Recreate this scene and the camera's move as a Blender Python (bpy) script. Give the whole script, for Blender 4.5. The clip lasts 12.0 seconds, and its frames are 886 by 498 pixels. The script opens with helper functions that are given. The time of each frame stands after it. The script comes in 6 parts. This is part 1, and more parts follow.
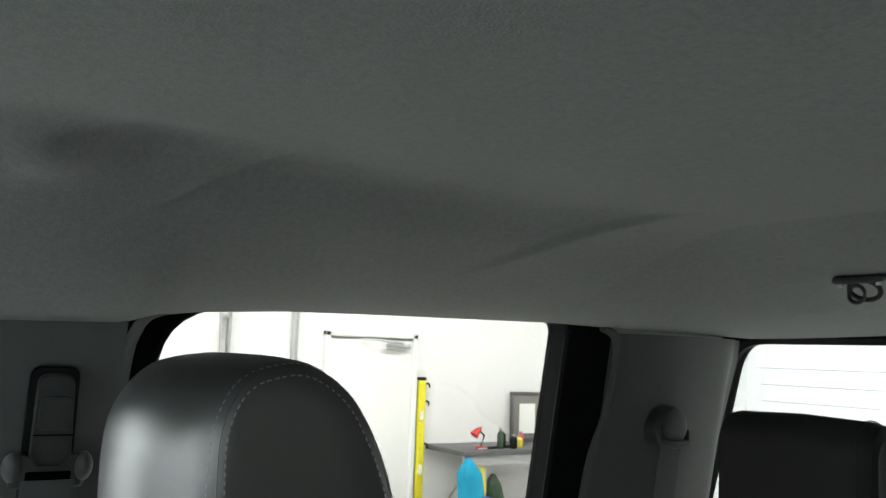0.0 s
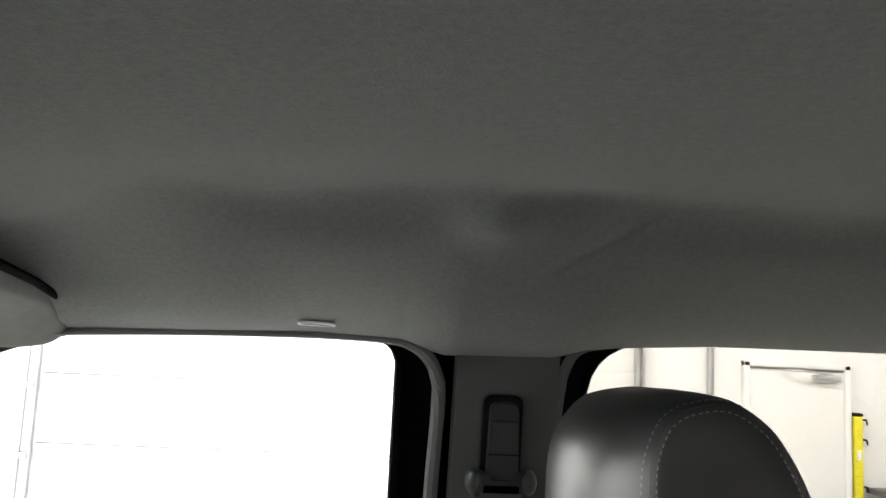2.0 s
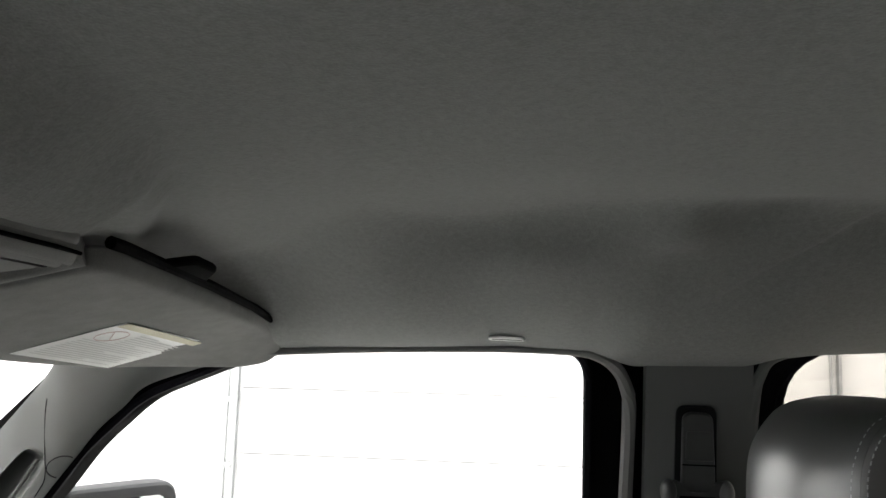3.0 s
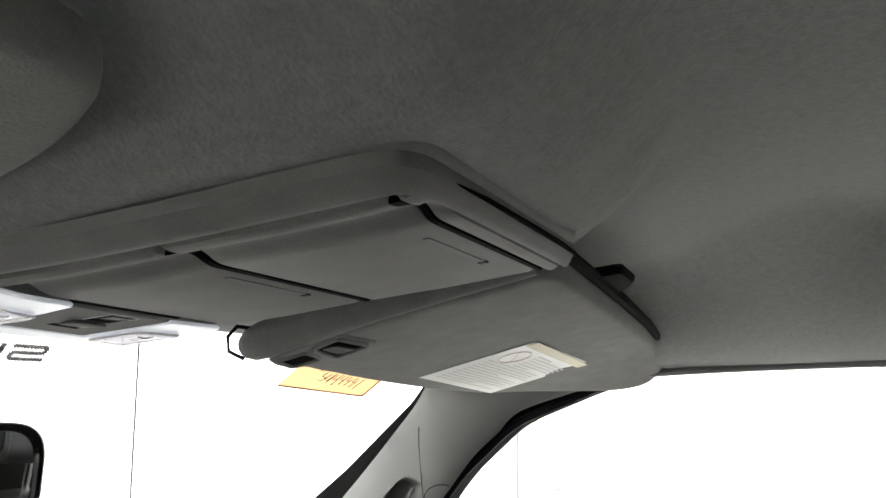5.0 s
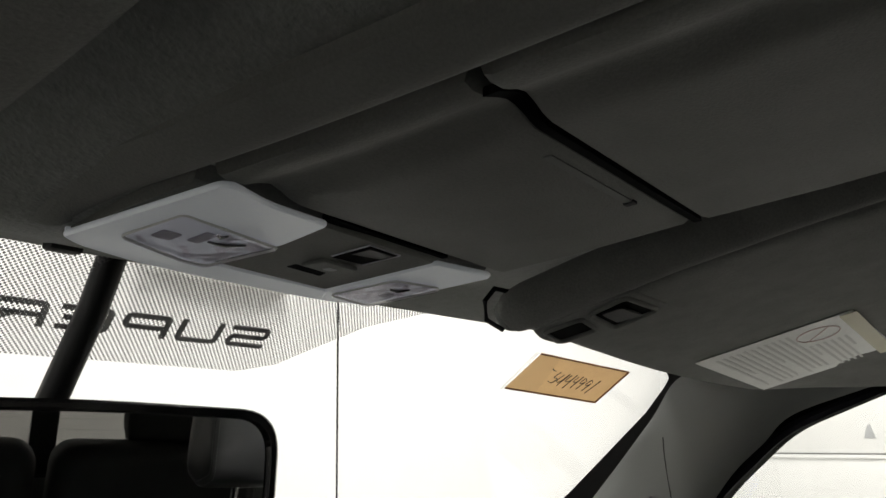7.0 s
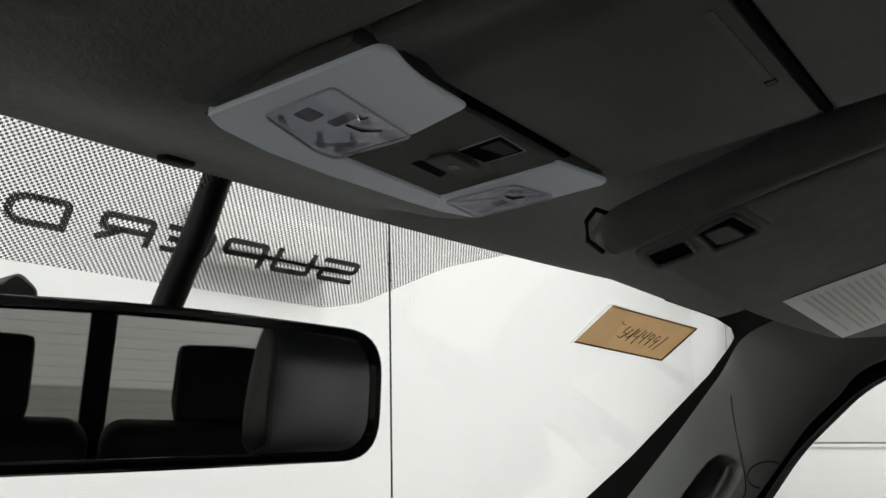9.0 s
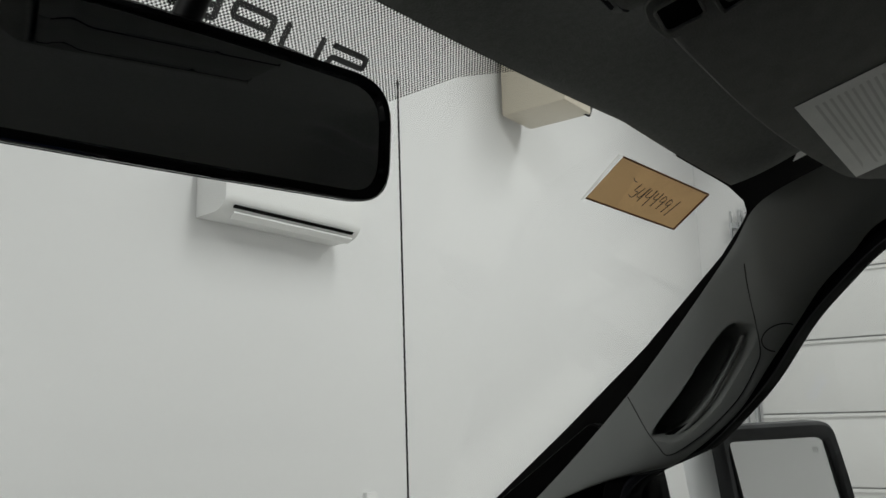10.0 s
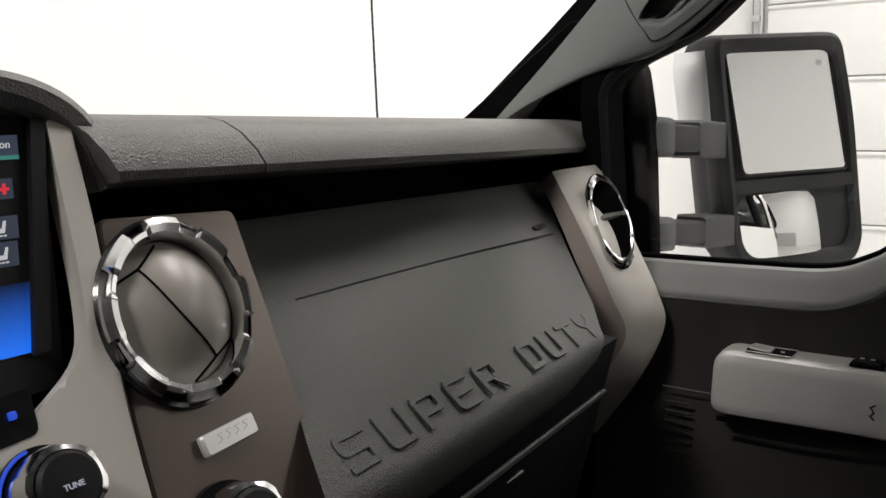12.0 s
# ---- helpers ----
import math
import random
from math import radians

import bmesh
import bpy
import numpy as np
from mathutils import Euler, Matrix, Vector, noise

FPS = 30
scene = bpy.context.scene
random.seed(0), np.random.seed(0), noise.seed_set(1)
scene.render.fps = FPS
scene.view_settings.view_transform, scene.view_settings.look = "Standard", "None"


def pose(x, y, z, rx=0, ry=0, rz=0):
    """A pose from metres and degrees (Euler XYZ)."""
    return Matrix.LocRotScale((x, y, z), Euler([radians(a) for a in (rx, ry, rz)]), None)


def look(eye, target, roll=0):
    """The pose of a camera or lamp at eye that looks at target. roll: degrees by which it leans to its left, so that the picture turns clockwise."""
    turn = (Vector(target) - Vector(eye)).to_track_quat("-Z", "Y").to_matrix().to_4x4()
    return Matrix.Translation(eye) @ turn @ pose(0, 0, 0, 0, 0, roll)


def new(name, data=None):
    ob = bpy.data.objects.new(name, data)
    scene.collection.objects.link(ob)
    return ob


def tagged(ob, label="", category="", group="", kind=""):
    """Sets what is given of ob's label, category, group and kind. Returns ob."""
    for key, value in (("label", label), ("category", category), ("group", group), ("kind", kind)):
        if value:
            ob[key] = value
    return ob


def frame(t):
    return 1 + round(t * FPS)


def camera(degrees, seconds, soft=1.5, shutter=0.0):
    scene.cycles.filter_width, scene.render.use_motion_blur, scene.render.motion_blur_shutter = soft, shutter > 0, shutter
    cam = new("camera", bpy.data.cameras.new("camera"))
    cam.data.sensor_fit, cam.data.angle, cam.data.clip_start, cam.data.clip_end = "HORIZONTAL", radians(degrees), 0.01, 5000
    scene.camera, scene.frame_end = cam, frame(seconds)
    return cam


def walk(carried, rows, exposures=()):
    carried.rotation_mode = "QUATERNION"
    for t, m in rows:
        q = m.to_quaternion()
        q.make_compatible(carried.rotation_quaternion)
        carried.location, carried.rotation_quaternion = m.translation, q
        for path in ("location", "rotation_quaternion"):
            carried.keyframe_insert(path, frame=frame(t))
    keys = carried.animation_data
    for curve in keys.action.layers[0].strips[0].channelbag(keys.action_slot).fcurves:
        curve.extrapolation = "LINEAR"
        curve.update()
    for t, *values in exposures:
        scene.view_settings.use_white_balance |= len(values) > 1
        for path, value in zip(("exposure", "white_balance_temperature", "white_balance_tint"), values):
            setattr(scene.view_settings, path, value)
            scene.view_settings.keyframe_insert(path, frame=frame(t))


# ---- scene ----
cam = camera(54.2, 12.0)
PATH = [
    (0, (-0.29, -0.01, 1.794), (1.402, -1.048, 2.033), 2.0),
    (0.5, (-0.306, 0.018, 1.795), (1.452, -0.902, 2.053), 2.4),
    (1, (-0.336, 0.035, 1.797), (1.534, -0.617, 2.072), 2.8),
    (1.5, (-0.353, 0.038, 1.8), (1.59, -0.348, 2.074), 3.2),
    (2, (-0.36, 0.023, 1.8), (1.616, -0.14, 2.065), 2.8),
    (2.5, (-0.381, 0.019, 1.808), (1.603, 0.042, 2.061), 2.0),
    (3, (-0.397, 0.041, 1.803), (1.572, 0.269, 2.075), 1.7),
    (3.2, (-0.402, 0.046, 1.8), (1.553, 0.364, 2.081), 1.7),
    (4.8, (-0.379, 0.185, 1.780), (1.455, 0.911, 2.113), 0.5),
    (5, (-0.366, 0.207, 1.785), (1.444, 0.986, 2.123), 0.6),
    (5.5, (-0.320, 0.266, 1.782), (1.433, 1.153, 2.154), 0.4),
    (6, (-0.285, 0.307, 1.767), (1.412, 1.286, 2.169), 0.0),
    (6.5, (-0.275, 0.332, 1.760), (1.376, 1.381, 2.176), -0.3),
    (7, (-0.271, 0.345, 1.750), (1.348, 1.443, 2.167), -0.3),
    (9, (-0.287, 0.390, 1.706), (1.299, 1.536, 2.117), -0.6),
    (9.5, (-0.285, 0.408, 1.670), (1.299, 1.559, 2.076), -0.7),
    (10, (-0.263, 0.409, 1.565), (1.310, 1.579, 1.962), -1.3),
    (10.5, (-0.232, 0.434, 1.536), (1.356, 1.638, 1.710), -0.9),
    (11, (-0.238, 0.443, 1.510), (1.358, 1.644, 1.425), -1.1),
    (11.5, (-0.201, 0.449, 1.498), (1.387, 1.639, 1.249), -0.9),
    (12, (-0.136, 0.447, 1.460), (1.433, 1.642, 1.129), -1.5),
]
walk(cam, [(t, look(eye, target, roll)) for t, eye, target, roll in PATH],
     [(0.0, 1.87, 6050, 3), (0.5, 1.9, 6050, 5), (1.0, 1.95, 6100, 7), (1.5, 2.0, 6300, 9), (2.0, 1.7, 6500, 9), (2.5, 1.4, 6500, 10), (3.0, 1.55, 6500, 11), (5.0, 1.95, 6550, 11),
      (5.5, 2.0, 6550, 11), (6.0, 1.4, 6600, 11), (6.5, 0.8, 6700, 10), (7.0, 0.15, 6800, 9), (9.0, -0.3, 6500, 8), (9.5, -0.4, 6450, 8), (10.0, -1.0, 6450, 6),
      (10.5, -1.1, 6400, 5), (11.0, -0.72, 6450, 5), (11.5, -0.2, 6550, 8), (12.0, 0.15, 6800, 12)])

# ---- light ----
world = bpy.data.worlds.new("world")
scene.world = world
world.use_nodes = True
world.node_tree.nodes["Background"].inputs[0].default_value = (0.9, 0.95, 1.0, 1)
world.node_tree.nodes["Background"].inputs[1].default_value = 0.05


def strip_lamp(x, y, z, length, power):
    lamp = bpy.data.lights.new("ceiling_lamp", "AREA")
    lamp.shape, lamp.size, lamp.size_y, lamp.energy = "RECTANGLE", 0.35, length, power
    lamp.color = (1.0, 0.995, 0.985)
    ob = new("ceiling_lamp", lamp)
    ob.matrix_world = pose(x, y, z)
    return ob


for lx, powers in ((-2.6, (30, 45, 215)), (2.2, (32, 40, 100)), (4.7, (72, 76, 106))):
    for ly, power in zip((-6.4, -2.9, 0.5), powers):
        strip_lamp(lx, ly, 4.4, 2.4, power)


# ---- materials ----
def material(name, color, rough=0.6, metal=0.0, grain=0.0, grain_size=0.002, vary=0.12, coarse=0.15, spec=0.5, cells=False, sheen=0.0):
    m = bpy.data.materials.new(name)
    m.use_nodes = True
    nt = m.node_tree
    n, l = nt.nodes, nt.links
    b = n["Principled BSDF"]
    b.inputs["Roughness"].default_value = rough
    b.inputs["Metallic"].default_value = metal
    b.inputs["Specular IOR Level"].default_value = spec
    if sheen:
        b.inputs["Sheen Weight"].default_value = sheen
        b.inputs["Sheen Roughness"].default_value = 0.6
    tc = n.new("ShaderNodeTexCoord")
    big = n.new("ShaderNodeTexNoise")
    big.inputs["Scale"].default_value = 1.0 / coarse
    big.inputs["Detail"].default_value = 4
    l.new(tc.outputs["Object"], big.inputs["Vector"])
    fine = n.new("ShaderNodeTexNoise")
    fine.inputs["Scale"].default_value = 1.0 / max(grain_size, 1e-4)
    fine.inputs["Detail"].default_value = 3
    l.new(tc.outputs["Object"], fine.inputs["Vector"])
    add = n.new("ShaderNodeMath")
    add.operation = "ADD"
    l.new(big.outputs["Fac"], add.inputs[0])
    l.new(fine.outputs["Fac"], add.inputs[1])
    ramp = n.new("ShaderNodeMapRange")
    ramp.inputs["From Min"].default_value = 0.6
    ramp.inputs["From Max"].default_value = 1.4
    ramp.inputs["To Min"].default_value = 1 - vary
    ramp.inputs["To Max"].default_value = 1 + vary
    l.new(add.outputs[0], ramp.inputs["Value"])
    mul = n.new("ShaderNodeVectorMath")
    mul.operation = "SCALE"
    mul.inputs[0].default_value = color[:3]
    l.new(ramp.outputs["Result"], mul.inputs["Scale"])
    l.new(mul.outputs["Vector"], b.inputs["Base Color"])
    if grain:
        bump = n.new("ShaderNodeBump")
        bump.inputs["Strength"].default_value = grain
        bump.inputs["Distance"].default_value = grain_size * 0.5
        if cells:
            v = n.new("ShaderNodeTexVoronoi")
            v.feature = "DISTANCE_TO_EDGE"
            v.inputs["Scale"].default_value = 1.0 / grain_size
            l.new(tc.outputs["Object"], v.inputs["Vector"])
            l.new(v.outputs["Distance"], bump.inputs["Height"])
        else:
            l.new(fine.outputs["Fac"], bump.inputs["Height"])
        l.new(bump.outputs["Normal"], b.inputs["Normal"])
    return m


def emitter(name, color, strength):
    m = bpy.data.materials.new(name)
    m.use_nodes = True
    b = m.node_tree.nodes["Principled BSDF"]
    b.inputs["Base Color"].default_value = (0.01, 0.01, 0.01, 1)
    b.inputs["Emission Color"].default_value = (*color, 1)
    b.inputs["Emission Strength"].default_value = strength
    b.inputs["Roughness"].default_value = 0.25
    return m


def thin_glass(name, tint, gloss=0.06):
    """A pane: clear through, with a thin mirror-like skin."""
    m = bpy.data.materials.new(name)
    m.use_nodes = True
    n, l = m.node_tree.nodes, m.node_tree.links
    n.remove(n["Principled BSDF"])
    out = n["Material Output"]
    tr = n.new("ShaderNodeBsdfTransparent")
    tr.inputs[0].default_value = (*tint, 1)
    gl = n.new("ShaderNodeBsdfGlossy")
    gl.inputs["Roughness"].default_value = 0.02
    fr = n.new("ShaderNodeLayerWeight")
    fr.inputs["Blend"].default_value = 0.35
    p5 = n.new("ShaderNodeMath")
    p5.operation = "POWER"
    p5.inputs[1].default_value = 4.0
    l.new(fr.outputs["Facing"], p5.inputs[0])
    k = n.new("ShaderNodeMath")
    k.operation = "MULTIPLY_ADD"
    k.inputs[1].default_value = 0.4
    k.inputs[2].default_value = gloss * 0.5
    l.new(p5.outputs[0], k.inputs[0])
    mix = n.new("ShaderNodeMixShader")
    l.new(k.outputs[0], mix.inputs[0])
    l.new(tr.outputs[0], mix.inputs[1])
    l.new(gl.outputs[0], mix.inputs[2])
    l.new(mix.outputs[0], out.inputs["Surface"])
    return m


M_WALL = material("white_wall_paint", (0.80, 0.80, 0.80), 0.7, vary=0.02, coarse=1.5, grain=0.05, grain_size=0.02)
M_GREYWALL = material("dim_wall_grey", (0.22, 0.22, 0.22), 0.7, vary=0.03, coarse=1.5, grain=0.05, grain_size=0.02)
M_BAND = material("grey_band_paint", (0.42, 0.42, 0.41), 0.6, vary=0.04, coarse=1.0, grain=0.05, grain_size=0.02)
M_DOORWHITE = material("white_door_steel", (0.78, 0.78, 0.77), 0.45, vary=0.03, coarse=0.8)
M_FLOOR = material("concrete_floor", (0.58, 0.57, 0.55), 0.35, vary=0.12, coarse=0.8, grain=0.1, grain_size=0.02)
M_STEEL = material("galvanised_steel", (0.55, 0.56, 0.57), 0.4, 0.9, vary=0.1, coarse=0.1)
M_LINER = material("headliner_cloth", (0.172, 0.179, 0.170), 0.95, grain=0.6, grain_size=0.0020, vary=0.20, coarse=0.006, spec=0.12, sheen=0.2)
M_TRIM = material("grey_trim_plastic", (0.122, 0.127, 0.121), 0.6, grain=0.25, grain_size=0.0012, vary=0.06, coarse=0.1, spec=0.4)
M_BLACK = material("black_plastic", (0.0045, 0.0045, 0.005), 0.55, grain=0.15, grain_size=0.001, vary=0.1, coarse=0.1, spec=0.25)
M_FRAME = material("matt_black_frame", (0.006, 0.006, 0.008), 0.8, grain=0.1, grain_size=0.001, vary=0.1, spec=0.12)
# near-black for joints, openings, black parts and pieces that stand in for shade
M_NEARBLACK = material("near_black", (0.0015, 0.0015, 0.0015), 0.9, vary=0.1, spec=0.05)
M_GLOSSBLACK = material("gloss_black", (0.008, 0.008, 0.009), 0.12, vary=0.05)
M_RUBBER = material("black_rubber", (0.010, 0.010, 0.011), 0.75, grain=0.2, grain_size=0.001, vary=0.1, spec=0.3)
M_PIPING = material("grey_weatherstrip", (0.20, 0.20, 0.195), 0.6, grain=0.2, grain_size=0.001)
M_CONSOLE = material("console_plastic", (0.148, 0.150, 0.140), 0.65, grain=0.5, grain_size=0.0012, vary=0.16, coarse=0.03, spec=0.28)
M_VISOR = material("visor_cloth", (0.156, 0.158, 0.148), 0.95, grain=0.5, grain_size=0.0014, vary=0.22, coarse=0.02, spec=0.16, sheen=0.15)
M_DASH = material("dash_grained_vinyl", (0.122, 0.121, 0.114), 0.42, grain=0.7, grain_size=0.0026, vary=0.05, coarse=0.1, cells=True, spec=0.4)
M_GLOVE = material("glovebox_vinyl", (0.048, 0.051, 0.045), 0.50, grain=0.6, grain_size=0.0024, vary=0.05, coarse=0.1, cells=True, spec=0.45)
M_SHUTTER = material("shutter_plastic", (0.24, 0.222, 0.20), 0.36, grain=0.05, grain_size=0.001, vary=0.05)
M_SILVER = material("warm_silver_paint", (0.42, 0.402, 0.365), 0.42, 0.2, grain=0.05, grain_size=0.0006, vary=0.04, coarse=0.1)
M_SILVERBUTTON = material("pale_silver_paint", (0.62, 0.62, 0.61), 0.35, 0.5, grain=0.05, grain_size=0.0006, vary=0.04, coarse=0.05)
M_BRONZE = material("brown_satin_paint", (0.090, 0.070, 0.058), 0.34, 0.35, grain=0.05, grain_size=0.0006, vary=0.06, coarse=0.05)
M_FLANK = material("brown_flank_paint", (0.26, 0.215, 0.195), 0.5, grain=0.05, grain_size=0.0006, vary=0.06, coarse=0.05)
M_CHROME = material("chrome", (0.88, 0.89, 0.90), 0.15, 1.0, vary=0.02)
M_LEATHER = material("black_leather", (0.014, 0.0155, 0.015), 0.37, grain=0.05, grain_size=0.002, vary=0.08, coarse=0.1, cells=True, spec=1.0)
M_LEATHER.node_tree.nodes["Principled BSDF"].inputs["IOR"].default_value = 1.8
# copy of the seat leather with gloss cut, so the rear bench renders darker
M_SHADEDLEATHER = material("shaded_black_leather", (0.014, 0.015, 0.0145), 0.65, grain=0.1, grain_size=0.002, vary=0.1, coarse=0.1, cells=True, spec=0.25)
M_THREAD = material("pale_thread", (0.46, 0.47, 0.47), 0.8, vary=0.1)
M_BELT = material("belt_webbing", (0.085, 0.09, 0.09), 0.7, grain=0.6, grain_size=0.0012, vary=0.1)
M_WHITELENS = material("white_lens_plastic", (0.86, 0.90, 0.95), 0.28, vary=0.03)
# faint emission added to brighten the lenses and their edge strip
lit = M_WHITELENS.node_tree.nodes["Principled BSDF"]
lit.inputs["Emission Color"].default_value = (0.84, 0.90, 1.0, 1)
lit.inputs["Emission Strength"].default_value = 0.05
M_PAPER = material("white_label_paper", (0.85, 0.855, 0.83), 0.5, vary=0.06, coarse=0.03)
M_FAINT = material("faint_print", (0.66, 0.66, 0.64), 0.6, vary=0.08)
M_PRINT = material("grey_print", (0.28, 0.28, 0.28), 0.6, vary=0.05)
M_YELLOWPRINT = material("pale_yellow_print", (0.50, 0.46, 0.28), 0.5, vary=0.06, coarse=0.02)
M_REDPRINT = material("red_print", (0.62, 0.46, 0.44), 0.6)
def translucent(name, color, share):
    """Paper that lets light through."""
    m = material(name, color, 0.8, vary=0.08, coarse=0.02)
    n, l = m.node_tree.nodes, m.node_tree.links
    b = n["Principled BSDF"]
    t = n.new("ShaderNodeBsdfTranslucent")
    l.new(b.inputs["Base Color"].links[0].from_socket, t.inputs["Color"])
    mix = n.new("ShaderNodeMixShader")
    mix.inputs[0].default_value = share
    l.new(b.outputs[0], mix.inputs[1])
    l.new(t.outputs[0], mix.inputs[2])
    l.new(mix.outputs[0], n["Material Output"].inputs["Surface"])
    return m


M_INK = material("black_ink", (0.02, 0.02, 0.02), 0.6)
M_KRAFT = translucent("kraft_paper", (0.55, 0.36, 0.18), 0.42)
M_CARDEDGE = translucent("worn_card_edge", (0.30, 0.14, 0.07), 0.3)
M_THINPAPER = translucent("thin_white_paper", (0.86, 0.86, 0.84), 0.6)
M_REFLECTOR = material("lamp_reflector", (0.80, 0.79, 0.86), 0.33, 0.75, vary=0.2, coarse=0.008)
M_MIRROR = material("mirror_silver", (0.74, 0.75, 0.745), 0.015, 1.0, vary=0.01)
M_TINTMIRROR = material("dimming_mirror", (0.80, 0.81, 0.81), 0.015, 1.0, vary=0.01)
M_WSGLASS = thin_glass("windshield_glass", (0.95, 0.955, 0.95))
M_SIDEGLASS = thin_glass("side_glass", (0.93, 0.935, 0.93))
M_REARGLASS = thin_glass("privacy_glass", (0.57, 0.555, 0.53))
M_BACKGLASS = thin_glass("dark_privacy_glass", (0.64, 0.635, 0.62))
M_CLEARLENS = thin_glass("clear_lens", (0.94, 0.93, 0.97), 0.2)


# ---- mesh helpers ----
def part(name, bm, mat, parent=None, label="", smooth=True):
    me = bpy.data.meshes.new(name)
    bmesh.ops.recalc_face_normals(bm, faces=bm.faces)
    bm.to_mesh(me)
    bm.free()
    if mat:
        me.materials.append(mat)
    if smooth:
        me.shade_smooth()
        me.set_sharp_from_angle(angle=radians(38))
    ob = new(name, me)
    if parent:
        ob.parent = parent
    if label:
        tagged(ob, label)
    return ob


def thing(name, label, category, group="", kind=""):
    return tagged(new(name), label, category, group, kind)


def lerp(a, b, t):
    return a + (b - a) * t


def smooth01(a, b, v):
    t = min(1.0, max(0.0, (v - a) / (b - a)))
    return t * t * (3 - 2 * t)


def along(points, t):
    """A point on a polyline of evenly weighted knots, eased as a spline."""
    k = t * (len(points) - 1)
    i = min(int(k), len(points) - 2)
    f = k - i
    p = [Vector(points[max(0, min(len(points) - 1, j))]) for j in (i - 1, i, i + 1, i + 2)]
    return 0.5 * ((2 * p[1]) + (p[2] - p[0]) * f + (2 * p[0] - 5 * p[1] + 4 * p[2] - p[3]) * f ** 2 + (3 * p[1] - p[0] - 3 * p[2] + p[3]) * f ** 3)


def sheet(fn, nu, nv, thick=None, u0=0.0, u1=1.0, v0=0.0, v1=1.0):
    """A grid surface fn(u, v); thick: a vector by which its back lies off."""
    bm = bmesh.new()
    rows = [[bm.verts.new(fn(lerp(u0, u1, i / nu), lerp(v0, v1, j / nv))) for j in range(nv + 1)] for i in range(nu + 1)]
    for i in range(nu):
        for j in range(nv):
            bm.faces.new((rows[i][j], rows[i + 1][j], rows[i + 1][j + 1], rows[i][j + 1]))
    if thick is not None:
        t = Vector(thick)
        back = [[bm.verts.new(v.co + t) for v in r] for r in rows]
        for i in range(nu):
            for j in range(nv):
                bm.faces.new((back[i][j + 1], back[i + 1][j + 1], back[i + 1][j], back[i][j]))
        for i in range(nu):
            for j in (0, nv):
                bm.faces.new((rows[i][j], back[i][j], back[i + 1][j], rows[i + 1][j]))
        for j in range(nv):
            for i in (0, nu):
                bm.faces.new((rows[i][j], rows[i][j + 1], back[i][j + 1], back[i][j]))
    return bm


def box(size, at=(0, 0, 0), bevel=0.0, bm=None, turn=None, seg=2):
    bm = bm or bmesh.new()
    made = bmesh.ops.create_cube(bm, size=1.0)["verts"]
    m = Matrix.Translation(at) @ (turn or Matrix()) @ Matrix.Diagonal((*size, 1))
    bmesh.ops.transform(bm, matrix=m, verts=made)
    if bevel:
        edges = list({e for v in made for e in v.link_edges})
        bmesh.ops.bevel(bm, geom=edges, offset=bevel, segments=seg, profile=0.5, affect="EDGES")
    return bm


def round_poly(points, r, n=5):
    """A closed outline of 2D points with rounded corners; r: one radius, or one a corner."""
    out = []
    c = len(points)
    for i in range(c):
        p, a, b = Vector(points[i]), Vector(points[i - 1]), Vector(points[(i + 1) % c])
        rad = r[i] if isinstance(r, (list, tuple)) else r
        da, db = (a - p), (b - p)
        cut = min(rad, da.length * 0.45, db.length * 0.45)
        s, e = p + da.normalized() * cut, p + db.normalized() * cut
        for k in range(n + 1):
            t = k / n
            out.append((1 - t) ** 2 * s + 2 * t * (1 - t) * p + t * t * e)
    return out


def slab(outline, place, depth, bm=None, edge=0.0, hole=None):
    """A plate: a 2D outline, laid into space by place(a, b, off), from off 0 to depth, its rim eased by edge. hole: a second outline of as many points."""
    bm = bm or bmesh.new()
    c = Vector((sum(p[0] for p in outline) / len(outline), sum(p[1] for p in outline) / len(outline)))

    def ring(pts, off, inset=0.0, sign=1):
        vs = []
        for p in pts:
            d = Vector(p) - c
            q = Vector(p) - d.normalized() * inset * sign
            vs.append(bm.verts.new(place(q.x, q.y, off)))
        return vs
    lv = [(0.0, edge), (edge, 0.0), (depth - edge, 0.0), (depth, edge)] if edge else [(0.0, 0.0), (depth, 0.0)]
    rings = [ring(outline, o, i) for o, i in lv]
    n = len(outline)
    for a, b in zip(rings, rings[1:]):
        for k in range(n):
            bm.faces.new((a[k], a[(k + 1) % n], b[(k + 1) % n], b[k]))
    if hole:
        inner = [ring(hole, o, i, -1) for o, i in lv]
        for a, b in zip(inner, inner[1:]):
            for k in range(n):
                bm.faces.new((b[k], b[(k + 1) % n], a[(k + 1) % n], a[k]))
        for a, b in ((rings[0], inner[0]), (inner[-1], rings[-1])):
            for k in range(n):
                bm.faces.new((b[k], b[(k + 1) % n], a[(k + 1) % n], a[k]))
    else:
        bm.faces.new(rings[0][::-1])
        bm.faces.new(rings[-1])
    return bm


def loft(rings, bm=None, caps=True, closed=True):
    bm = bm or bmesh.new()
    rs = [[bm.verts.new(p) for p in r] for r in rings]
    n = len(rs[0])
    for a, b in zip(rs, rs[1:]):
        for k in range(n if closed else n - 1):
            bm.faces.new((a[k], a[(k + 1) % n], b[(k + 1) % n], b[k]))
    if caps and closed:
        bm.faces.new(rs[0][::-1])
        bm.faces.new(rs[-1])
    return bm


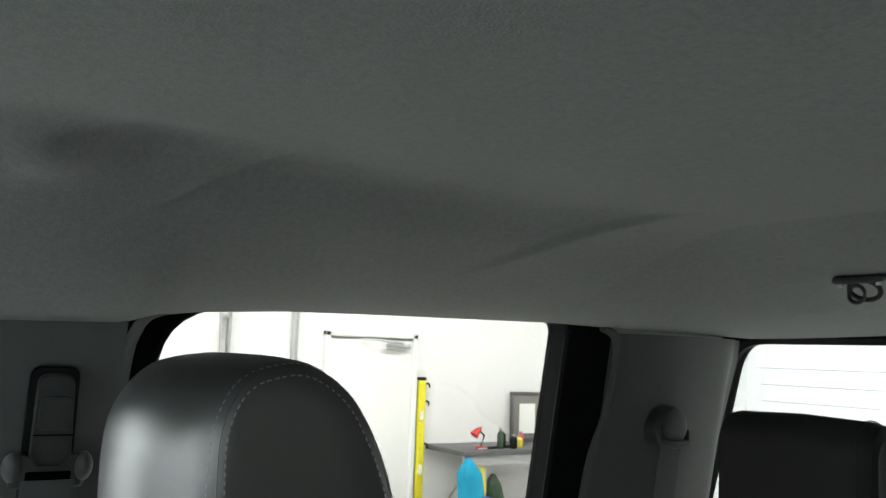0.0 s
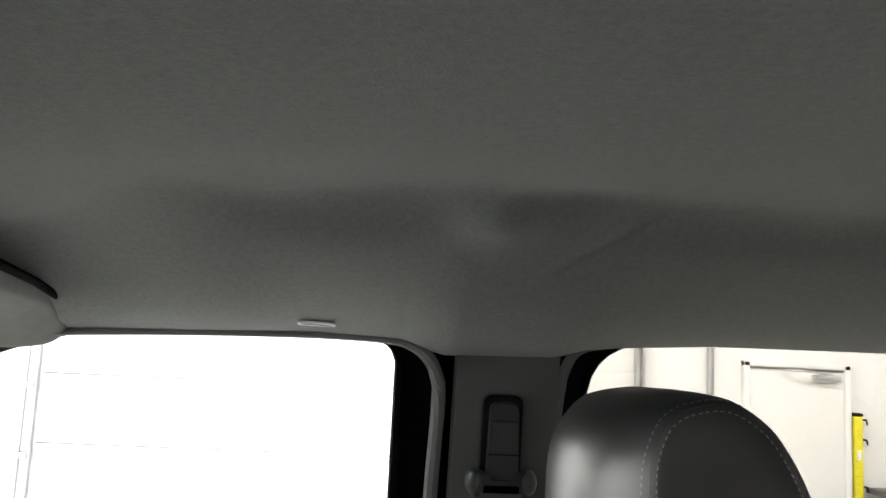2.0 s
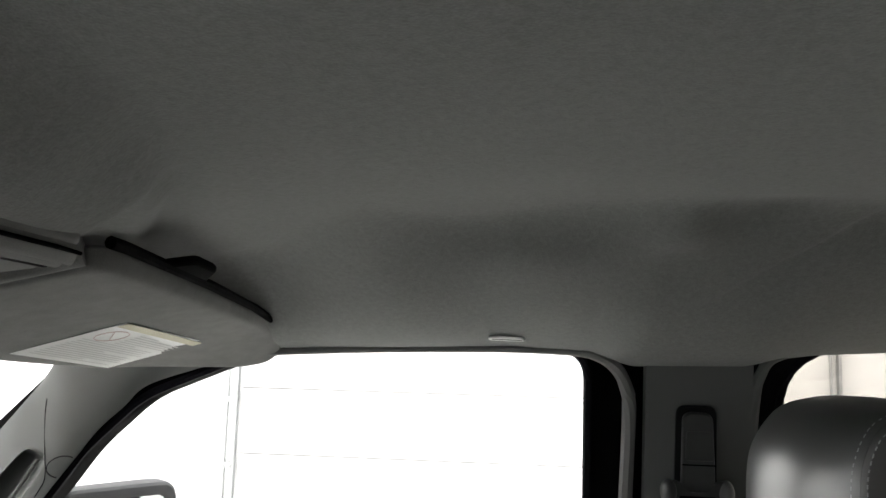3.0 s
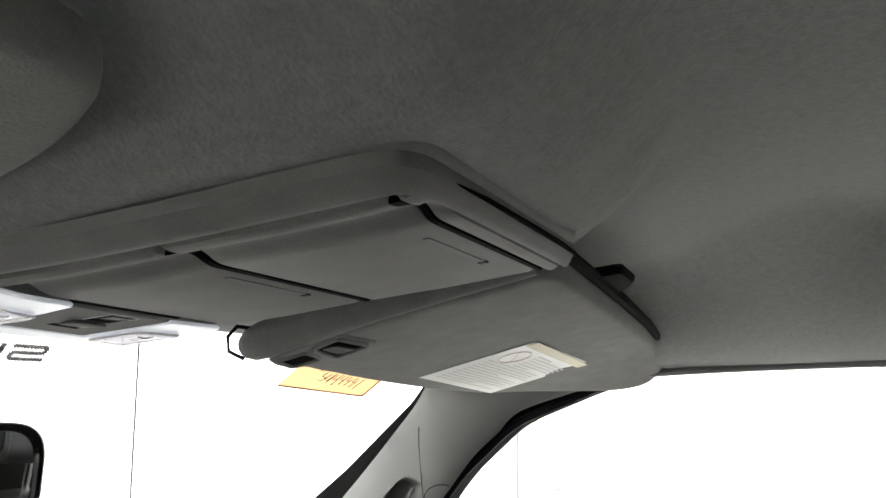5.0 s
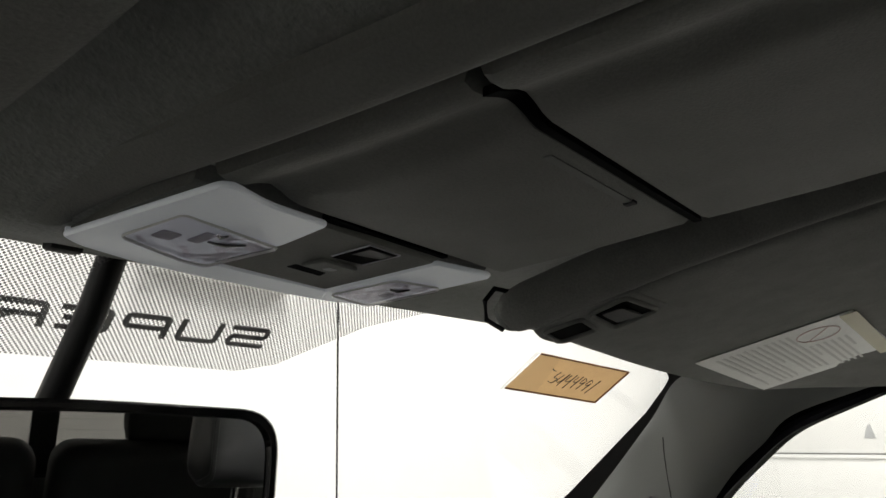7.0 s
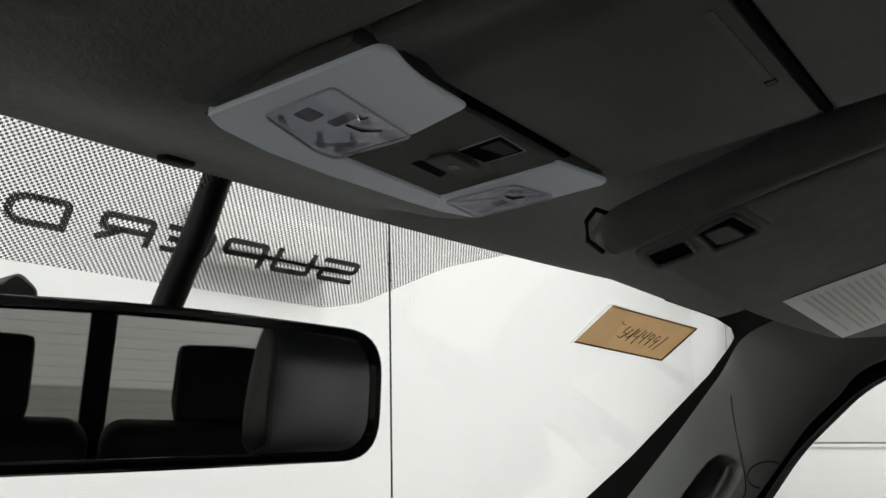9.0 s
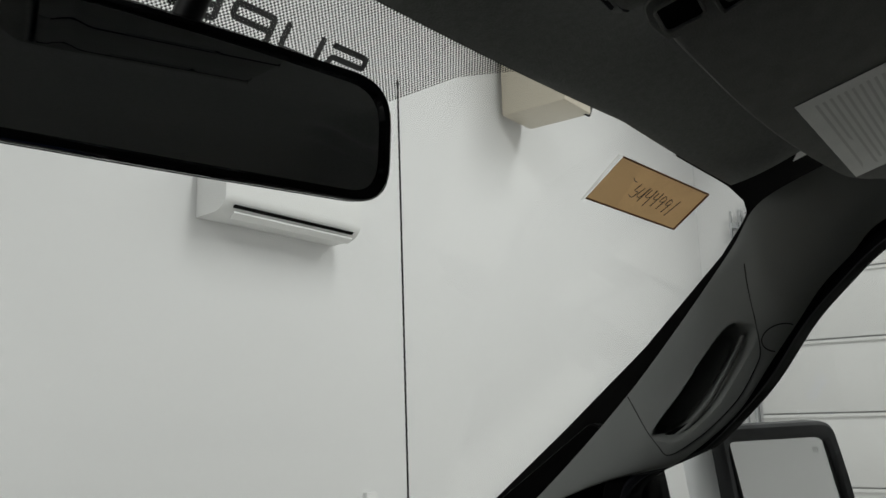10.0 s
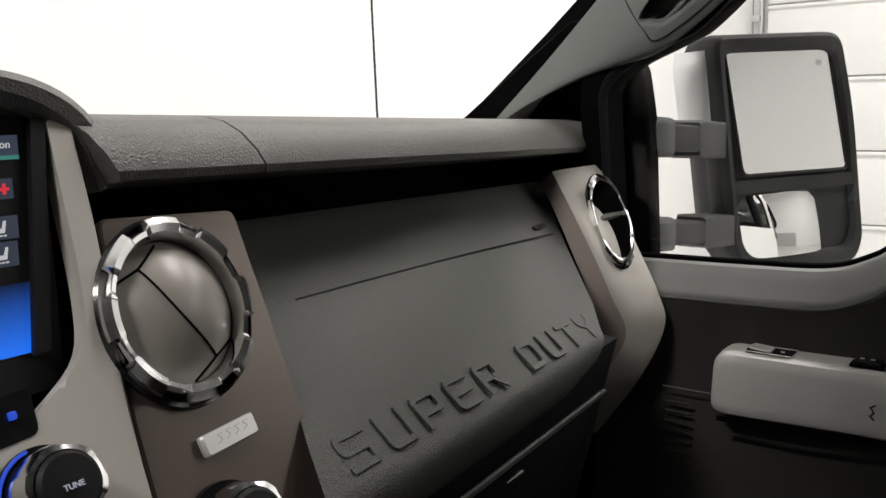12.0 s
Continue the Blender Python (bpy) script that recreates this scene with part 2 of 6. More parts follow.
def tube(points, r, sides=8, bm=None, closed=False, flat=1.0, up=(0, 0, 1)):
    pts = [Vector(p) for p in points]
    rings = []
    for i, p in enumerate(pts):
        a = pts[i - 1] if (i or closed) else p
        b = pts[(i + 1) % len(pts)] if (i < len(pts) - 1 or closed) else p
        d = (b - a).normalized()
        s = d.cross(Vector(up))
        s = s.normalized() if s.length > 1e-4 else Vector((1, 0, 0))
        t = s.cross(d)
        rad = r[i] if isinstance(r, (list, tuple)) else r
        rings.append([p + (s * math.cos(q) + t * math.sin(q) * flat) * rad for q in (2 * math.pi * k / sides for k in range(sides))])
    if closed:
        rings.append(rings[0])
    return loft(rings, bm, caps=not closed)


def letters(text, size, place, depth, bm=None, align="LEFT", bold=0.0, squash=1.0, slant=0.0):
    """Lettering in the built-in face, laid into space by place(a, b, off)."""
    cu = bpy.data.curves.new("lettering", "FONT")
    cu.body, cu.size, cu.align_x, cu.offset, cu.resolution_u, cu.shear = text, size, align, bold, 3, slant
    ob = bpy.data.objects.new("lettering", cu)
    me = bpy.data.meshes.new_from_object(ob)
    bm = bm or bmesh.new()
    front = [bm.verts.new(place(v.co.x * squash, v.co.y, depth)) for v in me.vertices]
    back = [bm.verts.new(place(v.co.x * squash, v.co.y, 0)) for v in me.vertices]
    edges = {}
    for p in me.polygons:
        vs = list(p.vertices)
        try:
            bm.faces.new([front[i] for i in vs])
        except ValueError:
            continue
        for i, j in zip(vs, vs[1:] + vs[:1]):
            edges[(i, j)] = edges.get((i, j), 0) + 1
    for (i, j) in edges:
        if (j, i) not in edges:
            bm.faces.new((front[i], back[i], back[j], front[j]))
    bpy.data.objects.remove(ob)
    bpy.data.curves.remove(cu)
    bpy.data.meshes.remove(me)
    return bm


STROKES = {"S": [[(1, 1), (0, 1), (0, 0.5), (1, 0.5), (1, 0), (0, 0)]], "U": [[(0, 1), (0, 0), (1, 0), (1, 1)]], "P": [[(0, 0), (0, 1), (1, 1), (1, 0.42), (0.12, 0.42)]],
           "E": [[(1, 1), (0, 1), (0, 0), (1, 0)], [(0.12, 0.5), (0.9, 0.5)]], "R": [[(0, 0), (0, 1), (1, 1), (1, 0.45), (0.55, 0.45), (1, 0)], [(0.12, 0.45), (0.55, 0.45)]],
           "D": [[(0, 0), (0, 1), (0.8, 1), (1, 0.8), (1, 0.2), (0.8, 0), (0.12, 0)]], "T": [[(0, 1), (1, 1)], [(0.5, 0.87), (0.5, 0)]], "Y": [[(0, 1), (0, 0.72), (0.5, 0.46), (1, 0.72), (1, 1)], [(0.5, 0.40), (0.5, 0)]]}


def square_letters(word, wide, tall, weight, place, depth, edge=0.0, slant=0.0, space=0.30):
    """Squared-off capitals drawn with one even stroke."""
    bm = bmesh.new()
    cell = wide / (len(word) - space * 0.9)
    w, h = cell * (1 - space) - weight, tall - weight
    for i, ch in enumerate(word):
        for line in STROKES[ch]:
            pts = [Vector((weight / 2 + p[0] * w, weight / 2 + p[1] * h)) for p in line]
            path = [pts[0]]
            for a, b, c in zip(pts, pts[1:], pts[2:]):
                r = min(weight * 0.7, (a - b).length * 0.45, (c - b).length * 0.45)
                p, q = b + (a - b).normalized() * r, b + (c - b).normalized() * r
                path += [p.lerp(b, t).lerp(b.lerp(q, t), t) for t in (0, 0.33, 0.67, 1)]
            path.append(pts[-1])
            rings = []
            for k, p in enumerate(path):
                t = (path[min(k + 1, len(path) - 1)] - path[max(k - 1, 0)]).normalized()
                end = weight / 2 if k in (0, len(path) - 1) else 0.0
                c = p + t * (end if k else -end)
                m = Vector((-t.y, t.x)) * weight / 2
                e = Vector((-t.y, t.x)) * edge
                sec = [(c - m - e, -0.0002), (c + m + e, -0.0002), (c + m, depth), (c - m, depth)]
                rings.append([place(cell * i + g.x + slant * g.y, g.y, o) for g, o in sec])
            loft(rings, bm)
    return bm


def rect(x0, z0, x1, z1):
    return [(x0, z0), (x1, z0), (x1, z1), (x0, z1)]


# ---- the workshop ----
def plane_box(name, lo, hi, mat, label, category):
    size = [b - a for a, b in zip(lo, hi)]
    ob = part(name, box(size, [(a + b) / 2 for a, b in zip(lo, hi)]), mat, smooth=False)
    return tagged(ob, label, category, kind="structure")


plane_box("floor", (-6.2, -9.2, -0.32), (7.2, 3.25, -0.12), M_FLOOR, "grey concrete workshop floor", "floor")
plane_box("wall_north", (-6.2, 3.03, -0.12), (7.2, 3.25, 4.6), M_WALL, "plain white painted workshop wall", "wall")
plane_box("wall_south", (-6.2, -9.2, -0.12), (7.2, -9.0, 4.6), M_WALL, "plain white painted workshop wall", "wall")
plane_box("wall_band_south", (-1.2, -9.0, -0.12), (2.8, -8.985, 1.10), M_BAND, "grey painted lower band along the white wall", "wall band")
# west wall is out of view; grey keeps light from the driver's side low
plane_box("wall_west", (-6.2, -9.0, -0.12), (-6.0, 3.03, 4.6), M_GREYWALL, "unseen grey workshop wall that holds back light from the left", "wall")
plane_box("wall_east", (7.0, -9.0, -0.12), (7.2, 3.03, 4.6), M_WALL, "plain white painted workshop wall", "wall")
plane_box("ceiling", (-6.2, -9.2, 4.6), (7.2, 3.25, 4.8), M_WALL, "white workshop ceiling", "ceiling")


# ---- cab shapes ----
def side(y, z, off=0.0, s=1):
    """The inner face of the cab's flank."""
    return Vector((s * (0.735 + 0.16 * (1.82 - z) + off), y, z))


RAKE = radians(35)


def screen_glass(x, d, off=0.0):
    """The windshield: x across, d down its slope from 1.814 m, off into the cab."""
    return Vector((x, 0.822 - 0.115 * x * x + d * math.cos(RAKE) - off * math.sin(RAKE), 1.814 - d * math.sin(RAKE) - off * math.cos(RAKE)))


def pod_plane(y):
    return 1.848 - 0.165 * (y - 0.462)


LINE_Y = [-1.30, -1.15, -0.95, -0.78, -0.3, 0.0, 0.2, 0.35, 0.6, 0.76]
LINE_Z = [1.844, 1.862, 1.900, 1.942, 1.950, 1.948, 1.938, 1.922, 1.880, 1.857]


RAIL_Y = [-1.30, -0.97, -0.84, -0.43, -0.30, -0.255, -0.225, -0.21, -0.075, -0.055, -0.02, 0.09, 0.38, 0.46]
RAIL_Z = [1.838, 1.842, 1.845, 1.840, 1.832, 1.826, 1.818, 1.815, 1.812, 1.817, 1.828, 1.832, 1.823, 1.818]


def liner(x, y):
    z0 = float(np.interp(y, LINE_Y, LINE_Z))
    a = abs(x)
    # where the roof turns down to the rail: a hard shoulder over the doors, a long ramp at the pillars
    front = smooth01(-0.10, 0.0, y) * (1 - smooth01(0.07, 0.21, y))
    back = smooth01(-0.68, -0.56, y) * (1 - smooth01(-0.27, -0.17, y)) * 0.8
    door = max(front, back)
    shoulder = float(np.interp(y, [-0.60, -0.2, -0.05, 0.0, 0.07, 0.17, 0.26, 0.36], [0.40, 0.37, 0.36, 0.37, 0.39, 0.46, 0.50, 0.48]))
    start = lerp(0.33 + 0.16 * smooth01(0.20, 0.36, y), shoulder, door)
    t = min(1.0, max(0.0, (a - start) / (0.735 - start)))
    ramp = t * t * (3 - 2 * t)
    ease = smooth01(0.0, 0.30, t)
    k = lerp(ramp, lerp(ramp, 1 - (1 - t) ** 1.35, ease), door * 0.85)
    rail = lerp(float(np.interp(y, RAIL_Y, RAIL_Z)), z0 - 0.007, smooth01(0.46, 0.66, y))
    z = lerp(z0, rail, k)
    # broad shallow scoops along the roof's flank
    z += 0.006 * math.exp(-((a - 0.36) / 0.09) ** 2) * (0.4 + 0.6 * door)
    # a soft knuckle and two pressed creases beside the pillars
    z -= 0.013 * math.exp(-((a - 0.405) / 0.040) ** 2 - ((y + 0.088) / 0.034) ** 2)
    z += 0.009 * math.exp(-((a - 0.375) / 0.035) ** 2 - ((y + 0.165) / 0.040) ** 2)
    for line, x0, x1, h in ((-0.190 + 0.83 * (a - 0.47), 0.38, 0.52, 0.007), (-0.600 + 0.57 * (a - 0.48), 0.33, 0.54, -0.007)):
        if y < line + 0.01:
            fade = math.exp(-max(0.0, line - y) / 0.045)
            z += h * smooth01(line + 0.006, line - 0.006, y) * fade * smooth01(x0 - 0.03, x0 + 0.07, a) * (1 - smooth01(x1 - 0.08, x1 + 0.06, a))
    # the pod that carries the console: steep towards the passenger, a long slope towards the driver
    across = 1 - smooth01(0.118, 0.152, x) if x > 0 else 1 - smooth01(0.10, 0.205, -x)
    foot = float(np.interp(x, [-0.10, 0.0, 0.07, 0.19, 0.30, 0.42], [0.248, 0.250, 0.262, 0.302, 0.368, 0.43]))
    # a shallow bed for the visor beside it
    z -= 0.017 * smooth01(foot, foot + 0.022, y) * smooth01(0.04, 0.12, x) * (1 - smooth01(0.26, 0.42, x)) * (1 - smooth01(0.60, 0.72, y))
    z += 0.036 * math.exp(-((x + 0.190) / 0.045) ** 2) * smooth01(0.36, 0.42, y) * (1 - smooth01(0.58, 0.70, y))
    w = across * smooth01(foot - 0.012, foot + 0.072, y) * (1 - smooth01(0.64, 0.775, y))
    z = lerp(z, pod_plane(y) + lerp(0.006, 0.012, smooth01(0.34, 0.5, y)), w)
    return z


def liner_point(u, v):
    x, y = lerp(-0.735, 0.735, u), lerp(-1.30, 0.775, v)
    y0 = y
    y = y - 0.04 * x * x * smooth01(0.4, 0.775, y)
    p = Vector((x, y, liner(x, y)))
    # the front edge lies against the windshield
    ye = 0.775 - 0.04 * x * x
    gap = screen_glass(x, float(np.interp(abs(x), [0.48, 0.62, 0.735], [-0.063, -0.050, -0.040])), 0.003) - Vector((x, ye, liner(x, ye)))
    return p + gap * smooth01(0.60, 0.775, y0)


tagged(part("ceiling_headliner", sheet(liner_point, 200, 400, (0, 0, 0.03)), M_LINER), "dark grey cloth headliner under the cab roof", "headliner", kind="structure")
tagged(part("roof_panel", sheet(lambda u, v: Vector((lerp(-0.80, 0.80, u), lerp(-1.38, 0.72, v), 2.03 - 0.10 * abs(2 * u - 1) ** 4 - 0.08 * abs(2 * v - 1) ** 6)), 16, 16, (0, 0, 0.02)), M_DOORWHITE), "white painted steel cab roof", "roof", kind="structure")


def offset_poly(pts, d):
    """The outline moved outwards by d, point by point."""
    n = len(pts)
    area = sum(pts[i][0] * pts[(i + 1) % n][1] - pts[(i + 1) % n][0] * pts[i][1] for i in range(n))
    sg = 1 if area > 0 else -1
    out = []
    for i in range(n):
        a, b = Vector(pts[i - 1]), Vector(pts[(i + 1) % n])
        t = (b - a).normalized()
        out.append(Vector(pts[i]) + Vector((t.y, -t.x)) * d * sg)
    return out


FRONT_OPEN = round_poly([(-0.016, 1.828), (0.38, 1.822), (0.465, 1.797), (0.581, 1.75), (0.662, 1.678), (0.72, 1.603), (0.781, 1.547), (0.845, 1.500), (0.868, 1.47),
                         (0.870, 1.268), (0.66, 1.268), (0.58, 1.315), (0.46, 1.330), (-0.018, 1.335)],
                        [0.035, 0.05, 0.03, 0.03, 0.03, 0.03, 0.03, 0.02, 0.02, 0.01, 0.04, 0.04, 0.03, 0.03], 5)
REAR_OPEN = round_poly([(-0.262, 1.345), (-0.862, 1.36), (-0.874, 1.850), (-0.262, 1.838)], [0.04, 0.04, 0.022, 0.085], 7)


FRAME_FRONT = [Vector((p.x + 0.05 * smooth01(0.80, 0.868, p.x), p.y)) for p in FRONT_OPEN]
FRAME_OUTER = [p.lerp(q, smooth01(0.25, 0.45, p.x)) for p, q in zip(offset_poly(FRAME_FRONT, 0.108), offset_poly(FRAME_FRONT, 0.035))]


def cab_side(s):
    """One flank: doors with window frames, glass and lower panels, pillar trims and the trim line round them."""
    tag = "right" if s > 0 else "left"
    doors = []
    for kind, outline in (("front", FRONT_OPEN), ("rear", REAR_OPEN)):
        door = thing("door_%d" % ((1 if s > 0 else 3) + (kind == "rear")), "truck %s door with dark window frame and grey panel" % kind, "truck door", kind="structure")
        doors.append(door)
        if kind == "front":
            outline = FRAME_FRONT
        part("window_frame", slab(FRAME_OUTER if kind == "front" else offset_poly(outline, 0.095), lambda a, b, o: side(a, b, o + 0.012, s), 0.05, edge=0.004, hole=outline), M_NEARBLACK if kind == "front" else M_FRAME, door)
        part("window_seal", tube([side(p[0], p[1], 0.014, s) for p in offset_poly(outline, 0.004)], 0.006, 6, closed=True), M_FRAME, door)
        pane = part("window_pane", slab(offset_poly(outline, 0.012), lambda a, b, o: side(a, b, o + 0.046, s), 0.004), M_SIDEGLASS if kind == "front" else M_REARGLASS, door, smooth=False)
        pane.visible_shadow = kind == "rear"
        # rubber strip round the door opening: under the rail and down the pillar
        if kind == "front":
            run = [(0.44, 1.812), (0.38, 1.818), (0.24, 1.825), (0.09, 1.829), (0.0, 1.828), (-0.032, 1.823), (-0.055, 1.808), (-0.067, 1.785), (-0.071, 1.755), (-0.068, 1.64), (-0.064, 1.40)]
            fat = [0.0045] * 4 + [0.0055, 0.007, 0.0085] + [0.009] * 4
        else:
            run = [(-0.262, 1.832), (-0.243, 1.824), (-0.232, 1.808), (-0.225, 1.78), (-0.222, 1.72), (-0.222, 1.63), (-0.224, 1.40)]
            fat = [0.005, 0.006, 0.007, 0.007, 0.007, 0.007, 0.007]
        strip = [along([(*p, 0.0) for p in run], k / 48) for k in range(49)]
        part("weatherstrip", tube([side(p.x, p.y, -0.008, s) for p in strip], [float(np.interp(k / 48 * (len(fat) - 1), range(len(fat)), fat)) for k in range(49)], 8), M_PIPING if kind == "front" else M_TRIM, door)
        if kind == "rear":
            tail = [(-0.93, 1.842), (-0.955, 1.832), (-0.966, 1.81), (-0.966, 1.77), (-0.955, 1.70), (-0.935, 1.62), (-0.92, 1.40)]
            part("weatherstrip", tube([side(p.x, p.y, -0.004, s) for p in [along([(*p, 0.0) for p in tail], k / 30) for k in range(31)]], 0.007, 8), M_TRIM, door)
    # outer skins that close the flank
    for kind, poly in (("rocker", [(-1.36, 0.45), (1.6, 0.45), (1.6, 1.24), (0.93, 1.24), (0.60, 1.26), (0.50, 1.29), (-1.36, 1.31)]),
                       ("rail", [(-1.36, 1.872), (-1.36, 1.95), (0.62, 1.95), (0.62, 1.80), (0.45, 1.842)]),
                       ("rear_quarter", [(-1.17, 1.30), (-1.17, 1.80), (-1.36, 1.80), (-1.36, 1.90), (-0.90, 1.90), (-0.90, 1.30)])):
        tagged(part("body_panel_%s_%s" % (tag, kind), slab([Vector(p) for p in poly], lambda a, b, o: side(a, b, o + 0.065, s), 0.02), M_DOORWHITE, smooth=False),
               "white painted steel body panel", "body panel", kind="structure")
    # pillar trims
    bp = round_poly([(-0.090, 1.838), (-0.222, 1.838), (-0.226, 1.10), (-0.090, 1.10)], 0.006)
    tagged(part("pillar_trim_b_%s" % tag, slab(bp, lambda a, b, o: side(a, b, o - 0.010 - 0.012 * math.cos((a + 0.15) * 18), s), 0.03, edge=0.004), M_TRIM), "grey plastic trim on the middle roof pillar", "pillar trim", kind="structure")

    def cp(u, v):
        z = lerp(1.835, 1.10, v)
        y = lerp(-0.968 + 0.07 * v, -1.285, u)
        p = side(y, z, -0.004 - 0.03 * math.sin(math.pi * min(1, u * 1.05)) + 0.02 * smooth01(0.35, 0.0, u) + (0.03 + 0.15 * max(0.0, 1.80 - z)) * smooth01(0.72, 1.0, u), s)
        return p
    tagged(part("pillar_trim_c_%s" % tag, sheet(cp, 24, 20, (0.03 * s, 0, 0)), M_TRIM), "grey plastic trim on the rear roof pillar", "pillar trim", kind="structure")
    return doors


door_right, door_left = cab_side(1)[0], cab_side(-1)[0]


# ---- rear of the cab ----
REAR_Y = -1.285


def rear_place(a, b, o):
    return Vector((a, REAR_Y - o - 0.10 * (1.83 - b), b))


ro = round_poly([(-0.775, 1.838), (-0.935, 1.40), (0.935, 1.40), (0.775, 1.838)], 0.06, 6)
rear = thing("window_rear", "rear cab window with sliding centre pane and heating lines", "rear window", kind="structure")
part("window_frame", slab(offset_poly(ro, 0.09), rear_place, 0.05, edge=0.005, hole=ro), M_FRAME, rear)
part("window_seal", tube([rear_place(p[0], p[1], 0.012) for p in ro], 0.010, 6, closed=True), M_RUBBER, rear)
pane = part("window_pane", slab(ro, lambda a, b, o: rear_place(a, b, o + 0.03), 0.004), M_BACKGLASS, rear, smooth=False)
for bx in (-0.20, 0.20):
    part("window_mullion", slab([(bx - 0.034, 1.84), (bx + 0.034, 1.84), (bx + 0.034, 1.40), (bx - 0.034, 1.40)], lambda a, b, o: rear_place(a, b, o + 0.008), 0.02, edge=0.003), M_BLACK, rear)
for k in range(13):
    z = 1.44 + k * 0.029
    part("heating_line", tube([rear_place(-0.74, z, 0.026), rear_place(0.74, z, 0.026)], 0.0004, 4), M_BLACK, rear)
tagged(part("wall_cab_back", slab([(-0.86, 1.40), (-0.86, 0.6), (0.86, 0.6), (0.86, 1.40)], lambda a, b, o: rear_place(a, b, o), 0.05), M_TRIM, smooth=False), "grey trimmed back wall of the cab", "cab wall", kind="structure")
tagged(part("floor_cab", box((1.75, 2.9, 0.06), (0, 0.15, 0.52)), M_BLACK, smooth=False), "dark carpeted cab floor", "cab floor", kind="structure")

# ---- windshield ----
ws = thing("windshield", "raked laminated windshield with black printed border", "windshield", kind="structure")
wpane = part("windshield_pane", sheet(lambda u, v: screen_glass(lerp(-1, 1, u) * lerp(0.92, 1.20, v), lerp(-0.085, 0.80, v), 0), 24, 16, (0, 0.003, 0.004)), M_WSGLASS, ws)
wpane.visible_shadow = False

# ---- right and left A pillars ----
PIL_IN = [(0.735, 0.60, 1.858), (0.775, 0.725, 1.826), (0.795, 0.775, 1.772), (0.812, 0.878, 1.662), (0.832, 0.985, 1.561), (0.862, 1.125, 1.44), (0.88, 1.20, 1.37)]
PIL_OUT = [(0.735, 0.40, 1.826), (0.7395, 0.485, 1.797), (0.744, 0.570, 1.768), (0.748, 0.605, 1.737), (0.752, 0.640, 1.706), (0.758, 0.6725, 1.667), (0.764, 0.705, 1.628),
           (0.769, 0.750, 1.572), (0.780, 0.809, 1.528), (0.793, 0.856, 1.506), (0.815, 0.912, 1.504), (0.846, 0.990, 1.497), (0.868, 1.067, 1.432)]


def a_pillar(s):
    n = Vector((-0.80, -0.55, -0.12)).normalized()

    def face(u, v, lift=0.0):
        p = along(PIL_IN, u).lerp(along(PIL_OUT, u), v) + n * (0.030 * math.sin(math.pi * min(1, max(0, v))) ** 0.8 + lift)
        return Vector((p.x * s, p.y, p.z))

    def at(u, v, lift=0.0):
        # the finger pocket of the grab handle, with a soft rolled edge
        du, dv = abs(u - 0.550) / 0.106, abs(v - 0.628 - 0.25 * (u - 0.55)) / 0.155
        d = (du ** 4 + dv ** 4) ** 0.25
        return face(u, v, lift - 0.055 * (1 - smooth01(0.80, 1.06, d)))

    def wrap(u, v):
        # the trim proper, turned back at both long edges
        p = at(u, lerp(0.13, 1.0, v))
        if v > 0.999:
            p -= Vector((n.x * s, n.y, n.z)) * 0.03
        return p
    tag = "right" if s > 0 else "left"
    pil = tagged(part("pillar_trim_a_%s" % tag, sheet(wrap, 240, 110), M_TRIM), "grey moulded windshield pillar trim with grab handle", "pillar trim", kind="structure")
    # black printed border on the glass along the pillar
    top_x, top_d = [0.45, 0.60, 0.70, 0.735, 0.79, 0.820, 0.868], [-0.060, -0.050, -0.041, -0.037, -0.025, -0.010, 0.045]
    flank_d, flank_x = [-0.02, 0.003, 0.060, 0.155, 0.252, 0.449, 0.780], [0.808, 0.826, 0.858, 0.888, 0.918, 0.952, 0.996]

    def frit_top(u, v):
        x = lerp(0.60, 0.868, u)
        low = float(np.interp(x, top_x, top_d))
        p = screen_glass(x, lerp(low, lerp(low - 0.006, -0.17, smooth01(0.725, 0.75, x)), v), 0.002)
        return Vector((p.x * s, p.y, p.z))

    def frit_flank(u, v):
        d = lerp(-0.02, 0.78, u)
        p = screen_glass(float(np.interp(d, flank_d, flank_x)) + 0.15 * v, d, 0.0045)
        return Vector((p.x * s, p.y, p.z))
    part("glass_border", sheet(frit_top, 40, 4), M_NEARBLACK, pil)
    part("glass_border", sheet(frit_flank, 60, 4), M_NEARBLACK, pil)

    def bar(k):
        return face(lerp(0.462, 0.648, k), 0.725 + 0.045 * (k - 0.5) * 2, -0.010 - 0.012 * abs(2 * k - 1) ** 3)
    part("grab_handle", tube([bar(k / 16) for k in range(17)], 0.0030, 8), M_TRIM, pil)
    seam = [at(*p, 0.0006) for p in [(0.60, 0.14), (0.62, 0.27), (0.65, 0.48), (0.675, 0.68), (0.689, 0.78), (0.688, 0.84), (0.665, 0.875), (0.62, 0.90), (0.565, 0.91), (0.515, 0.89), (0.485, 0.84), (0.435, 0.66), (0.375, 0.40), (0.345, 0.29)]]
    part("trim_joint", tube([along(seam, k / 80) for k in range(81)], 0.0007, 5), M_BLACK, pil)
    for cu, cv in ((0.452, 0.93), (0.772, 0.93)):
        c = at(cu, cv)
        t1 = (at(cu + 0.02, cv) - c).normalized()
        t2 = (at(cu, cv - 0.02) - c).normalized()
        part("screw_cap", tube([c + (t1 * math.cos(q) + t2 * math.sin(q)) * 0.019 + Vector((n.x * s, n.y, n.z)) * 0.003 for q in [math.pi * (k / 20 * 1.1 - 0.05) for k in range(21)]], 0.0008, 4), M_BLACK, pil)


a_pillar(1)
a_pillar(-1)


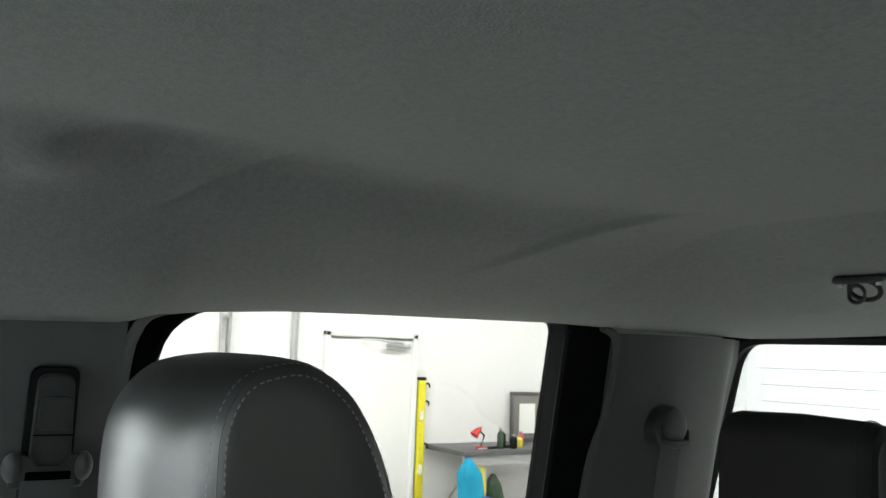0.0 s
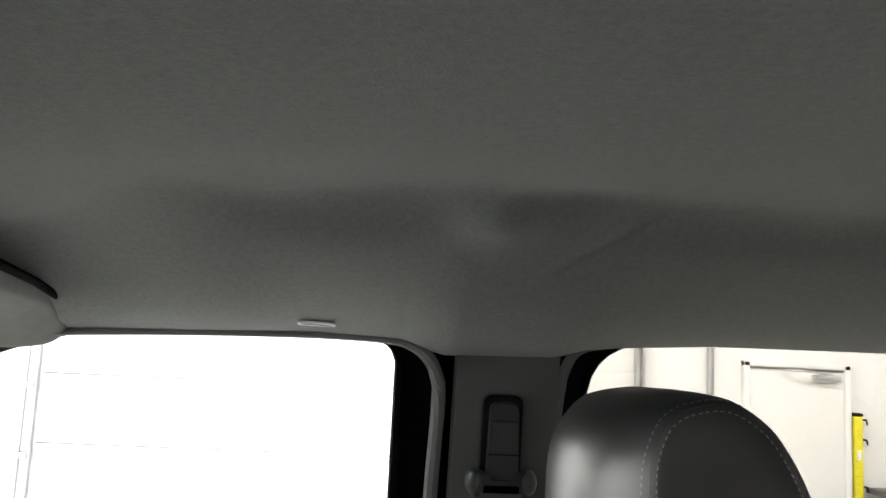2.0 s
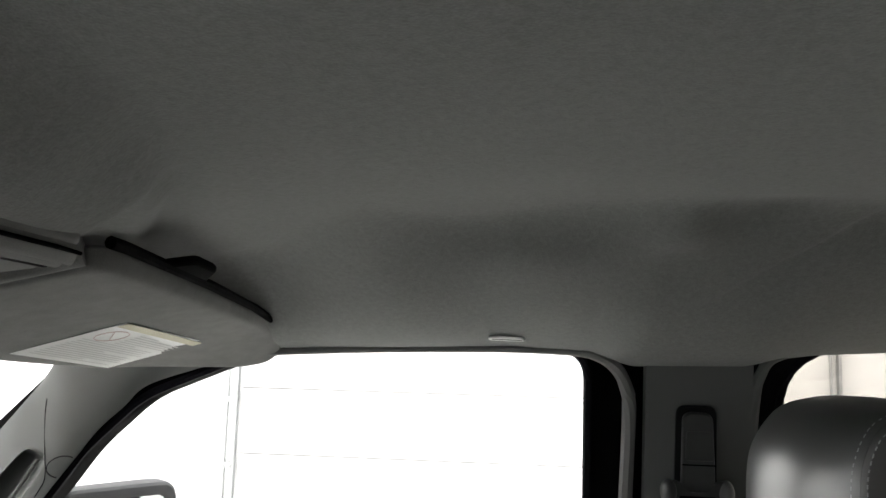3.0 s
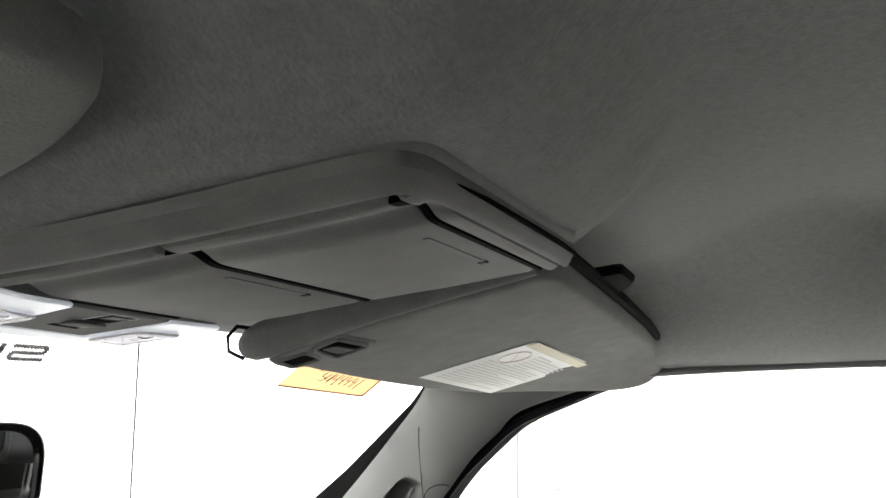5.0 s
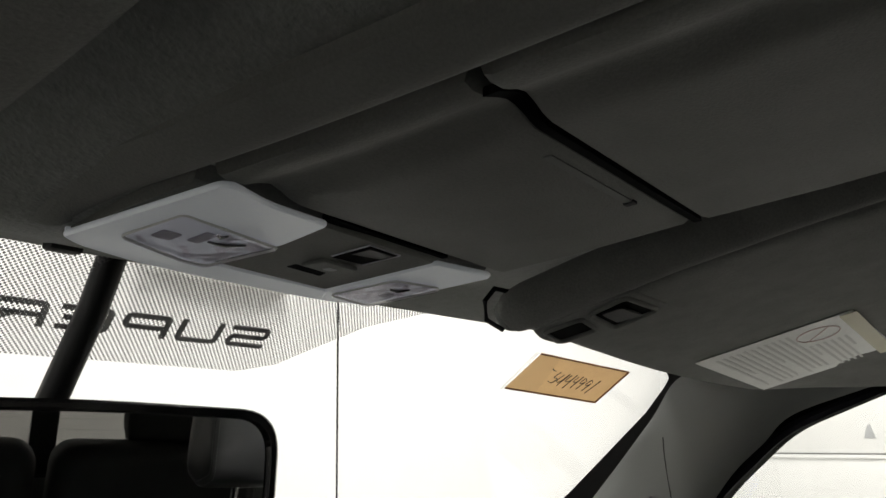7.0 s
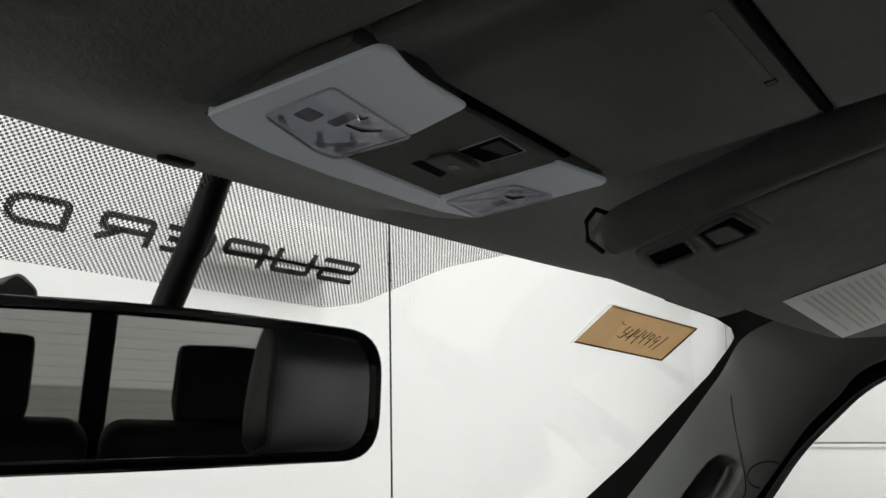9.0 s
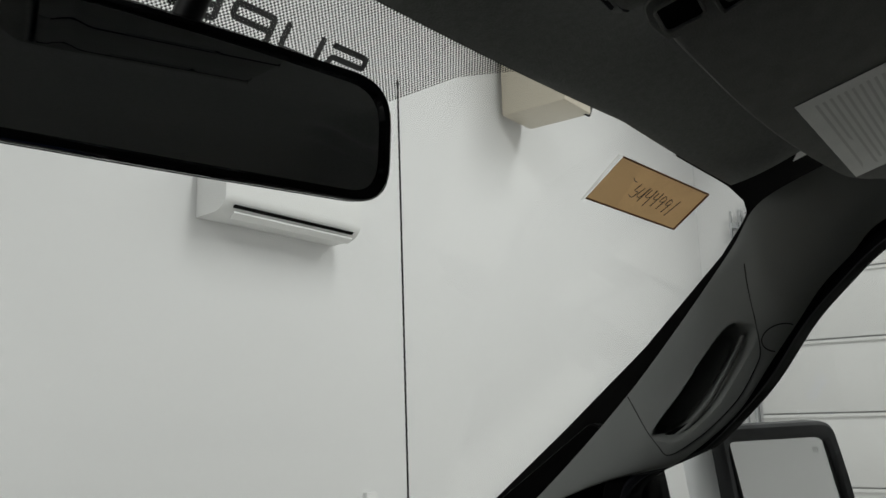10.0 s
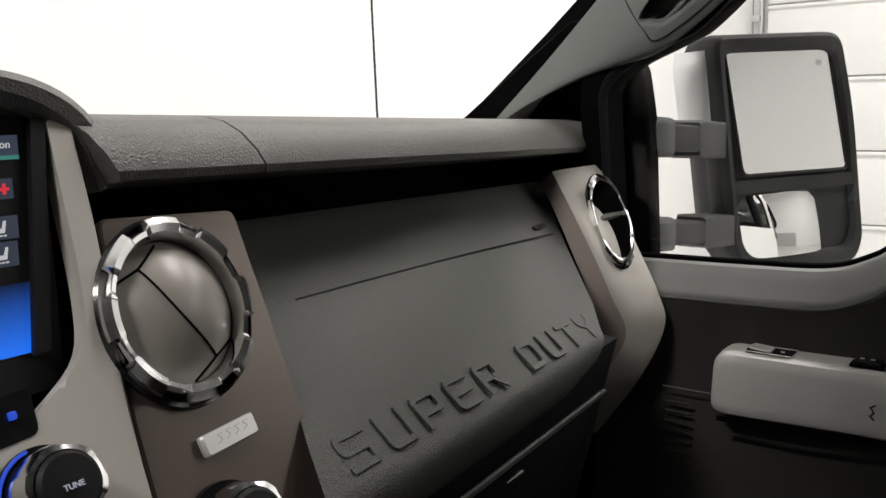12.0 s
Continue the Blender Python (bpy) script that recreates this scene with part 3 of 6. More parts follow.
# ---- overhead console ----
def console_place(a, b, o):
    """a across, b along the cab, o downwards from the console's lower face."""
    return Vector((a, b, pod_plane(b) - 0.03 * a - o + 0.010 - 0.038 * max(0.0, 0.62 - b) - 0.27 * max(0.0, 0.113 - a) * 0.13 * math.tanh(max(0.0, 0.60 - b) / 0.13)))


con = thing("overhead_console", "dark grey plastic overhead console with two storage bins and map lights", "overhead console")
co = round_poly([(-0.099, 0.3335), (0.116, 0.3335), (0.112, 0.60), (0.096, 0.652), (-0.085, 0.655), (-0.106, 0.635)], [0.018, 0.008, 0.05, 0.02, 0.02, 0.018], 6)
shell = []
for d, o in ((0.004, -0.03), (0.004, -0.012), (0.0035, -0.010), (0.0015, -0.008), (-0.003, -0.0072), (-0.008, -0.0070)):
    shell.append([console_place(p[0], p[1], o) for p in offset_poly(co, d)])
shell.append([console_place(p[0] * 0.05, 0.50 + (p[1] - 0.50) * 0.05, -0.0070) for p in co])
part("body", loft(shell), M_CONSOLE, con)


def cove(x):
    """How far the face stands back, across the console: flat, a shallow cove, a soft lip."""
    return float(np.interp(x, [-0.080, -0.077, -0.069, -0.063, -0.055, -0.049, -0.044, -0.038], [0.0022, 0.0004, 0.0006, 0.0030, 0.0046, 0.0032, 0.0010, 0.0]))


def strip_of(y0, y1, x0, x1, ease, hollow=1.0):
    """A plate of the console's face from y0 to y1, with the cove across it and eased ends."""
    xs = [x0 + (x1 - x0) * k / 56 for k in range(57)]
    prof = [(y0, -0.006), (y0, -0.001), (y0 + ease * 0.3, 0.0022), (y0 + ease, 0.0034), ((y0 + y1) / 2, 0.0040), (y1 - ease, 0.0034), (y1 - ease * 0.3, 0.0022), (y1, -0.001), (y1, -0.006)]
    rings = []
    for x in xs:
        edge = 0.004 * smooth01(x1 - 0.004, x1, x)
        rings.append([console_place(x, y, 0.0012 + q * (1 if q > -0.002 else 1.4) - cove(x) * hollow * (1 if q > -0.002 else 0.4) - edge) for y, q in prof])
    return loft(rings)


def bin_door(y0, y1, x0, x1, slot_y):
    d = part("bin_door", strip_of(y0, y1, x0, x1, 0.004), M_CONSOLE, con)

    def lay(a, b, q):
        return console_place(a, b, 0.0012 + q)
    slot = part("finger_slot", slab(round_poly([(-0.017, slot_y), (0.055, slot_y), (0.055, slot_y + 0.0035), (-0.017, slot_y + 0.0035)], 0.001, 2), lambda a, b, q: lay(a, b, 0.0036 + q), 0.0005), M_TRIM, d)
    part("slot_end", slab([(0.0545, slot_y - 0.0005), (0.0585, slot_y - 0.0005), (0.0585, slot_y + 0.0040), (0.0545, slot_y + 0.0040)], lambda a, b, q: lay(a, b, 0.0034 + q), 0.0012), M_BLACK, slot)
    return d


bin_door(0.3535, 0.4625, -0.079, 0.114, 0.364)
bin_door(0.4665, 0.5695, -0.079, 0.113, 0.4725)
part("end_bar", strip_of(0.3405, 0.3505, -0.079, 0.118, 0.003), M_CONSOLE, con)
part("lamp_base", strip_of(0.5730, 0.6500, -0.084, 0.1075, 0.003, 0.0), M_CONSOLE, con)
# padded rim along the driver's edge, turned in at both ends
rim = [(0.117, 0.3368), (0.06, 0.3366), (0.0, 0.3366), (-0.050, 0.3368), (-0.078, 0.3385), (-0.0895, 0.3440), (-0.0925, 0.3540), (-0.0930, 0.40), (-0.0935, 0.46), (-0.0945, 0.52), (-0.0965, 0.58), (-0.0980, 0.625), (-0.0965, 0.6400), (-0.0905, 0.6480)]
path = [along([(*p, 0.0) for p in rim], k / 90) for k in range(91)]
rings = []
for k, p in enumerate(path):
    a, b = path[max(0, k - 1)], path[min(90, k + 1)]
    t = (b - a).normalized()
    n = Vector((-t.y, t.x, 0))
    wide = lerp(0.32, 1.0, smooth01(22, 44, k))
    f = 1 - 0.6 * smooth01(86, 90, k)
    rings.append([console_place(p.x - n.x * d * wide, p.y - n.y * d * wide, (o + 0.002) * f - 0.002) for d, o in ((0.0125, -0.008), (0.0115, -0.001), (0.0085, 0.0026), (0.0045, 0.0042), (0.0, 0.0040), (-0.0050, 0.0022), (-0.0095, -0.0006), (-0.0130, -0.0022), (-0.0135, -0.008))])
part("rim", loft(rings), M_CONSOLE, con)


def bin_gap(y, x0, x1, w):
    """An open joint between the plates, seen as a dark slot."""
    ring = []
    for k in range(41):
        x = lerp(x0, x1, k / 40)
        o = 0.0012 + 0.0030 - cove(x)
        ww = w * (1.0 + 0.6 * smooth01(x0 + 0.03, x0 + 0.005, x))
        ring.append([console_place(x, y - ww / 2, o), console_place(x, y + ww / 2, o), console_place(x, y + ww / 2, o - 0.003), console_place(x, y - ww / 2, o - 0.003)])
    part("bin_gap", loft(ring), M_NEARBLACK, con)


bin_gap(0.4645, -0.070, 0.113, 0.0034)
bin_gap(0.35200, -0.077, 0.113, 0.0030)
# near-black tube drawn as the shadow line along the console's rear edge
part("rear_shadow_line", tube([console_place(x, 0.3318 + d, -0.0035) for x, d in ((-0.066, 0.002), (-0.03, 0.0), (0.03, 0.0), (0.09, 0.0), (0.120, 0.001))], [0.0006, 0.0012, 0.0015, 0.0016, 0.0014], 8), M_NEARBLACK, con)
bin_gap(0.5710, -0.020, 0.064, 0.0030)
# the map lights and the switch panel between them


def map_light(outline, corners, sockets, bulbs, seed):
    """A milky lens with a clear window over a faceted reflector; corners: the window, driver's front, driver's rear, rear, passenger's, front."""
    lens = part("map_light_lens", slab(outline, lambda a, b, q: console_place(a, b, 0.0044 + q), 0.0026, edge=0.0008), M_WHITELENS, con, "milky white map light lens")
    win = round_poly(corners, 0.003, 3)
    part("clear_window", slab(win, lambda a, b, q: console_place(a, b, 0.0066 + q), 0.0030, edge=0.0006), M_CLEARLENS, lens)
    part("window_edge", tube([console_place(p[0], p[1], 0.0084) for p in win], 0.0006, 5, closed=True), M_FAINT, lens)
    x0, x1 = min(c[0] for c in corners) + 0.003, max(c[0] for c in corners) - 0.003
    y0, y1 = min(c[1] for c in corners) + 0.003, max(c[1] for c in corners) - 0.003
    rng = random.Random(seed)
    ph = [rng.uniform(0, 6.28) for _ in range(4)]

    def dish(u, v):
        ripple = 0.0004 * math.sin(u * 17 + ph[0] + 4 * v) * math.cos(v * 13 + ph[1]) + 0.0003 * math.sin(u * 31 + ph[2]) * math.sin(v * 27 + ph[3])
        return console_place(lerp(x0, x1, u), lerp(y0, y1, v), 0.0076 + ripple)
    inside = sheet(dish, 30, 24)
    far = [v for v in inside.verts if not within_poly(win, v.co.x, v.co.y)]
    bmesh.ops.delete(inside, geom=far, context="VERTS")
    part("reflector", inside, M_REFLECTOR, lens)
    for a, b, w, h in sockets:
        part("lamp_socket", slab(round_poly(rect(a, b, a + w, b + h), 0.001, 2), lambda p, r, q: console_place(p, r, 0.0086 + q), 0.0004), M_LEDGEGREY, lens)
    for a, b, c, d in bulbs:
        part("bulb", tube([console_place(a, b, 0.0088), console_place((a + c) / 2, (b + d) / 2 + 0.0012, 0.0092), console_place(c, d, 0.0088)], [0.0007, 0.0012, 0.0007], 8), M_CHROME, lens)


def within_poly(poly, x, y):
    inside = False
    for i in range(len(poly)):
        a, b = poly[i - 1], poly[i]
        if (a[1] > y) != (b[1] > y) and x < a[0] + (y - a[1]) / (b[1] - a[1]) * (b[0] - a[0]):
            inside = not inside
    return inside


M_LEDGEGREY = material("lamp_socket_grey", (0.42, 0.41, 0.46), 0.5, vary=0.1, coarse=0.01)
map_light(round_poly([(-0.0875, 0.6445), (-0.0790, 0.5665), (-0.0745, 0.5640), (-0.0530, 0.5700), (-0.0190, 0.5710), (-0.0135, 0.6010), (-0.0230, 0.6375), (-0.0300, 0.6480)], [0.002, 0.003, 0.004, 0.010, 0.002, 0.004, 0.002, 0.004], 3),
          [(-0.0735, 0.6280), (-0.0705, 0.5950), (-0.0520, 0.5975), (-0.0150, 0.6020), (-0.0240, 0.6365), (-0.0360, 0.6370)],
          [(-0.066, 0.612, 0.009, 0.008), (-0.052, 0.604, 0.006, 0.012)], [(-0.045, 0.612, -0.030, 0.606), (-0.048, 0.603, -0.043, 0.602)], 2)
map_light(round_poly([(0.0540, 0.6375), (0.0625, 0.5745), (0.1030, 0.5690), (0.1060, 0.5720), (0.0940, 0.6425), (0.0620, 0.6480)], [0.002, 0.002, 0.003, 0.004, 0.004, 0.004], 3),
          [(0.0565, 0.6365), (0.0650, 0.6020), (0.0930, 0.5960), (0.0985, 0.5980), (0.0890, 0.6390)],
          [(0.078, 0.616, 0.006, 0.007)], [(0.074, 0.612, 0.083, 0.606)], 5)
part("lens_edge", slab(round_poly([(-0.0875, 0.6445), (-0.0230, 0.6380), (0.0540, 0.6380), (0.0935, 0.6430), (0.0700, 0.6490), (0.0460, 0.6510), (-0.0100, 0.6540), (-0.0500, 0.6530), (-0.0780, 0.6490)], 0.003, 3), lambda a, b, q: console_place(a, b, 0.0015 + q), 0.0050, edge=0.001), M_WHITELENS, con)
sw = part("switch_panel", slab(round_poly([(-0.0180, 0.5735), (0.0618, 0.5750), (0.0535, 0.6372), (-0.0222, 0.6365), (-0.0130, 0.6010)], 0.002, 2), lambda a, b, q: console_place(a, b, 0.001 + q), 0.005, edge=0.001), M_CONSOLE, con)
part("switch_slot", slab(round_poly([(0.0100, 0.6222), (0.0110, 0.6170), (0.0325, 0.6178), (0.0335, 0.6230)], 0.0008, 2), lambda a, b, q: console_place(a, b, 0.0056 + q), 0.0008), M_NEARBLACK, sw)
rock = part("rocker_switch", slab(round_poly([(0.0120, 0.6155), (0.0135, 0.6015), (0.0370, 0.6020), (0.0365, 0.6150)], 0.0015, 3), lambda a, b, q: console_place(a, b, 0.0052 + q + 0.10 * (0.616 - b)), 0.002, edge=0.0006), M_CONSOLE, sw)
part("switch_icon", slab(round_poly(rect(0.0215, 0.6060, 0.0275, 0.6110), 0.0015, 3), lambda a, b, q: console_place(a, b, 0.0074 + q + 0.10 * (0.616 - b)), 0.0004), M_PRINT, rock)
part("switch_recess", slab(round_poly([(0.0155, 0.6000), (0.0155, 0.5775), (0.0375, 0.5785), (0.0355, 0.5985)], 0.0015, 3), lambda a, b, q: console_place(a, b, 0.0056 + q), 0.0008), M_NEARBLACK, sw)
part("recess_slope", slab([(0.0185, 0.5905), (0.0185, 0.5800), (0.0355, 0.5805), (0.0345, 0.5870)], lambda a, b, q: console_place(a, b, 0.0062 + q), 0.0005), M_BLACK, sw, smooth=False)
part("recess_lip", tube([console_place(*p, 0.0062) for p in ((0.0150, 0.5990), (0.0152, 0.5772), (0.0378, 0.5782), (0.0360, 0.5985))], 0.0005, 5), M_LEDGEGREY, sw)


# ---- sun visors ----
def visor_place(s):
    def lay(a, b, o):
        return Vector((a * s, b, 1.839 - 0.28 * (b - 0.449) - 0.07 * (a - 0.5) - 1.8 * max(0.0, a - 0.62) ** 2 - o))
    return lay


def sun_visor(s, name, label):
    lay = visor_place(s)
    v = thing(name, label, "sun visor", "sun visors")
    inner = [(0.204, 0.602), (0.204, 0.52), (0.214, 0.45), (0.232, 0.386)] if s > 0 else [(0.160, 0.602), (0.158, 0.50), (0.161, 0.435), (0.178, 0.394)]
    o = round_poly(inner + [(0.262, 0.378), (0.44, 0.377), (0.66, 0.378), (0.724, 0.380), (0.748, 0.402), (0.744, 0.440), (0.708, 0.505), (0.640, 0.577), (0.52, 0.594), (0.40, 0.603), (0.26, 0.604)],
                   [0.012, 0.03, 0.03, 0.012 if s > 0 else 0.02, 0.02, 0.05, 0.05, 0.03, 0.02, 0.03, 0.03, 0.03, 0.05, 0.05, 0.05], 5)
    mid = Vector((0.44, 0.485))
    rings = []
    for f, q in ((0.02, -0.018), (0.5, -0.018), (0.97, -0.017), (0.995, -0.013), (1.0, -0.007), (0.998, -0.001), (0.99, 0.0025), (0.975, 0.004), (0.94, 0.0045), (0.80, 0.0045), (0.5, 0.0045), (0.02, 0.0045)):
        rings.append([lay(mid.x + (p.x - mid.x) * f, mid.y + (p.y - mid.y) * f, q) for p in o])
    part("board", loft(rings), M_VISOR, v)
    if s > 0:
        # padded roll round the pivot rod along the console's side, and the clip that holds the rod's end
        rod = [(0.203, 0.616), (0.2015, 0.612), (0.201, 0.60), (0.200, 0.56), (0.201, 0.51), (0.211, 0.45), (0.228, 0.392)]
        part("rolled_edge", tube([lay(x, y, -0.0105) for x, y in rod], [0.0100, 0.0135, 0.0150, 0.0152, 0.0150, 0.0142, 0.0125], 16), M_VISOR, v)
        part("rod_cup", tube([lay(0.203, 0.6155, -0.0105), lay(0.2035, 0.6205, -0.0105)], [0.0118, 0.0090], 16), M_TRIM, v)
        part("hinge_clip", tube([lay(x, y, h) for x, y, h in ((0.196, 0.612, -0.022), (0.182, 0.614, -0.022), (0.175, 0.617, -0.014), (0.180, 0.619, -0.004), (0.196, 0.617, 0.0))], 0.0016, 8), M_RUBBER, v)
    cover = part("vanity_cover", slab(round_poly([(0.203, 0.600), (0.200, 0.560), (0.203, 0.534), (0.256, 0.530), (0.260, 0.560), (0.252, 0.604), (0.225, 0.606)], 0.006, 4), lambda a, b, q: lay(a, b, 0.0035 + q), 0.0022, edge=0.001), M_VISOR, v)
    for k, well in enumerate((round_poly([(0.2125, 0.5960), (0.2140, 0.5725), (0.2430, 0.5760), (0.2400, 0.5995)], 0.004, 4), round_poly([(0.2125, 0.5640), (0.2080, 0.5400), (0.2500, 0.5370), (0.2525, 0.5660)], 0.003, 4))):
        part("finger_pull", slab(offset_poly(well, 0.0022), lambda a, b, q: lay(a, b, 0.0050 + q), 0.0032, edge=0.0010, hole=well), M_CONSOLE, cover)
        part("pull_well", slab(well, lambda a, b, q: lay(a, b, 0.0052 + q), 0.0006), M_NEARBLACK, cover)
    part("pull_tab", slab(round_poly([(0.2190, 0.5610), (0.2160, 0.5460), (0.2450, 0.5440), (0.2465, 0.5620)], 0.003, 3), lambda a, b, q: lay(a, b, 0.0052 + q + 0.12 * (0.562 - b)), 0.0016, edge=0.0006), M_BLACK, cover)
    # near-black tube put in for the shadow between visor and headliner
    part("visor_gap_shadow", tube([lay(x, y, o) for x, y, o in ((0.240, 0.3765, -0.015), (0.262, 0.3745, -0.015), (0.44, 0.3725, -0.014), (0.58, 0.3725, -0.011), (0.66, 0.3735, -0.008), (0.70, 0.3745, -0.005), (0.724, 0.3765, -0.004), (0.738, 0.3840, -0.006))], [0.0055, 0.0055, 0.0055, 0.0050, 0.0045, 0.0040, 0.0034, 0.0025], 8), M_NEARBLACK, v)
    part("visor_clip", slab(round_poly([(0.335, 0.380), (0.350, 0.352), (0.400, 0.350), (0.430, 0.378)], 0.008, 4), lambda a, b, q: lay(a, b, q - 0.022), 0.009, edge=0.003), M_NEARBLACK, v)
    if s > 0:
        lab = part("warning_label", sheet(lambda u, w: lay(lerp(lerp(0.427, 0.426, w), lerp(0.620, 0.626, w), u), lerp(lerp(0.452, 0.572, w), lerp(0.447, 0.570, w), u), 0.0056), 16, 4, (0, 0, 0.0004)), M_PAPER, v, "printed white paper warning label", smooth=False)

        def on_label(u, w, q):
            return lay(lerp(0.427, 0.622, u), lerp(0.448, 0.571, w), 0.0064 + q)
        part("label_band", slab([(0.01, 0.01), (0.99, 0.01), (0.99, 0.11), (0.01, 0.11)], on_label, 0.0003), M_YELLOWPRINT, lab, smooth=False)
        rng = random.Random(5)
        for k in range(17):
            w = 0.17 + 0.045 * k
            e = 0.94 if k % 5 else 0.6
            if 0.14 < w < 0.42:
                part("print_line", slab([(0.36, w), (e, w), (e, w + 0.018), (0.36, w + 0.018)], on_label, 0.0001), M_FAINT, lab, smooth=False)
            elif w < 0.93:
                part("print_line", slab([(0.06, w), (e - 0.1 * rng.random(), w), (e - 0.1 * rng.random(), w + 0.018), (0.06, w + 0.018)], on_label, 0.0001), M_FAINT, lab, smooth=False)
        part("print_mark", tube([on_label(0.18 + 0.11 * math.cos(q), 0.29 + 0.13 * math.sin(q), 0.0003) for q in [2 * math.pi * k / 24 for k in range(24)]], 0.0004, 4, closed=True), M_REDPRINT, lab)
        part("print_mark", tube([on_label(0.10, 0.20, 0.0003), on_label(0.26, 0.38, 0.0003)], 0.0004, 4), M_REDPRINT, lab)
    return v


sun_visor(1, "sun_visor", "dark grey cloth sun visor with white warning label, folded up")
sun_visor(-1, "sun_visor", "dark grey cloth sun visor, folded up against the headliner")

# ---- windshield banner and card ----
def dot_film(name, thresh):
    m = bpy.data.materials.new(name)
    m.use_nodes = True
    n, l = m.node_tree.nodes, m.node_tree.links
    b = n["Principled BSDF"]
    b.inputs["Base Color"].default_value = (0.012, 0.012, 0.012, 1)
    b.inputs["Roughness"].default_value = 0.5
    uv = n.new("ShaderNodeUVMap")
    sep = n.new("ShaderNodeSeparateXYZ")
    l.new(uv.outputs[0], sep.inputs[0])
    waves = []
    for c in (0, 1):
        k = n.new("ShaderNodeMath")
        k.operation = "MULTIPLY"
        k.inputs[1].default_value = 2 * math.pi / 0.0033
        l.new(sep.outputs[c], k.inputs[0])
        w = n.new("ShaderNodeMath")
        w.operation = "COSINE"
        l.new(k.outputs[0], w.inputs[0])
        waves.append(w)
    prod = n.new("ShaderNodeMath")
    prod.operation = "MULTIPLY"
    l.new(waves[0].outputs[0], prod.inputs[0])
    l.new(waves[1].outputs[0], prod.inputs[1])
    gt = n.new("ShaderNodeMath")
    gt.operation = "GREATER_THAN"
    gt.inputs[1].default_value = thresh
    l.new(prod.outputs[0], gt.inputs[0])
    ink = n.new("ShaderNodeMath")
    ink.operation = "MULTIPLY"
    ink.inputs[1].default_value = 0.86
    l.new(gt.outputs[0], ink.inputs[0])
    l.new(ink.outputs[0], b.inputs["Alpha"])
    return m


M_DOTS = dot_film("black_dot_film", 0.03)
M_DOTS_DENSE = dot_film("dense_dot_film", -0.55)
LOW_X = [-0.42, -0.31, -0.295, -0.26, -0.24, -0.21, -0.18, 0.0, 0.18, 0.21, 0.24, 0.26, 0.295, 0.31, 0.42]
LOW_D = [-0.066, -0.064, -0.056, -0.038, -0.018, 0.014, 0.025, 0.024, 0.025, 0.014, -0.018, -0.038, -0.056, -0.064, -0.066]


def uv_sheet(name, fn, nu, nv, mat, parent, label=""):
    """A surface from fn(u, v) -> (place, (s, t)), with s and t in metres kept as its map."""
    bm = bmesh.new()
    uvl = bm.loops.layers.uv.new("UVMap")
    grid = [[fn(i / nu, j / nv) for j in range(nv + 1)] for i in range(nu + 1)]
    vs = [[bm.verts.new(g[0]) for g in r] for r in grid]
    for i in range(nu):
        for j in range(nv):
            f = bm.faces.new((vs[i][j], vs[i + 1][j], vs[i + 1][j + 1], vs[i][j + 1]))
            for lo, (p, q) in zip(f.loops, ((i, j), (i + 1, j), (i + 1, j + 1), (i, j + 1))):
                lo[uvl].uv = grid[p][q][1]
    return part(name, bm, mat, parent, label)


ban = thing("windshield_banner", "perforated black dot banner film with large lettering on the windshield", "banner film")


def banner(u, v):
    x = lerp(-0.42, 0.42, u)
    d = lerp(-0.080, float(np.interp(x, LOW_X, LOW_D)), v)
    return screen_glass(x, d, 0.004), (x, d)


uv_sheet("film", banner, 120, 10, M_DOTS, ban)


for word, x0, wide in (("SUPER", 0.180, 0.205), ("DUTY", -0.041, 0.163)):
    lt = square_letters(word, wide, 0.0215, 0.0044, lambda a, b, o: screen_glass(x0 - a, -0.003 - b, 0.005 + o), 0.0004, slant=0.25, space=0.17)
    uvl = lt.loops.layers.uv.new("UVMap")
    for f in lt.faces:
        for lo in f.loops:
            c = lo.vert.co
            lo[uvl].uv = (c.x, (1.814 - c.z) / math.sin(RAKE))
    part("lettering", lt, M_DOTS_DENSE, ban, "dark lettering seen from behind", smooth=False)
card = thing("paper_card", "brown kraft paper card with handwriting, taped to the windshield", "paper card")


def card_place(a, b, o):
    """a, b from 0 to 1 across the card; it curls off the glass at one corner."""
    tl, tr, bl, br = Vector((0.536, 0.769, 1.831)), Vector((0.703, 0.742, 1.820)), Vector((0.545, 0.819, 1.798)), Vector((0.705, 0.788, 1.786))
    p = tl.lerp(tr, a).lerp(bl.lerp(br, a), b)
    return p + Vector((0.0, -0.57, -0.82)) * o


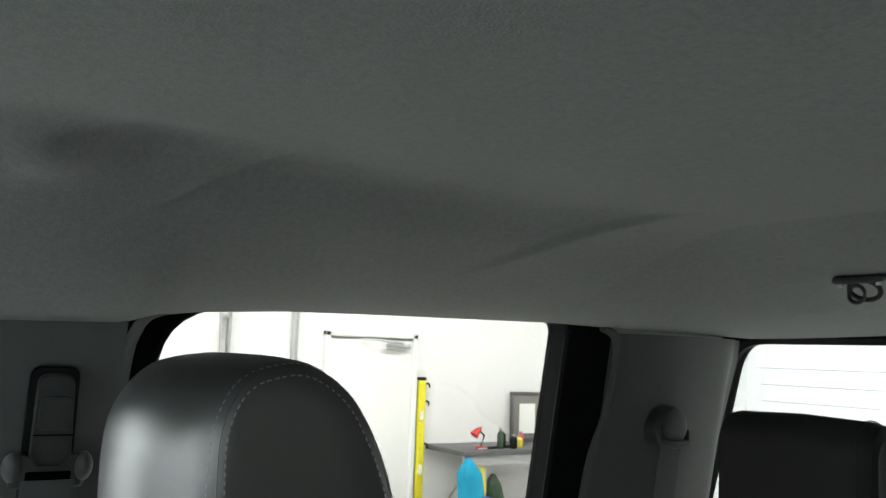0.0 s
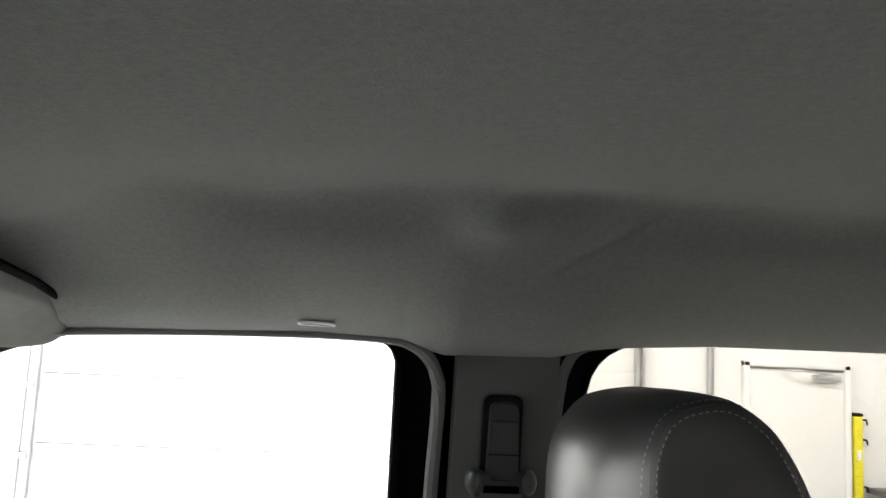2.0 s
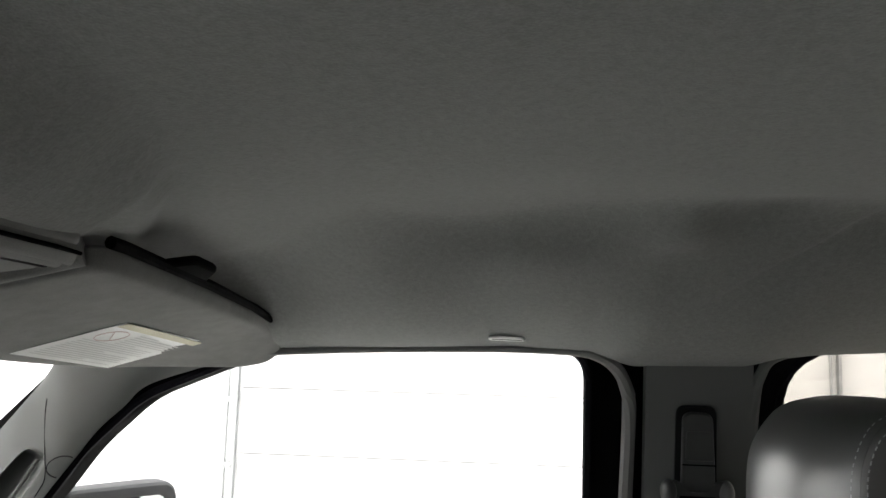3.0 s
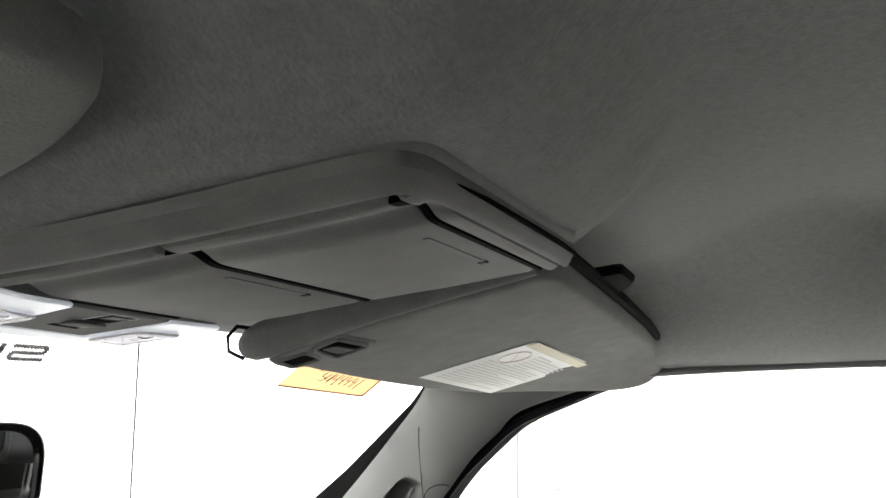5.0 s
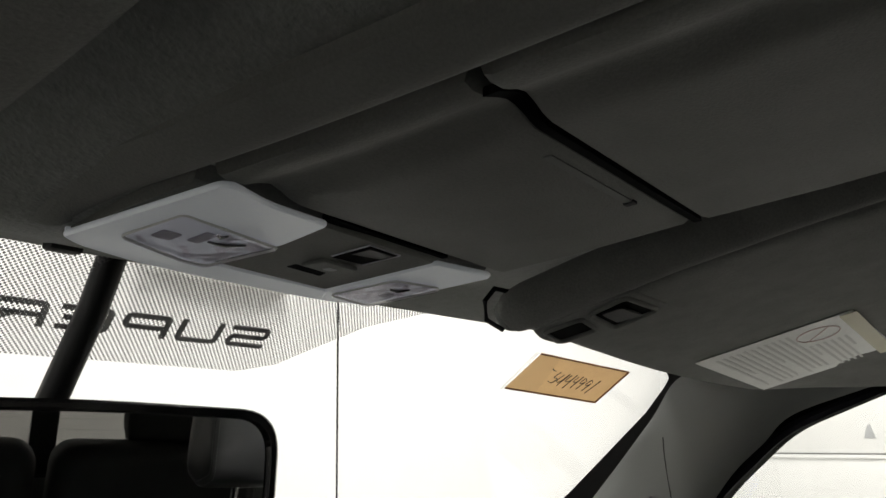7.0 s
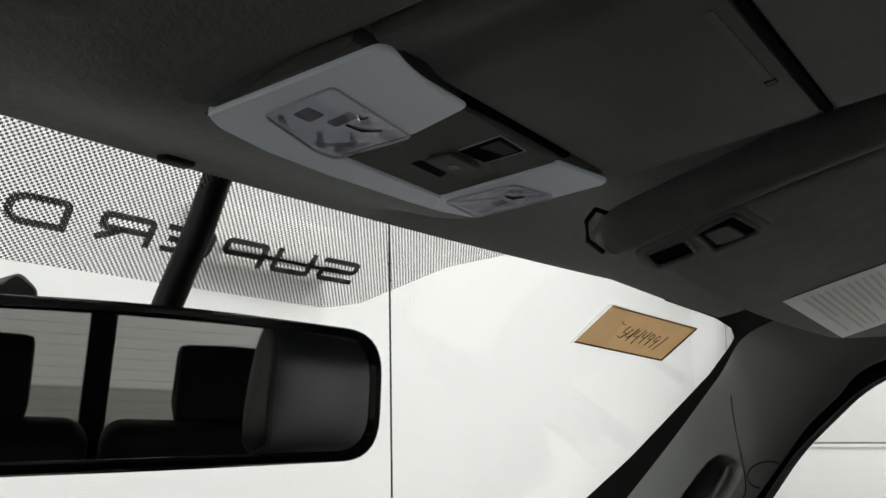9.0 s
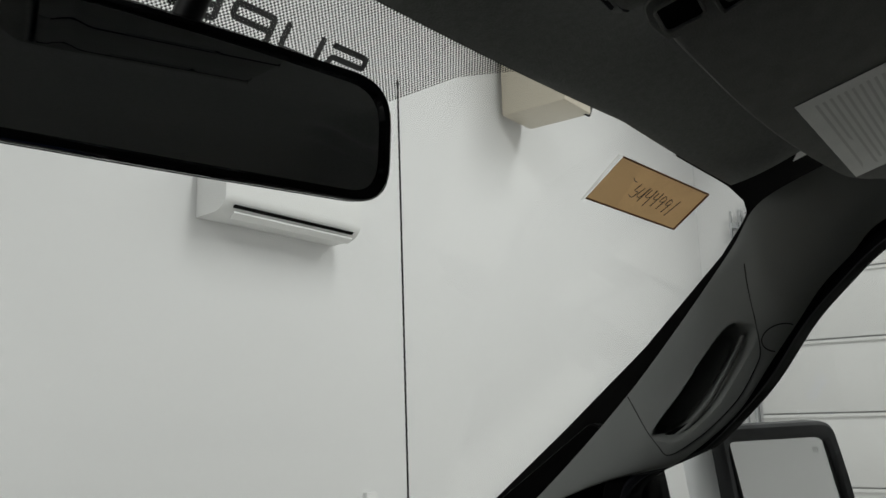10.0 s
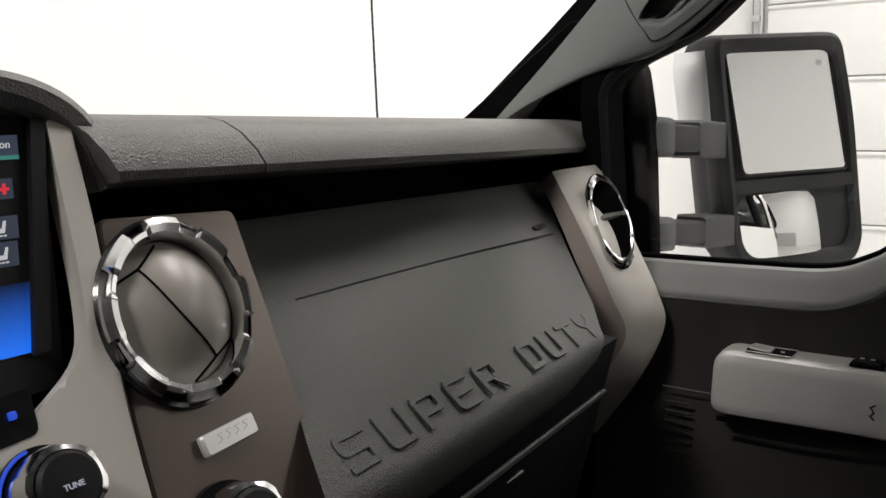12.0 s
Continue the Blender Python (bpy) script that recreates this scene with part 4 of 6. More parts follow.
part("sheet", sheet(lambda u, v: card_place(u, v, 0), 8, 8), M_KRAFT, card)
part("card_edge", sheet(lambda u, v: card_place(lerp(-0.02, 0.0, u) - 0.025 * (1 - u) * (1 - v), lerp(0.0, 1.08, v), -0.001), 2, 6), M_THINPAPER, card)
part("card_edge", sheet(lambda u, v: card_place(lerp(0.0, 0.55, u), lerp(0.0, -0.035, v) * (1 - u), -0.001), 6, 2), M_THINPAPER, card)
rng = random.Random(11)
SCRIBBLES = [[(0, 0), (0.4, 0.1), (0.8, 0.1)], [(0.5, 0.1), (0.3, 0.55), (0.9, 0.6), (0.7, 1.0), (0.0, 0.9)], [(0.2, 0.2), (0.0, 0.7), (0.6, 0.8), (0.9, 0.1), (0.7, 1.1)], [(0.2, 0.1), (0.1, 0.6), (0.8, 0.55), (0.9, 0.0), (0.75, 1.15)],
             [(0.3, 0.1), (0.2, 0.5), (0.8, 0.5), (0.9, 0.05), (0.7, 1.0)], [(0.9, 0.3), (0.4, 0.1), (0.2, 0.5), (0.7, 0.5), (0.85, 0.35), (0.6, 1.0)], [(0.9, 0.25), (0.4, 0.1), (0.2, 0.5), (0.7, 0.5), (0.85, 0.35), (0.55, 1.05)], [(0.7, 0.0), (0.3, 1.1)]]
for k, line in enumerate(SCRIBBLES):
    u = 0.225 + 0.076 * k
    pts = [card_place(u + 0.068 * a, 0.28 + 0.36 * b + 0.02 * rng.random() + 0.012 * k, 0.0012) for a, b in line]
    part("pen_stroke", tube([along(pts, t / 16) for t in range(17)], 0.0005, 5), M_INK, card)
for a0, b0, a1, b1 in ((0.0, 0.0, 1.0, 0.0), (0.0, 1.0, 1.0, 1.0), (1.0, 0.0, 1.0, 1.0)):
    part("card_border", tube([card_place(a0, b0, 0.0006), card_place(a1, b1, 0.0006)], 0.0011, 5), M_CARDEDGE, card)

# ---- inside mirror ----
mir = thing("rear_view_mirror", "black framed inside rear-view mirror on a stalk", "rear-view mirror")
MC = Vector((-0.0215, 0.7570, 1.7285))
MN = Vector((-0.220, -0.970, -0.06)).normalized()
MX = Vector((0, 0, 1)).cross(MN).normalized() * 1.0
MZ = MN.cross(MX).normalized()


def mirror_place(a, b, o):
    return MC + MX * a + MZ * (b - 0.10 * a * a) + MN * o


def mirror_outline(w, h, r):
    return round_poly([(-w, -h), (0, -h * 1.05), (w, -h * 0.96), (w, h * 0.96), (0, h * 1.05), (-w, h)], [r, 0.05, r, r, 0.05, r], 7)


part("housing", slab(mirror_outline(0.136, 0.0385, 0.026), lambda a, b, o: mirror_place(a * (1 - 0.25 * smooth01(-0.002, -0.03, o - 0.03)), b * (1 - 0.45 * smooth01(0.0, -0.03, o - 0.03)), o - 0.03), 0.030, edge=0.004), M_BLACK, mir)
part("bezel", slab(mirror_outline(0.136, 0.0385, 0.026), lambda a, b, o: mirror_place(a, b, o), 0.006, edge=0.002, hole=mirror_outline(0.1285, 0.0325, 0.022)), M_GLOSSBLACK, mir)
part("mirror_glass", slab(mirror_outline(0.130, 0.034, 0.022), lambda a, b, o: mirror_place(a, b, o + 0.001), 0.002), M_TINTMIRROR, mir, smooth=False)
part("stalk", tube([Vector((0.026, 0.773, 1.857)), Vector((0.020, 0.782, 1.82)), Vector((0.006, 0.795, 1.765))], 0.0085, 10), M_BLACK, mir)
part("ball_joint", slab(round_poly([(-0.055, 0.030), (-0.085, 0.032), (-0.088, 0.046), (-0.078, 0.052), (-0.070, 0.046), (-0.062, 0.053), (-0.052, 0.044)], 0.004, 3), lambda a, b, o: mirror_place(a, b, o - 0.05), 0.03, edge=0.002), M_TRIM, mir)


part("mount_block", box((0.019, 0.010, 0.013), screen_glass(-0.017, -0.074, 0.008), 0.002), M_BLACK, mir)


# ---- dashboard ----
dash = thing("dashboard", "grained dark grey dashboard with padded top and glovebox panel", "dashboard")


def pad_lip(x):
    return 0.905 + 0.076 * (x - 0.265), 1.4165 - 0.034 * (x - 0.265)


def pad_ring(x):
    y, z = pad_lip(x)
    return [Vector((x + 0.45 * max(-0.01, 0.034 - dz) - 0.014, y + dy, z + dz)) for dy, dz in ((0.10, -0.012), (0.03, -0.004), (0.004, 0.0), (0.0, 0.006), (0.003, 0.016), (0.012, 0.028), (0.026, 0.036), (0.05, 0.040), (0.15, 0.040), (0.30, 0.034), (0.45, 0.018), (0.45, -0.03))]


def pad_piece(x0, x1, n, end=False):
    xs = [lerp(x0, x1, k / n) for k in range(n + 1)]
    rings = [pad_ring(x) for x in xs]
    if end:
        for k, f in ((1, 0.20), (2, 0.55), (3, 1.0)):
            y, z = pad_lip(x1)
            base = pad_ring(x1 + 0.008 * k)
            c = Vector((x1 + 0.008 * k, y + 0.2, z + 0.012))
            rings.append([p.lerp(Vector((p.x, p.y + 0.02, c.z)), f * 0.45) for p in base])
    return loft(rings)


part("dash_pad", pad_piece(0.150, 0.2675, 6), M_DASH, dash)
part("dash_pad", pad_piece(0.2695, 0.892, 24, True), M_DASH, dash)
part("dash_pad", loft([pad_ring(x) for x in (-0.88, -0.6, -0.4, -0.150)]), M_DASH, dash)
part("defroster_grille", slab(round_poly([(0.22, 1.20), (0.70, 1.17), (0.72, 1.215), (0.24, 1.245)], 0.01, 3), lambda a, b, o: Vector((a, b, 1.4455 + o - 0.034 * (a - 0.265))), 0.006, edge=0.002), M_BLACK, dash)

# hood over the screen
def hood_ring(y, dz, grow):
    pts = []
    for k in range(25):
        q = math.pi * k / 24
        cx, cz = math.cos(q), math.sin(q)
        e = 0.32
        x = 0.010 + (0.112 + 0.040 * (1 - cz ** 0.8) + grow) * (abs(cx) ** e) * (1 if cx > 0 else -1)
        z = 1.415 + dz + (0.070 + grow * 0.5) * (cz ** e)
        pts.append(Vector((x, y, z)))
    return pts


rings = []
for y, dz, g in ((0.985, -0.002, -0.026), (0.925, -0.003, -0.022), (0.916, -0.001, -0.014), (0.916, 0.001, -0.006), (0.924, 0.002, 0.0), (0.95, 0.003, 0.002), (1.02, 0.0, 0.0), (1.12, -0.012, -0.006), (1.25, -0.045, -0.02)):
    rings.append(hood_ring(y, dz, g))
part("screen_hood", loft(rings, closed=False, caps=False), M_DASH, dash)
# added near-black sheet: supplies the shade under the pad, closes the view behind
part("dash_shade_backing", sheet(lambda u, v: Vector((lerp(-0.88, 0.88, u), 1.04, lerp(0.60, 1.43, v))), 4, 2, (0, 0.02, 0)), M_NEARBLACK, dash, smooth=False)


def glove_at(x, z, off=0.0):
    p = Vector((x, 0.918 + 1.28 * (z - 1.317) + 0.09 * (x - 0.5), z))
    return p + Vector((0, -0.61, 0.79)) * off


def glove(u, v):
    k = min(v, 0.86) / 0.86
    z = lerp(1.375 - 0.013 * u, 1.236, k)
    x = lerp(float(np.interp(k, [0, 0.25, 0.633, 0.845, 1.0], [0.291, 0.269, 0.2313, 0.208, 0.193])), float(np.interp(k, [0, 0.47, 0.865, 1.0], [0.796, 0.709, 0.643, 0.612])), u)
    p = glove_at(x, z, 0.004 * math.sin(math.pi * u) * math.sin(math.pi * k))
    if v > 0.86:
        t = (v - 0.86) / 0.14
        p.x -= 0.03 * t * t * u + 0.075 * t * t * smooth01(0.80, 1.0, u) ** 2
        q = t * math.pi * 0.62
        p = p + Vector((0, -0.018 * math.sin(q) + 0.030 * (1 - math.cos(q)) * 0.5, -0.026 * (1 - math.cos(q)) * 1.0 - 0.012 * math.sin(q)))
    return p


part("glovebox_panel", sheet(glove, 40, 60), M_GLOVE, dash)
part("panel_seam", tube([glove_at(lerp(0.287, 0.699, k / 12), lerp(1.322, 1.312, k / 12), 0.0045 * math.sin(math.pi * (0.06 + 0.76 * k / 12))) for k in range(13)], 0.0009, 5), M_BLACK, dash)
for k in range(4):
    part("small_print", slab([(0.672 + 0.007 * k, 1.3185), (0.677 + 0.007 * k, 1.3185), (0.677 + 0.007 * k, 1.3225), (0.672 + 0.007 * k, 1.3225)], lambda a, b, o: glove_at(a, b, o + 0.003), 0.001), M_BLACK, dash, smooth=False)


def emboss(a, b, o):
    x = 0.224 + a
    z = 1.2385 - 0.004 * a / 0.38 + b * 0.61
    return glove_at(x, z, 0.0035 * math.sin(math.pi * min(1, max(0, (x - 0.21) / 0.40))) + o - 0.0004)


for word, x0, wide in (("SUPER", 0.000, 0.196), ("DUTY", 0.238, 0.148)):
    part("embossed_lettering", square_letters(word, wide, 0.0285, 0.0048, lambda a, b, o, x0=x0: emboss(x0 + a, b, o), 0.0012, edge=0.0003), M_GLOVE, dash, "raised lettering moulded into the panel")
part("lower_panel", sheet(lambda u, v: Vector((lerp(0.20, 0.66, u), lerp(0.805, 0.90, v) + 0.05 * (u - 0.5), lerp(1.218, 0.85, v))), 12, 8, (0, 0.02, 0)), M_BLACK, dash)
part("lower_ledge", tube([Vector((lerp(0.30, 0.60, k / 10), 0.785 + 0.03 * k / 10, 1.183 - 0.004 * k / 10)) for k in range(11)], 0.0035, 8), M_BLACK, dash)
part("lower_latch", slab(round_poly([(0.40, 1.140), (0.47, 1.142), (0.47, 1.143), (0.40, 1.141)], 0.0005, 2), lambda a, b, o: Vector((a, 0.83 - o, b)), 0.004), M_SILVER, dash)

# silver end trim with its round vent
TR = [(0.8284, 0.935, 1.3813), (0.8015, 0.8935, 1.3307), (0.7949, 0.865, 1.2843), (0.7969, 0.842, 1.237), (0.7916, 0.832, 1.1997), (0.7720, 0.8519, 1.1402), (0.7750, 0.9074, 1.0601)]
TL = [(0.753, 0.960, 1.3779), (0.7305, 0.922, 1.3368), (0.7267, 0.895, 1.2932), (0.7302, 0.872, 1.243), (0.7429, 0.86, 1.1937), (0.7201, 0.890, 1.1388), (0.712, 0.965, 1.060)]
TS = [(0.7664, 0.985, 1.3626), (0.7307, 0.945, 1.3354), (0.7184, 0.915, 1.2913), (0.7171, 0.89, 1.237), (0.729, 0.885, 1.1847), (0.7073, 0.913, 1.1451), (0.700, 0.985, 1.060)]


def end_trim(u, v):
    p = along(TL, u).lerp(along(TR, u), v)
    p = p + Vector((-0.55, -0.65, 0.45)) * 0.003 * (1 - abs(2 * v - 1) ** 4)
    if v > 0.99:
        p = p + Vector((0.01, 0.03, -0.01))
    return p


part("end_trim", sheet(end_trim, 60, 20), M_SILVER, dash, "satin silver end trim")
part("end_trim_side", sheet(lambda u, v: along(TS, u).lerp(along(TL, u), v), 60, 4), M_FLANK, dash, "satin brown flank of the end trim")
# added near-black sheet that blocks the bright body panel past the dash
part("dash_end_blind", sheet(lambda u, v: Vector((0.862 + 0.01 * u, lerp(0.93, 1.20, v), lerp(1.39, 0.55, u))), 6, 4, (0.02, 0, 0)), M_NEARBLACK, dash)


def ring_vent(parent, c, n, e1, r1, r2, notches, dish):
    """A round air outlet: notched chrome ring, dark seat, domed shutter with its parting lines."""
    n = n.normalized()
    e1 = (e1 - n * e1.dot(n)).normalized()
    e2 = n.cross(e1)

    def at(q, r, h):
        return c + e1 * (math.cos(q) * r1 * r) + e2 * (math.sin(q) * r2 * r) + n * h
    vent = part("air_vent", loft([[at(2 * math.pi * k / 64, r, h) for k in range(64)] for r, h in ((1.10, -0.004), (1.12, 0.002), (1.08, 0.004), (1.02, -0.002), (0.9, -0.02))], caps=False), M_GLOSSBLACK, parent)
    prof = []
    for r, h in ((1.0, 0.000), (1.0, 0.006), (0.96, 0.009), (0.90, 0.008), (0.865, 0.003), (0.86, -0.006)):
        ringp = []
        for k in range(128):
            q = 2 * math.pi * k / 128
            cut = 1.0 if (k * notches / 128) % 1.0 < 0.62 else 0.0
            ro = r + (0.085 * cut if r >= 0.99 else (0.03 * cut if r > 0.9 else 0))
            ringp.append(at(q, ro, h + 0.002 * cut))
        prof.append(ringp)
    part("chrome_ring", loft(prof, caps=False), M_CHROME, vent, "notched chrome ring")
    part("shutter", loft([[at(2 * math.pi * k / 48, r, -0.002 + dish * (1 - r * r / 0.72)) for k in range(48)] for r in (0.88, 0.7, 0.55, 0.4, 0.2, 0.02)]), M_SHUTTER if dish > 0 else M_NEARBLACK, vent)
    return vent, at


bez_n = Vector((0, -1, 0.5)).normalized()


def bez_at(x, z, off=0.0):
    return Vector((x, 0.89 + 0.5 * (z - 1.387), z)) + bez_n * off


stack = thing("centre_stack", "brown and silver centre stack with touchscreen, air vent and knobs", "centre stack")
part("vent_panel", slab(round_poly([(0.134, 1.401), (0.227, 1.396), (0.225, 1.33), (0.216, 1.16), (0.100, 1.16), (0.112, 1.30)], 0.004, 3), lambda a, b, o: bez_at(a, b, o - 0.010), 0.010, edge=0.002), M_BRONZE, stack, "satin brown panel")
vent, vat = ring_vent(stack, bez_at(0.1590, 1.3450, 0.002), bez_n, Vector((0.30, 0.42, 0.86)), 0.0515, 0.0448, 8, 0.018)
def vent_joint(a, b, bow):
    """A parting line over the dome; angles in degrees from the top, towards the driver."""
    pa, pb = [(math.cos(radians(q)) * r, math.sin(radians(q)) * r) for q, r in (a, b)]
    pts = []
    for k in range(15):
        t = k / 14
        x, y = lerp(pa[0], pb[0], t), lerp(pa[1], pb[1], t)
        x, y = x + bow * math.sin(math.pi * t) * (pb[1] - pa[1]), y - bow * math.sin(math.pi * t) * (pb[0] - pa[0])
        r, ang = math.hypot(x, y), math.atan2(y, x)
        pts.append(vat(ang, r, -0.0018 + 0.018 * (1 - r * r / 0.72)))
    part("shutter_joint", tube(pts, 0.0008, 5), M_NEARBLACK, vent)


for a, b, bow in (((54, 0.68), (-137, 0.72), 0.09), ((54, 0.68), (18, 0.80), 0.0), ((54, 0.68), (75, 0.85), 0.0), ((-137, 0.72), (-109, 0.85), 0.0), ((-137, 0.72), (-165, 0.84), 0.0)):
    vent_joint(a, b, bow)
vent2, vat2 = ring_vent(dash, Vector((0.772, 0.899, 1.317)) + Vector((-0.58, -0.65, 0.45)) * 0.010, Vector((-0.58, -0.65, 0.45)), Vector((0.030, 0.056, 0.096)), 0.053, 0.021, 6, -0.005)
part("vent_blade", tube([vat2(1.5, 0.8, -0.004), vat2(0.4, 0.12, 0.0), vat2(-1.4, 0.8, -0.004)], 0.004, 6), M_TRIM, vent2)

part("stack_trim", slab(round_poly([(0.136, 1.458), (0.122, 1.458), (0.110, 1.37), (0.102, 1.338), (0.076, 1.322), (0.054, 1.309), (-0.02, 1.300), (-0.02, 1.16), (0.098, 1.16), (0.110, 1.30), (0.127, 1.38)], [0.003, 0.003, 0.03, 0.015, 0.02, 0.02, 0.001, 0.001, 0.001, 0.05, 0.05], 4), lambda a, b, o: bez_at(a, b, o - 0.010), 0.014, edge=0.003), M_SILVER, stack, "satin silver trim")


def knob(x, z, r, lit):
    k = part("knob", loft([[bez_at(x, z, h) + (Vector((1, 0, 0)) * math.cos(q) + Vector((0, 0.447, 0.894)) * math.sin(q)) * r * f for q in [2 * math.pi * j / 40 for j in range(40)]] for f, h in ((1.25, 0.002), (1.22, 0.006), (1.05, 0.006), (1.0, 0.010), (0.98, 0.022), (0.92, 0.026))], caps=False), M_GLOSSBLACK, stack)
    part("chrome_collar", loft([[bez_at(x, z, h) + (Vector((1, 0, 0)) * math.cos(q) + Vector((0, 0.447, 0.894)) * math.sin(q)) * r * (f + (0.05 if (j // 4) % 2 and f > 0.95 else 0)) for j, q in enumerate([2 * math.pi * j / 48 for j in range(48)])] for f, h in ((1.0, 0.012), (1.02, 0.022), (0.96, 0.028), (0.84, 0.029), (0.80, 0.026))], caps=False), M_CHROME, k)
    part("cap", loft([[bez_at(x, z, h) + (Vector((1, 0, 0)) * math.cos(q) + Vector((0, 0.447, 0.894)) * math.sin(q)) * r * f for q in [2 * math.pi * j / 32 for j in range(32)]] for f, h in ((0.82, 0.024), (0.80, 0.030), (0.70, 0.032), (0.05, 0.0325))]), M_BLACK, k)
    if lit:
        part("light_ring", tube([bez_at(x, z, 0.0065) + (Vector((1, 0, 0)) * math.cos(q) + Vector((0, 0.447, 0.894)) * math.sin(q)) * r * 1.16 for q in [math.pi * (0.55 + 0.9 * j / 20) for j in range(21)]], 0.0010, 5), M_BLUE, k)
        part("cap_lettering", letters("TUNE", 0.0038, lambda a, b, o: bez_at(x + a, z, 0.033 + o) + Vector((0, 0.447, 0.894)) * (b - 0.003), 0.0004, align="CENTER", bold=0.0001), M_LIT, k)
    return k


M_BLUE = emitter("blue_light", (0.03, 0.12, 1.0), 0.5)
M_LIT = emitter("lit_white", (0.75, 0.82, 1.0), 0.30)
knob(0.0555, 1.2805, 0.0190, True)
knob(0.1430, 1.2330, 0.021, False)
part("indicator", tube([bez_at(0.050, 1.3165, 0.006), bez_at(0.053, 1.3165, 0.006)], 0.0022, 8), M_BLUE, stack)
part("button_recess", slab(round_poly([(0.036, 1.324), (0.064, 1.327), (0.062, 1.306), (0.036, 1.304)], 0.004, 3), lambda a, b, o: bez_at(a, b, 0.0035 + o), 0.001), M_GLOSSBLACK, stack)
BX, BZ = -0.0065, -0.0040
but = part("badge_button", slab(round_poly([(0.149 + BX, 1.2835 + BZ), (0.188 + BX, 1.2865 + BZ), (0.1885 + BX, 1.2755 + BZ), (0.150 + BX, 1.2725 + BZ)], 0.002, 3), lambda a, b, o: bez_at(a, b, o - 0.001 + 0.002 * math.cos((a - 0.1625) * 60)), 0.006, edge=0.0015), M_SILVERBUTTON, stack, "pale silver push button")
for k in range(4):
    x, z = 0.1585 + 0.0062 * k + BX, 1.2772 + 0.0006 * k + BZ
    part("button_mark", tube([bez_at(x + 0.0042, z + 0.0046, 0.0072), bez_at(x + 0.0006, z + 0.0042, 0.0072), bez_at(x + 0.0030, z + 0.0016, 0.0072), bez_at(x - 0.0004, z, 0.0072)], 0.00022, 4), M_PRINT, but)


# touchscreen
def ui(a, b, o):
    return Vector((a - 0.006 + 0.19 * (b - 1.45), 0.919 + 0.35 * (b - 1.451), b)) + Vector((0, -0.944, 0.33)) * o


scr = part("touchscreen", slab(round_poly(rect(-0.095, 1.318, 0.126, 1.462), 0.006, 4), lambda a, b, o: ui(a, b, o - 0.016), 0.012, edge=0.002), M_BLACK, stack, "lit touchscreen in a black surround")
M_UIBASE = emitter("screen_dark", (0.004, 0.005, 0.006), 1.0)
M_UIBAR = emitter("screen_bar", (0.030, 0.040, 0.065), 1.0)
M_UIBUTTON = emitter("screen_button", (0.028, 0.036, 0.055), 1.0)
M_UITEAL = emitter("screen_teal", (0.03, 0.16, 0.14), 1.0)
M_UITEXT = emitter("screen_text", (0.42, 0.44, 0.46), 1.0)
M_UIRED = emitter("screen_red", (0.55, 0.03, 0.05), 1.0)
M_UIBLUE = emitter("screen_minus", (0.05, 0.16, 0.65), 1.0)


def blue_fade():
    m = emitter("screen_blue", (0.01, 0.09, 0.5), 1.0)
    n, l = m.node_tree.nodes, m.node_tree.links
    tc = n.new("ShaderNodeTexCoord")
    sp = n.new("ShaderNodeSeparateXYZ")
    l.new(tc.outputs["Object"], sp.inputs[0])
    mr = n.new("ShaderNodeMapRange")
    mr.inputs["From Min"].default_value, mr.inputs["From Max"].default_value = 1.374, 1.340
    l.new(sp.outputs["Z"], mr.inputs["Value"])
    mx = n.new("ShaderNodeMix")
    mx.data_type = "RGBA"
    mx.inputs["A"].default_value, mx.inputs["B"].default_value = (0.003, 0.004, 0.006, 1), (0.008, 0.14, 0.80, 1)
    l.new(mr.outputs[0], mx.inputs["Factor"])
    l.new(mx.outputs["Result"], n["Principled BSDF"].inputs["Emission Color"])
    return m


M_UIBLUEFADE = blue_fade()


def ui_box(x0, z0, x1, z1, mat, level=1, name="screen_button"):
    return part(name, slab(rect(x0, z0, x1, z1), lambda a, b, o: ui(a, b, o - 0.0045 + 0.0003 * level), 0.0003), mat, scr, smooth=False)


def ui_text(text, x, z, size, align="CENTER", mat=None, bold=0.00012):
    return part("screen_text", letters(text, size, lambda a, b, o: ui(x + a, z + b, o - 0.0032), 0.0002, align=align, bold=bold), mat or M_UITEXT, scr, smooth=False)


ui_box(-0.078, 1.339, 0.111, 1.4505, M_UIBASE, 0, "screen_ground")
part("screen_glow", slab(rect(-0.078, 1.339, 0.111, 1.374), lambda a, b, o: ui(a, b, o - 0.0040), 0.0002), M_UIBLUEFADE, scr, smooth=False)
ui_box(-0.078, 1.4395, 0.111, 1.4505, M_UIBAR, 1, "screen_bar")
ui_box(0.036, 1.4375, 0.111, 1.4397, M_UITEAL, 2, "screen_line")
ui_box(-0.078, 1.4365, 0.040, 1.4385, M_UIBUTTON, 2, "screen_line")
ui_text("9:45", 0.0130, 1.4415, 0.0082, "RIGHT")
ui_text("64°", 0.0190, 1.4420, 0.0082, "LEFT")
ui_text("Information", 0.1065, 1.4435, 0.0058, "RIGHT", bold=0.00004)
ui_box(0.0440, 1.4405, 0.0490, 1.4485, M_UIBASE, 2)
ui_text("N", 0.0466, 1.4425, 0.0052)
ui_box(0.0045, 1.4222, 0.0235, 1.4338, M_UIBUTTON)
part("power_mark", tube([ui(0.0125 + 0.0026 * math.cos(q), 1.4278 + 0.0026 * math.sin(q), -0.003) for q in [math.pi * (0.65 + 1.7 * k / 20) for k in range(21)]], 0.0004, 4), M_UITEXT, scr)
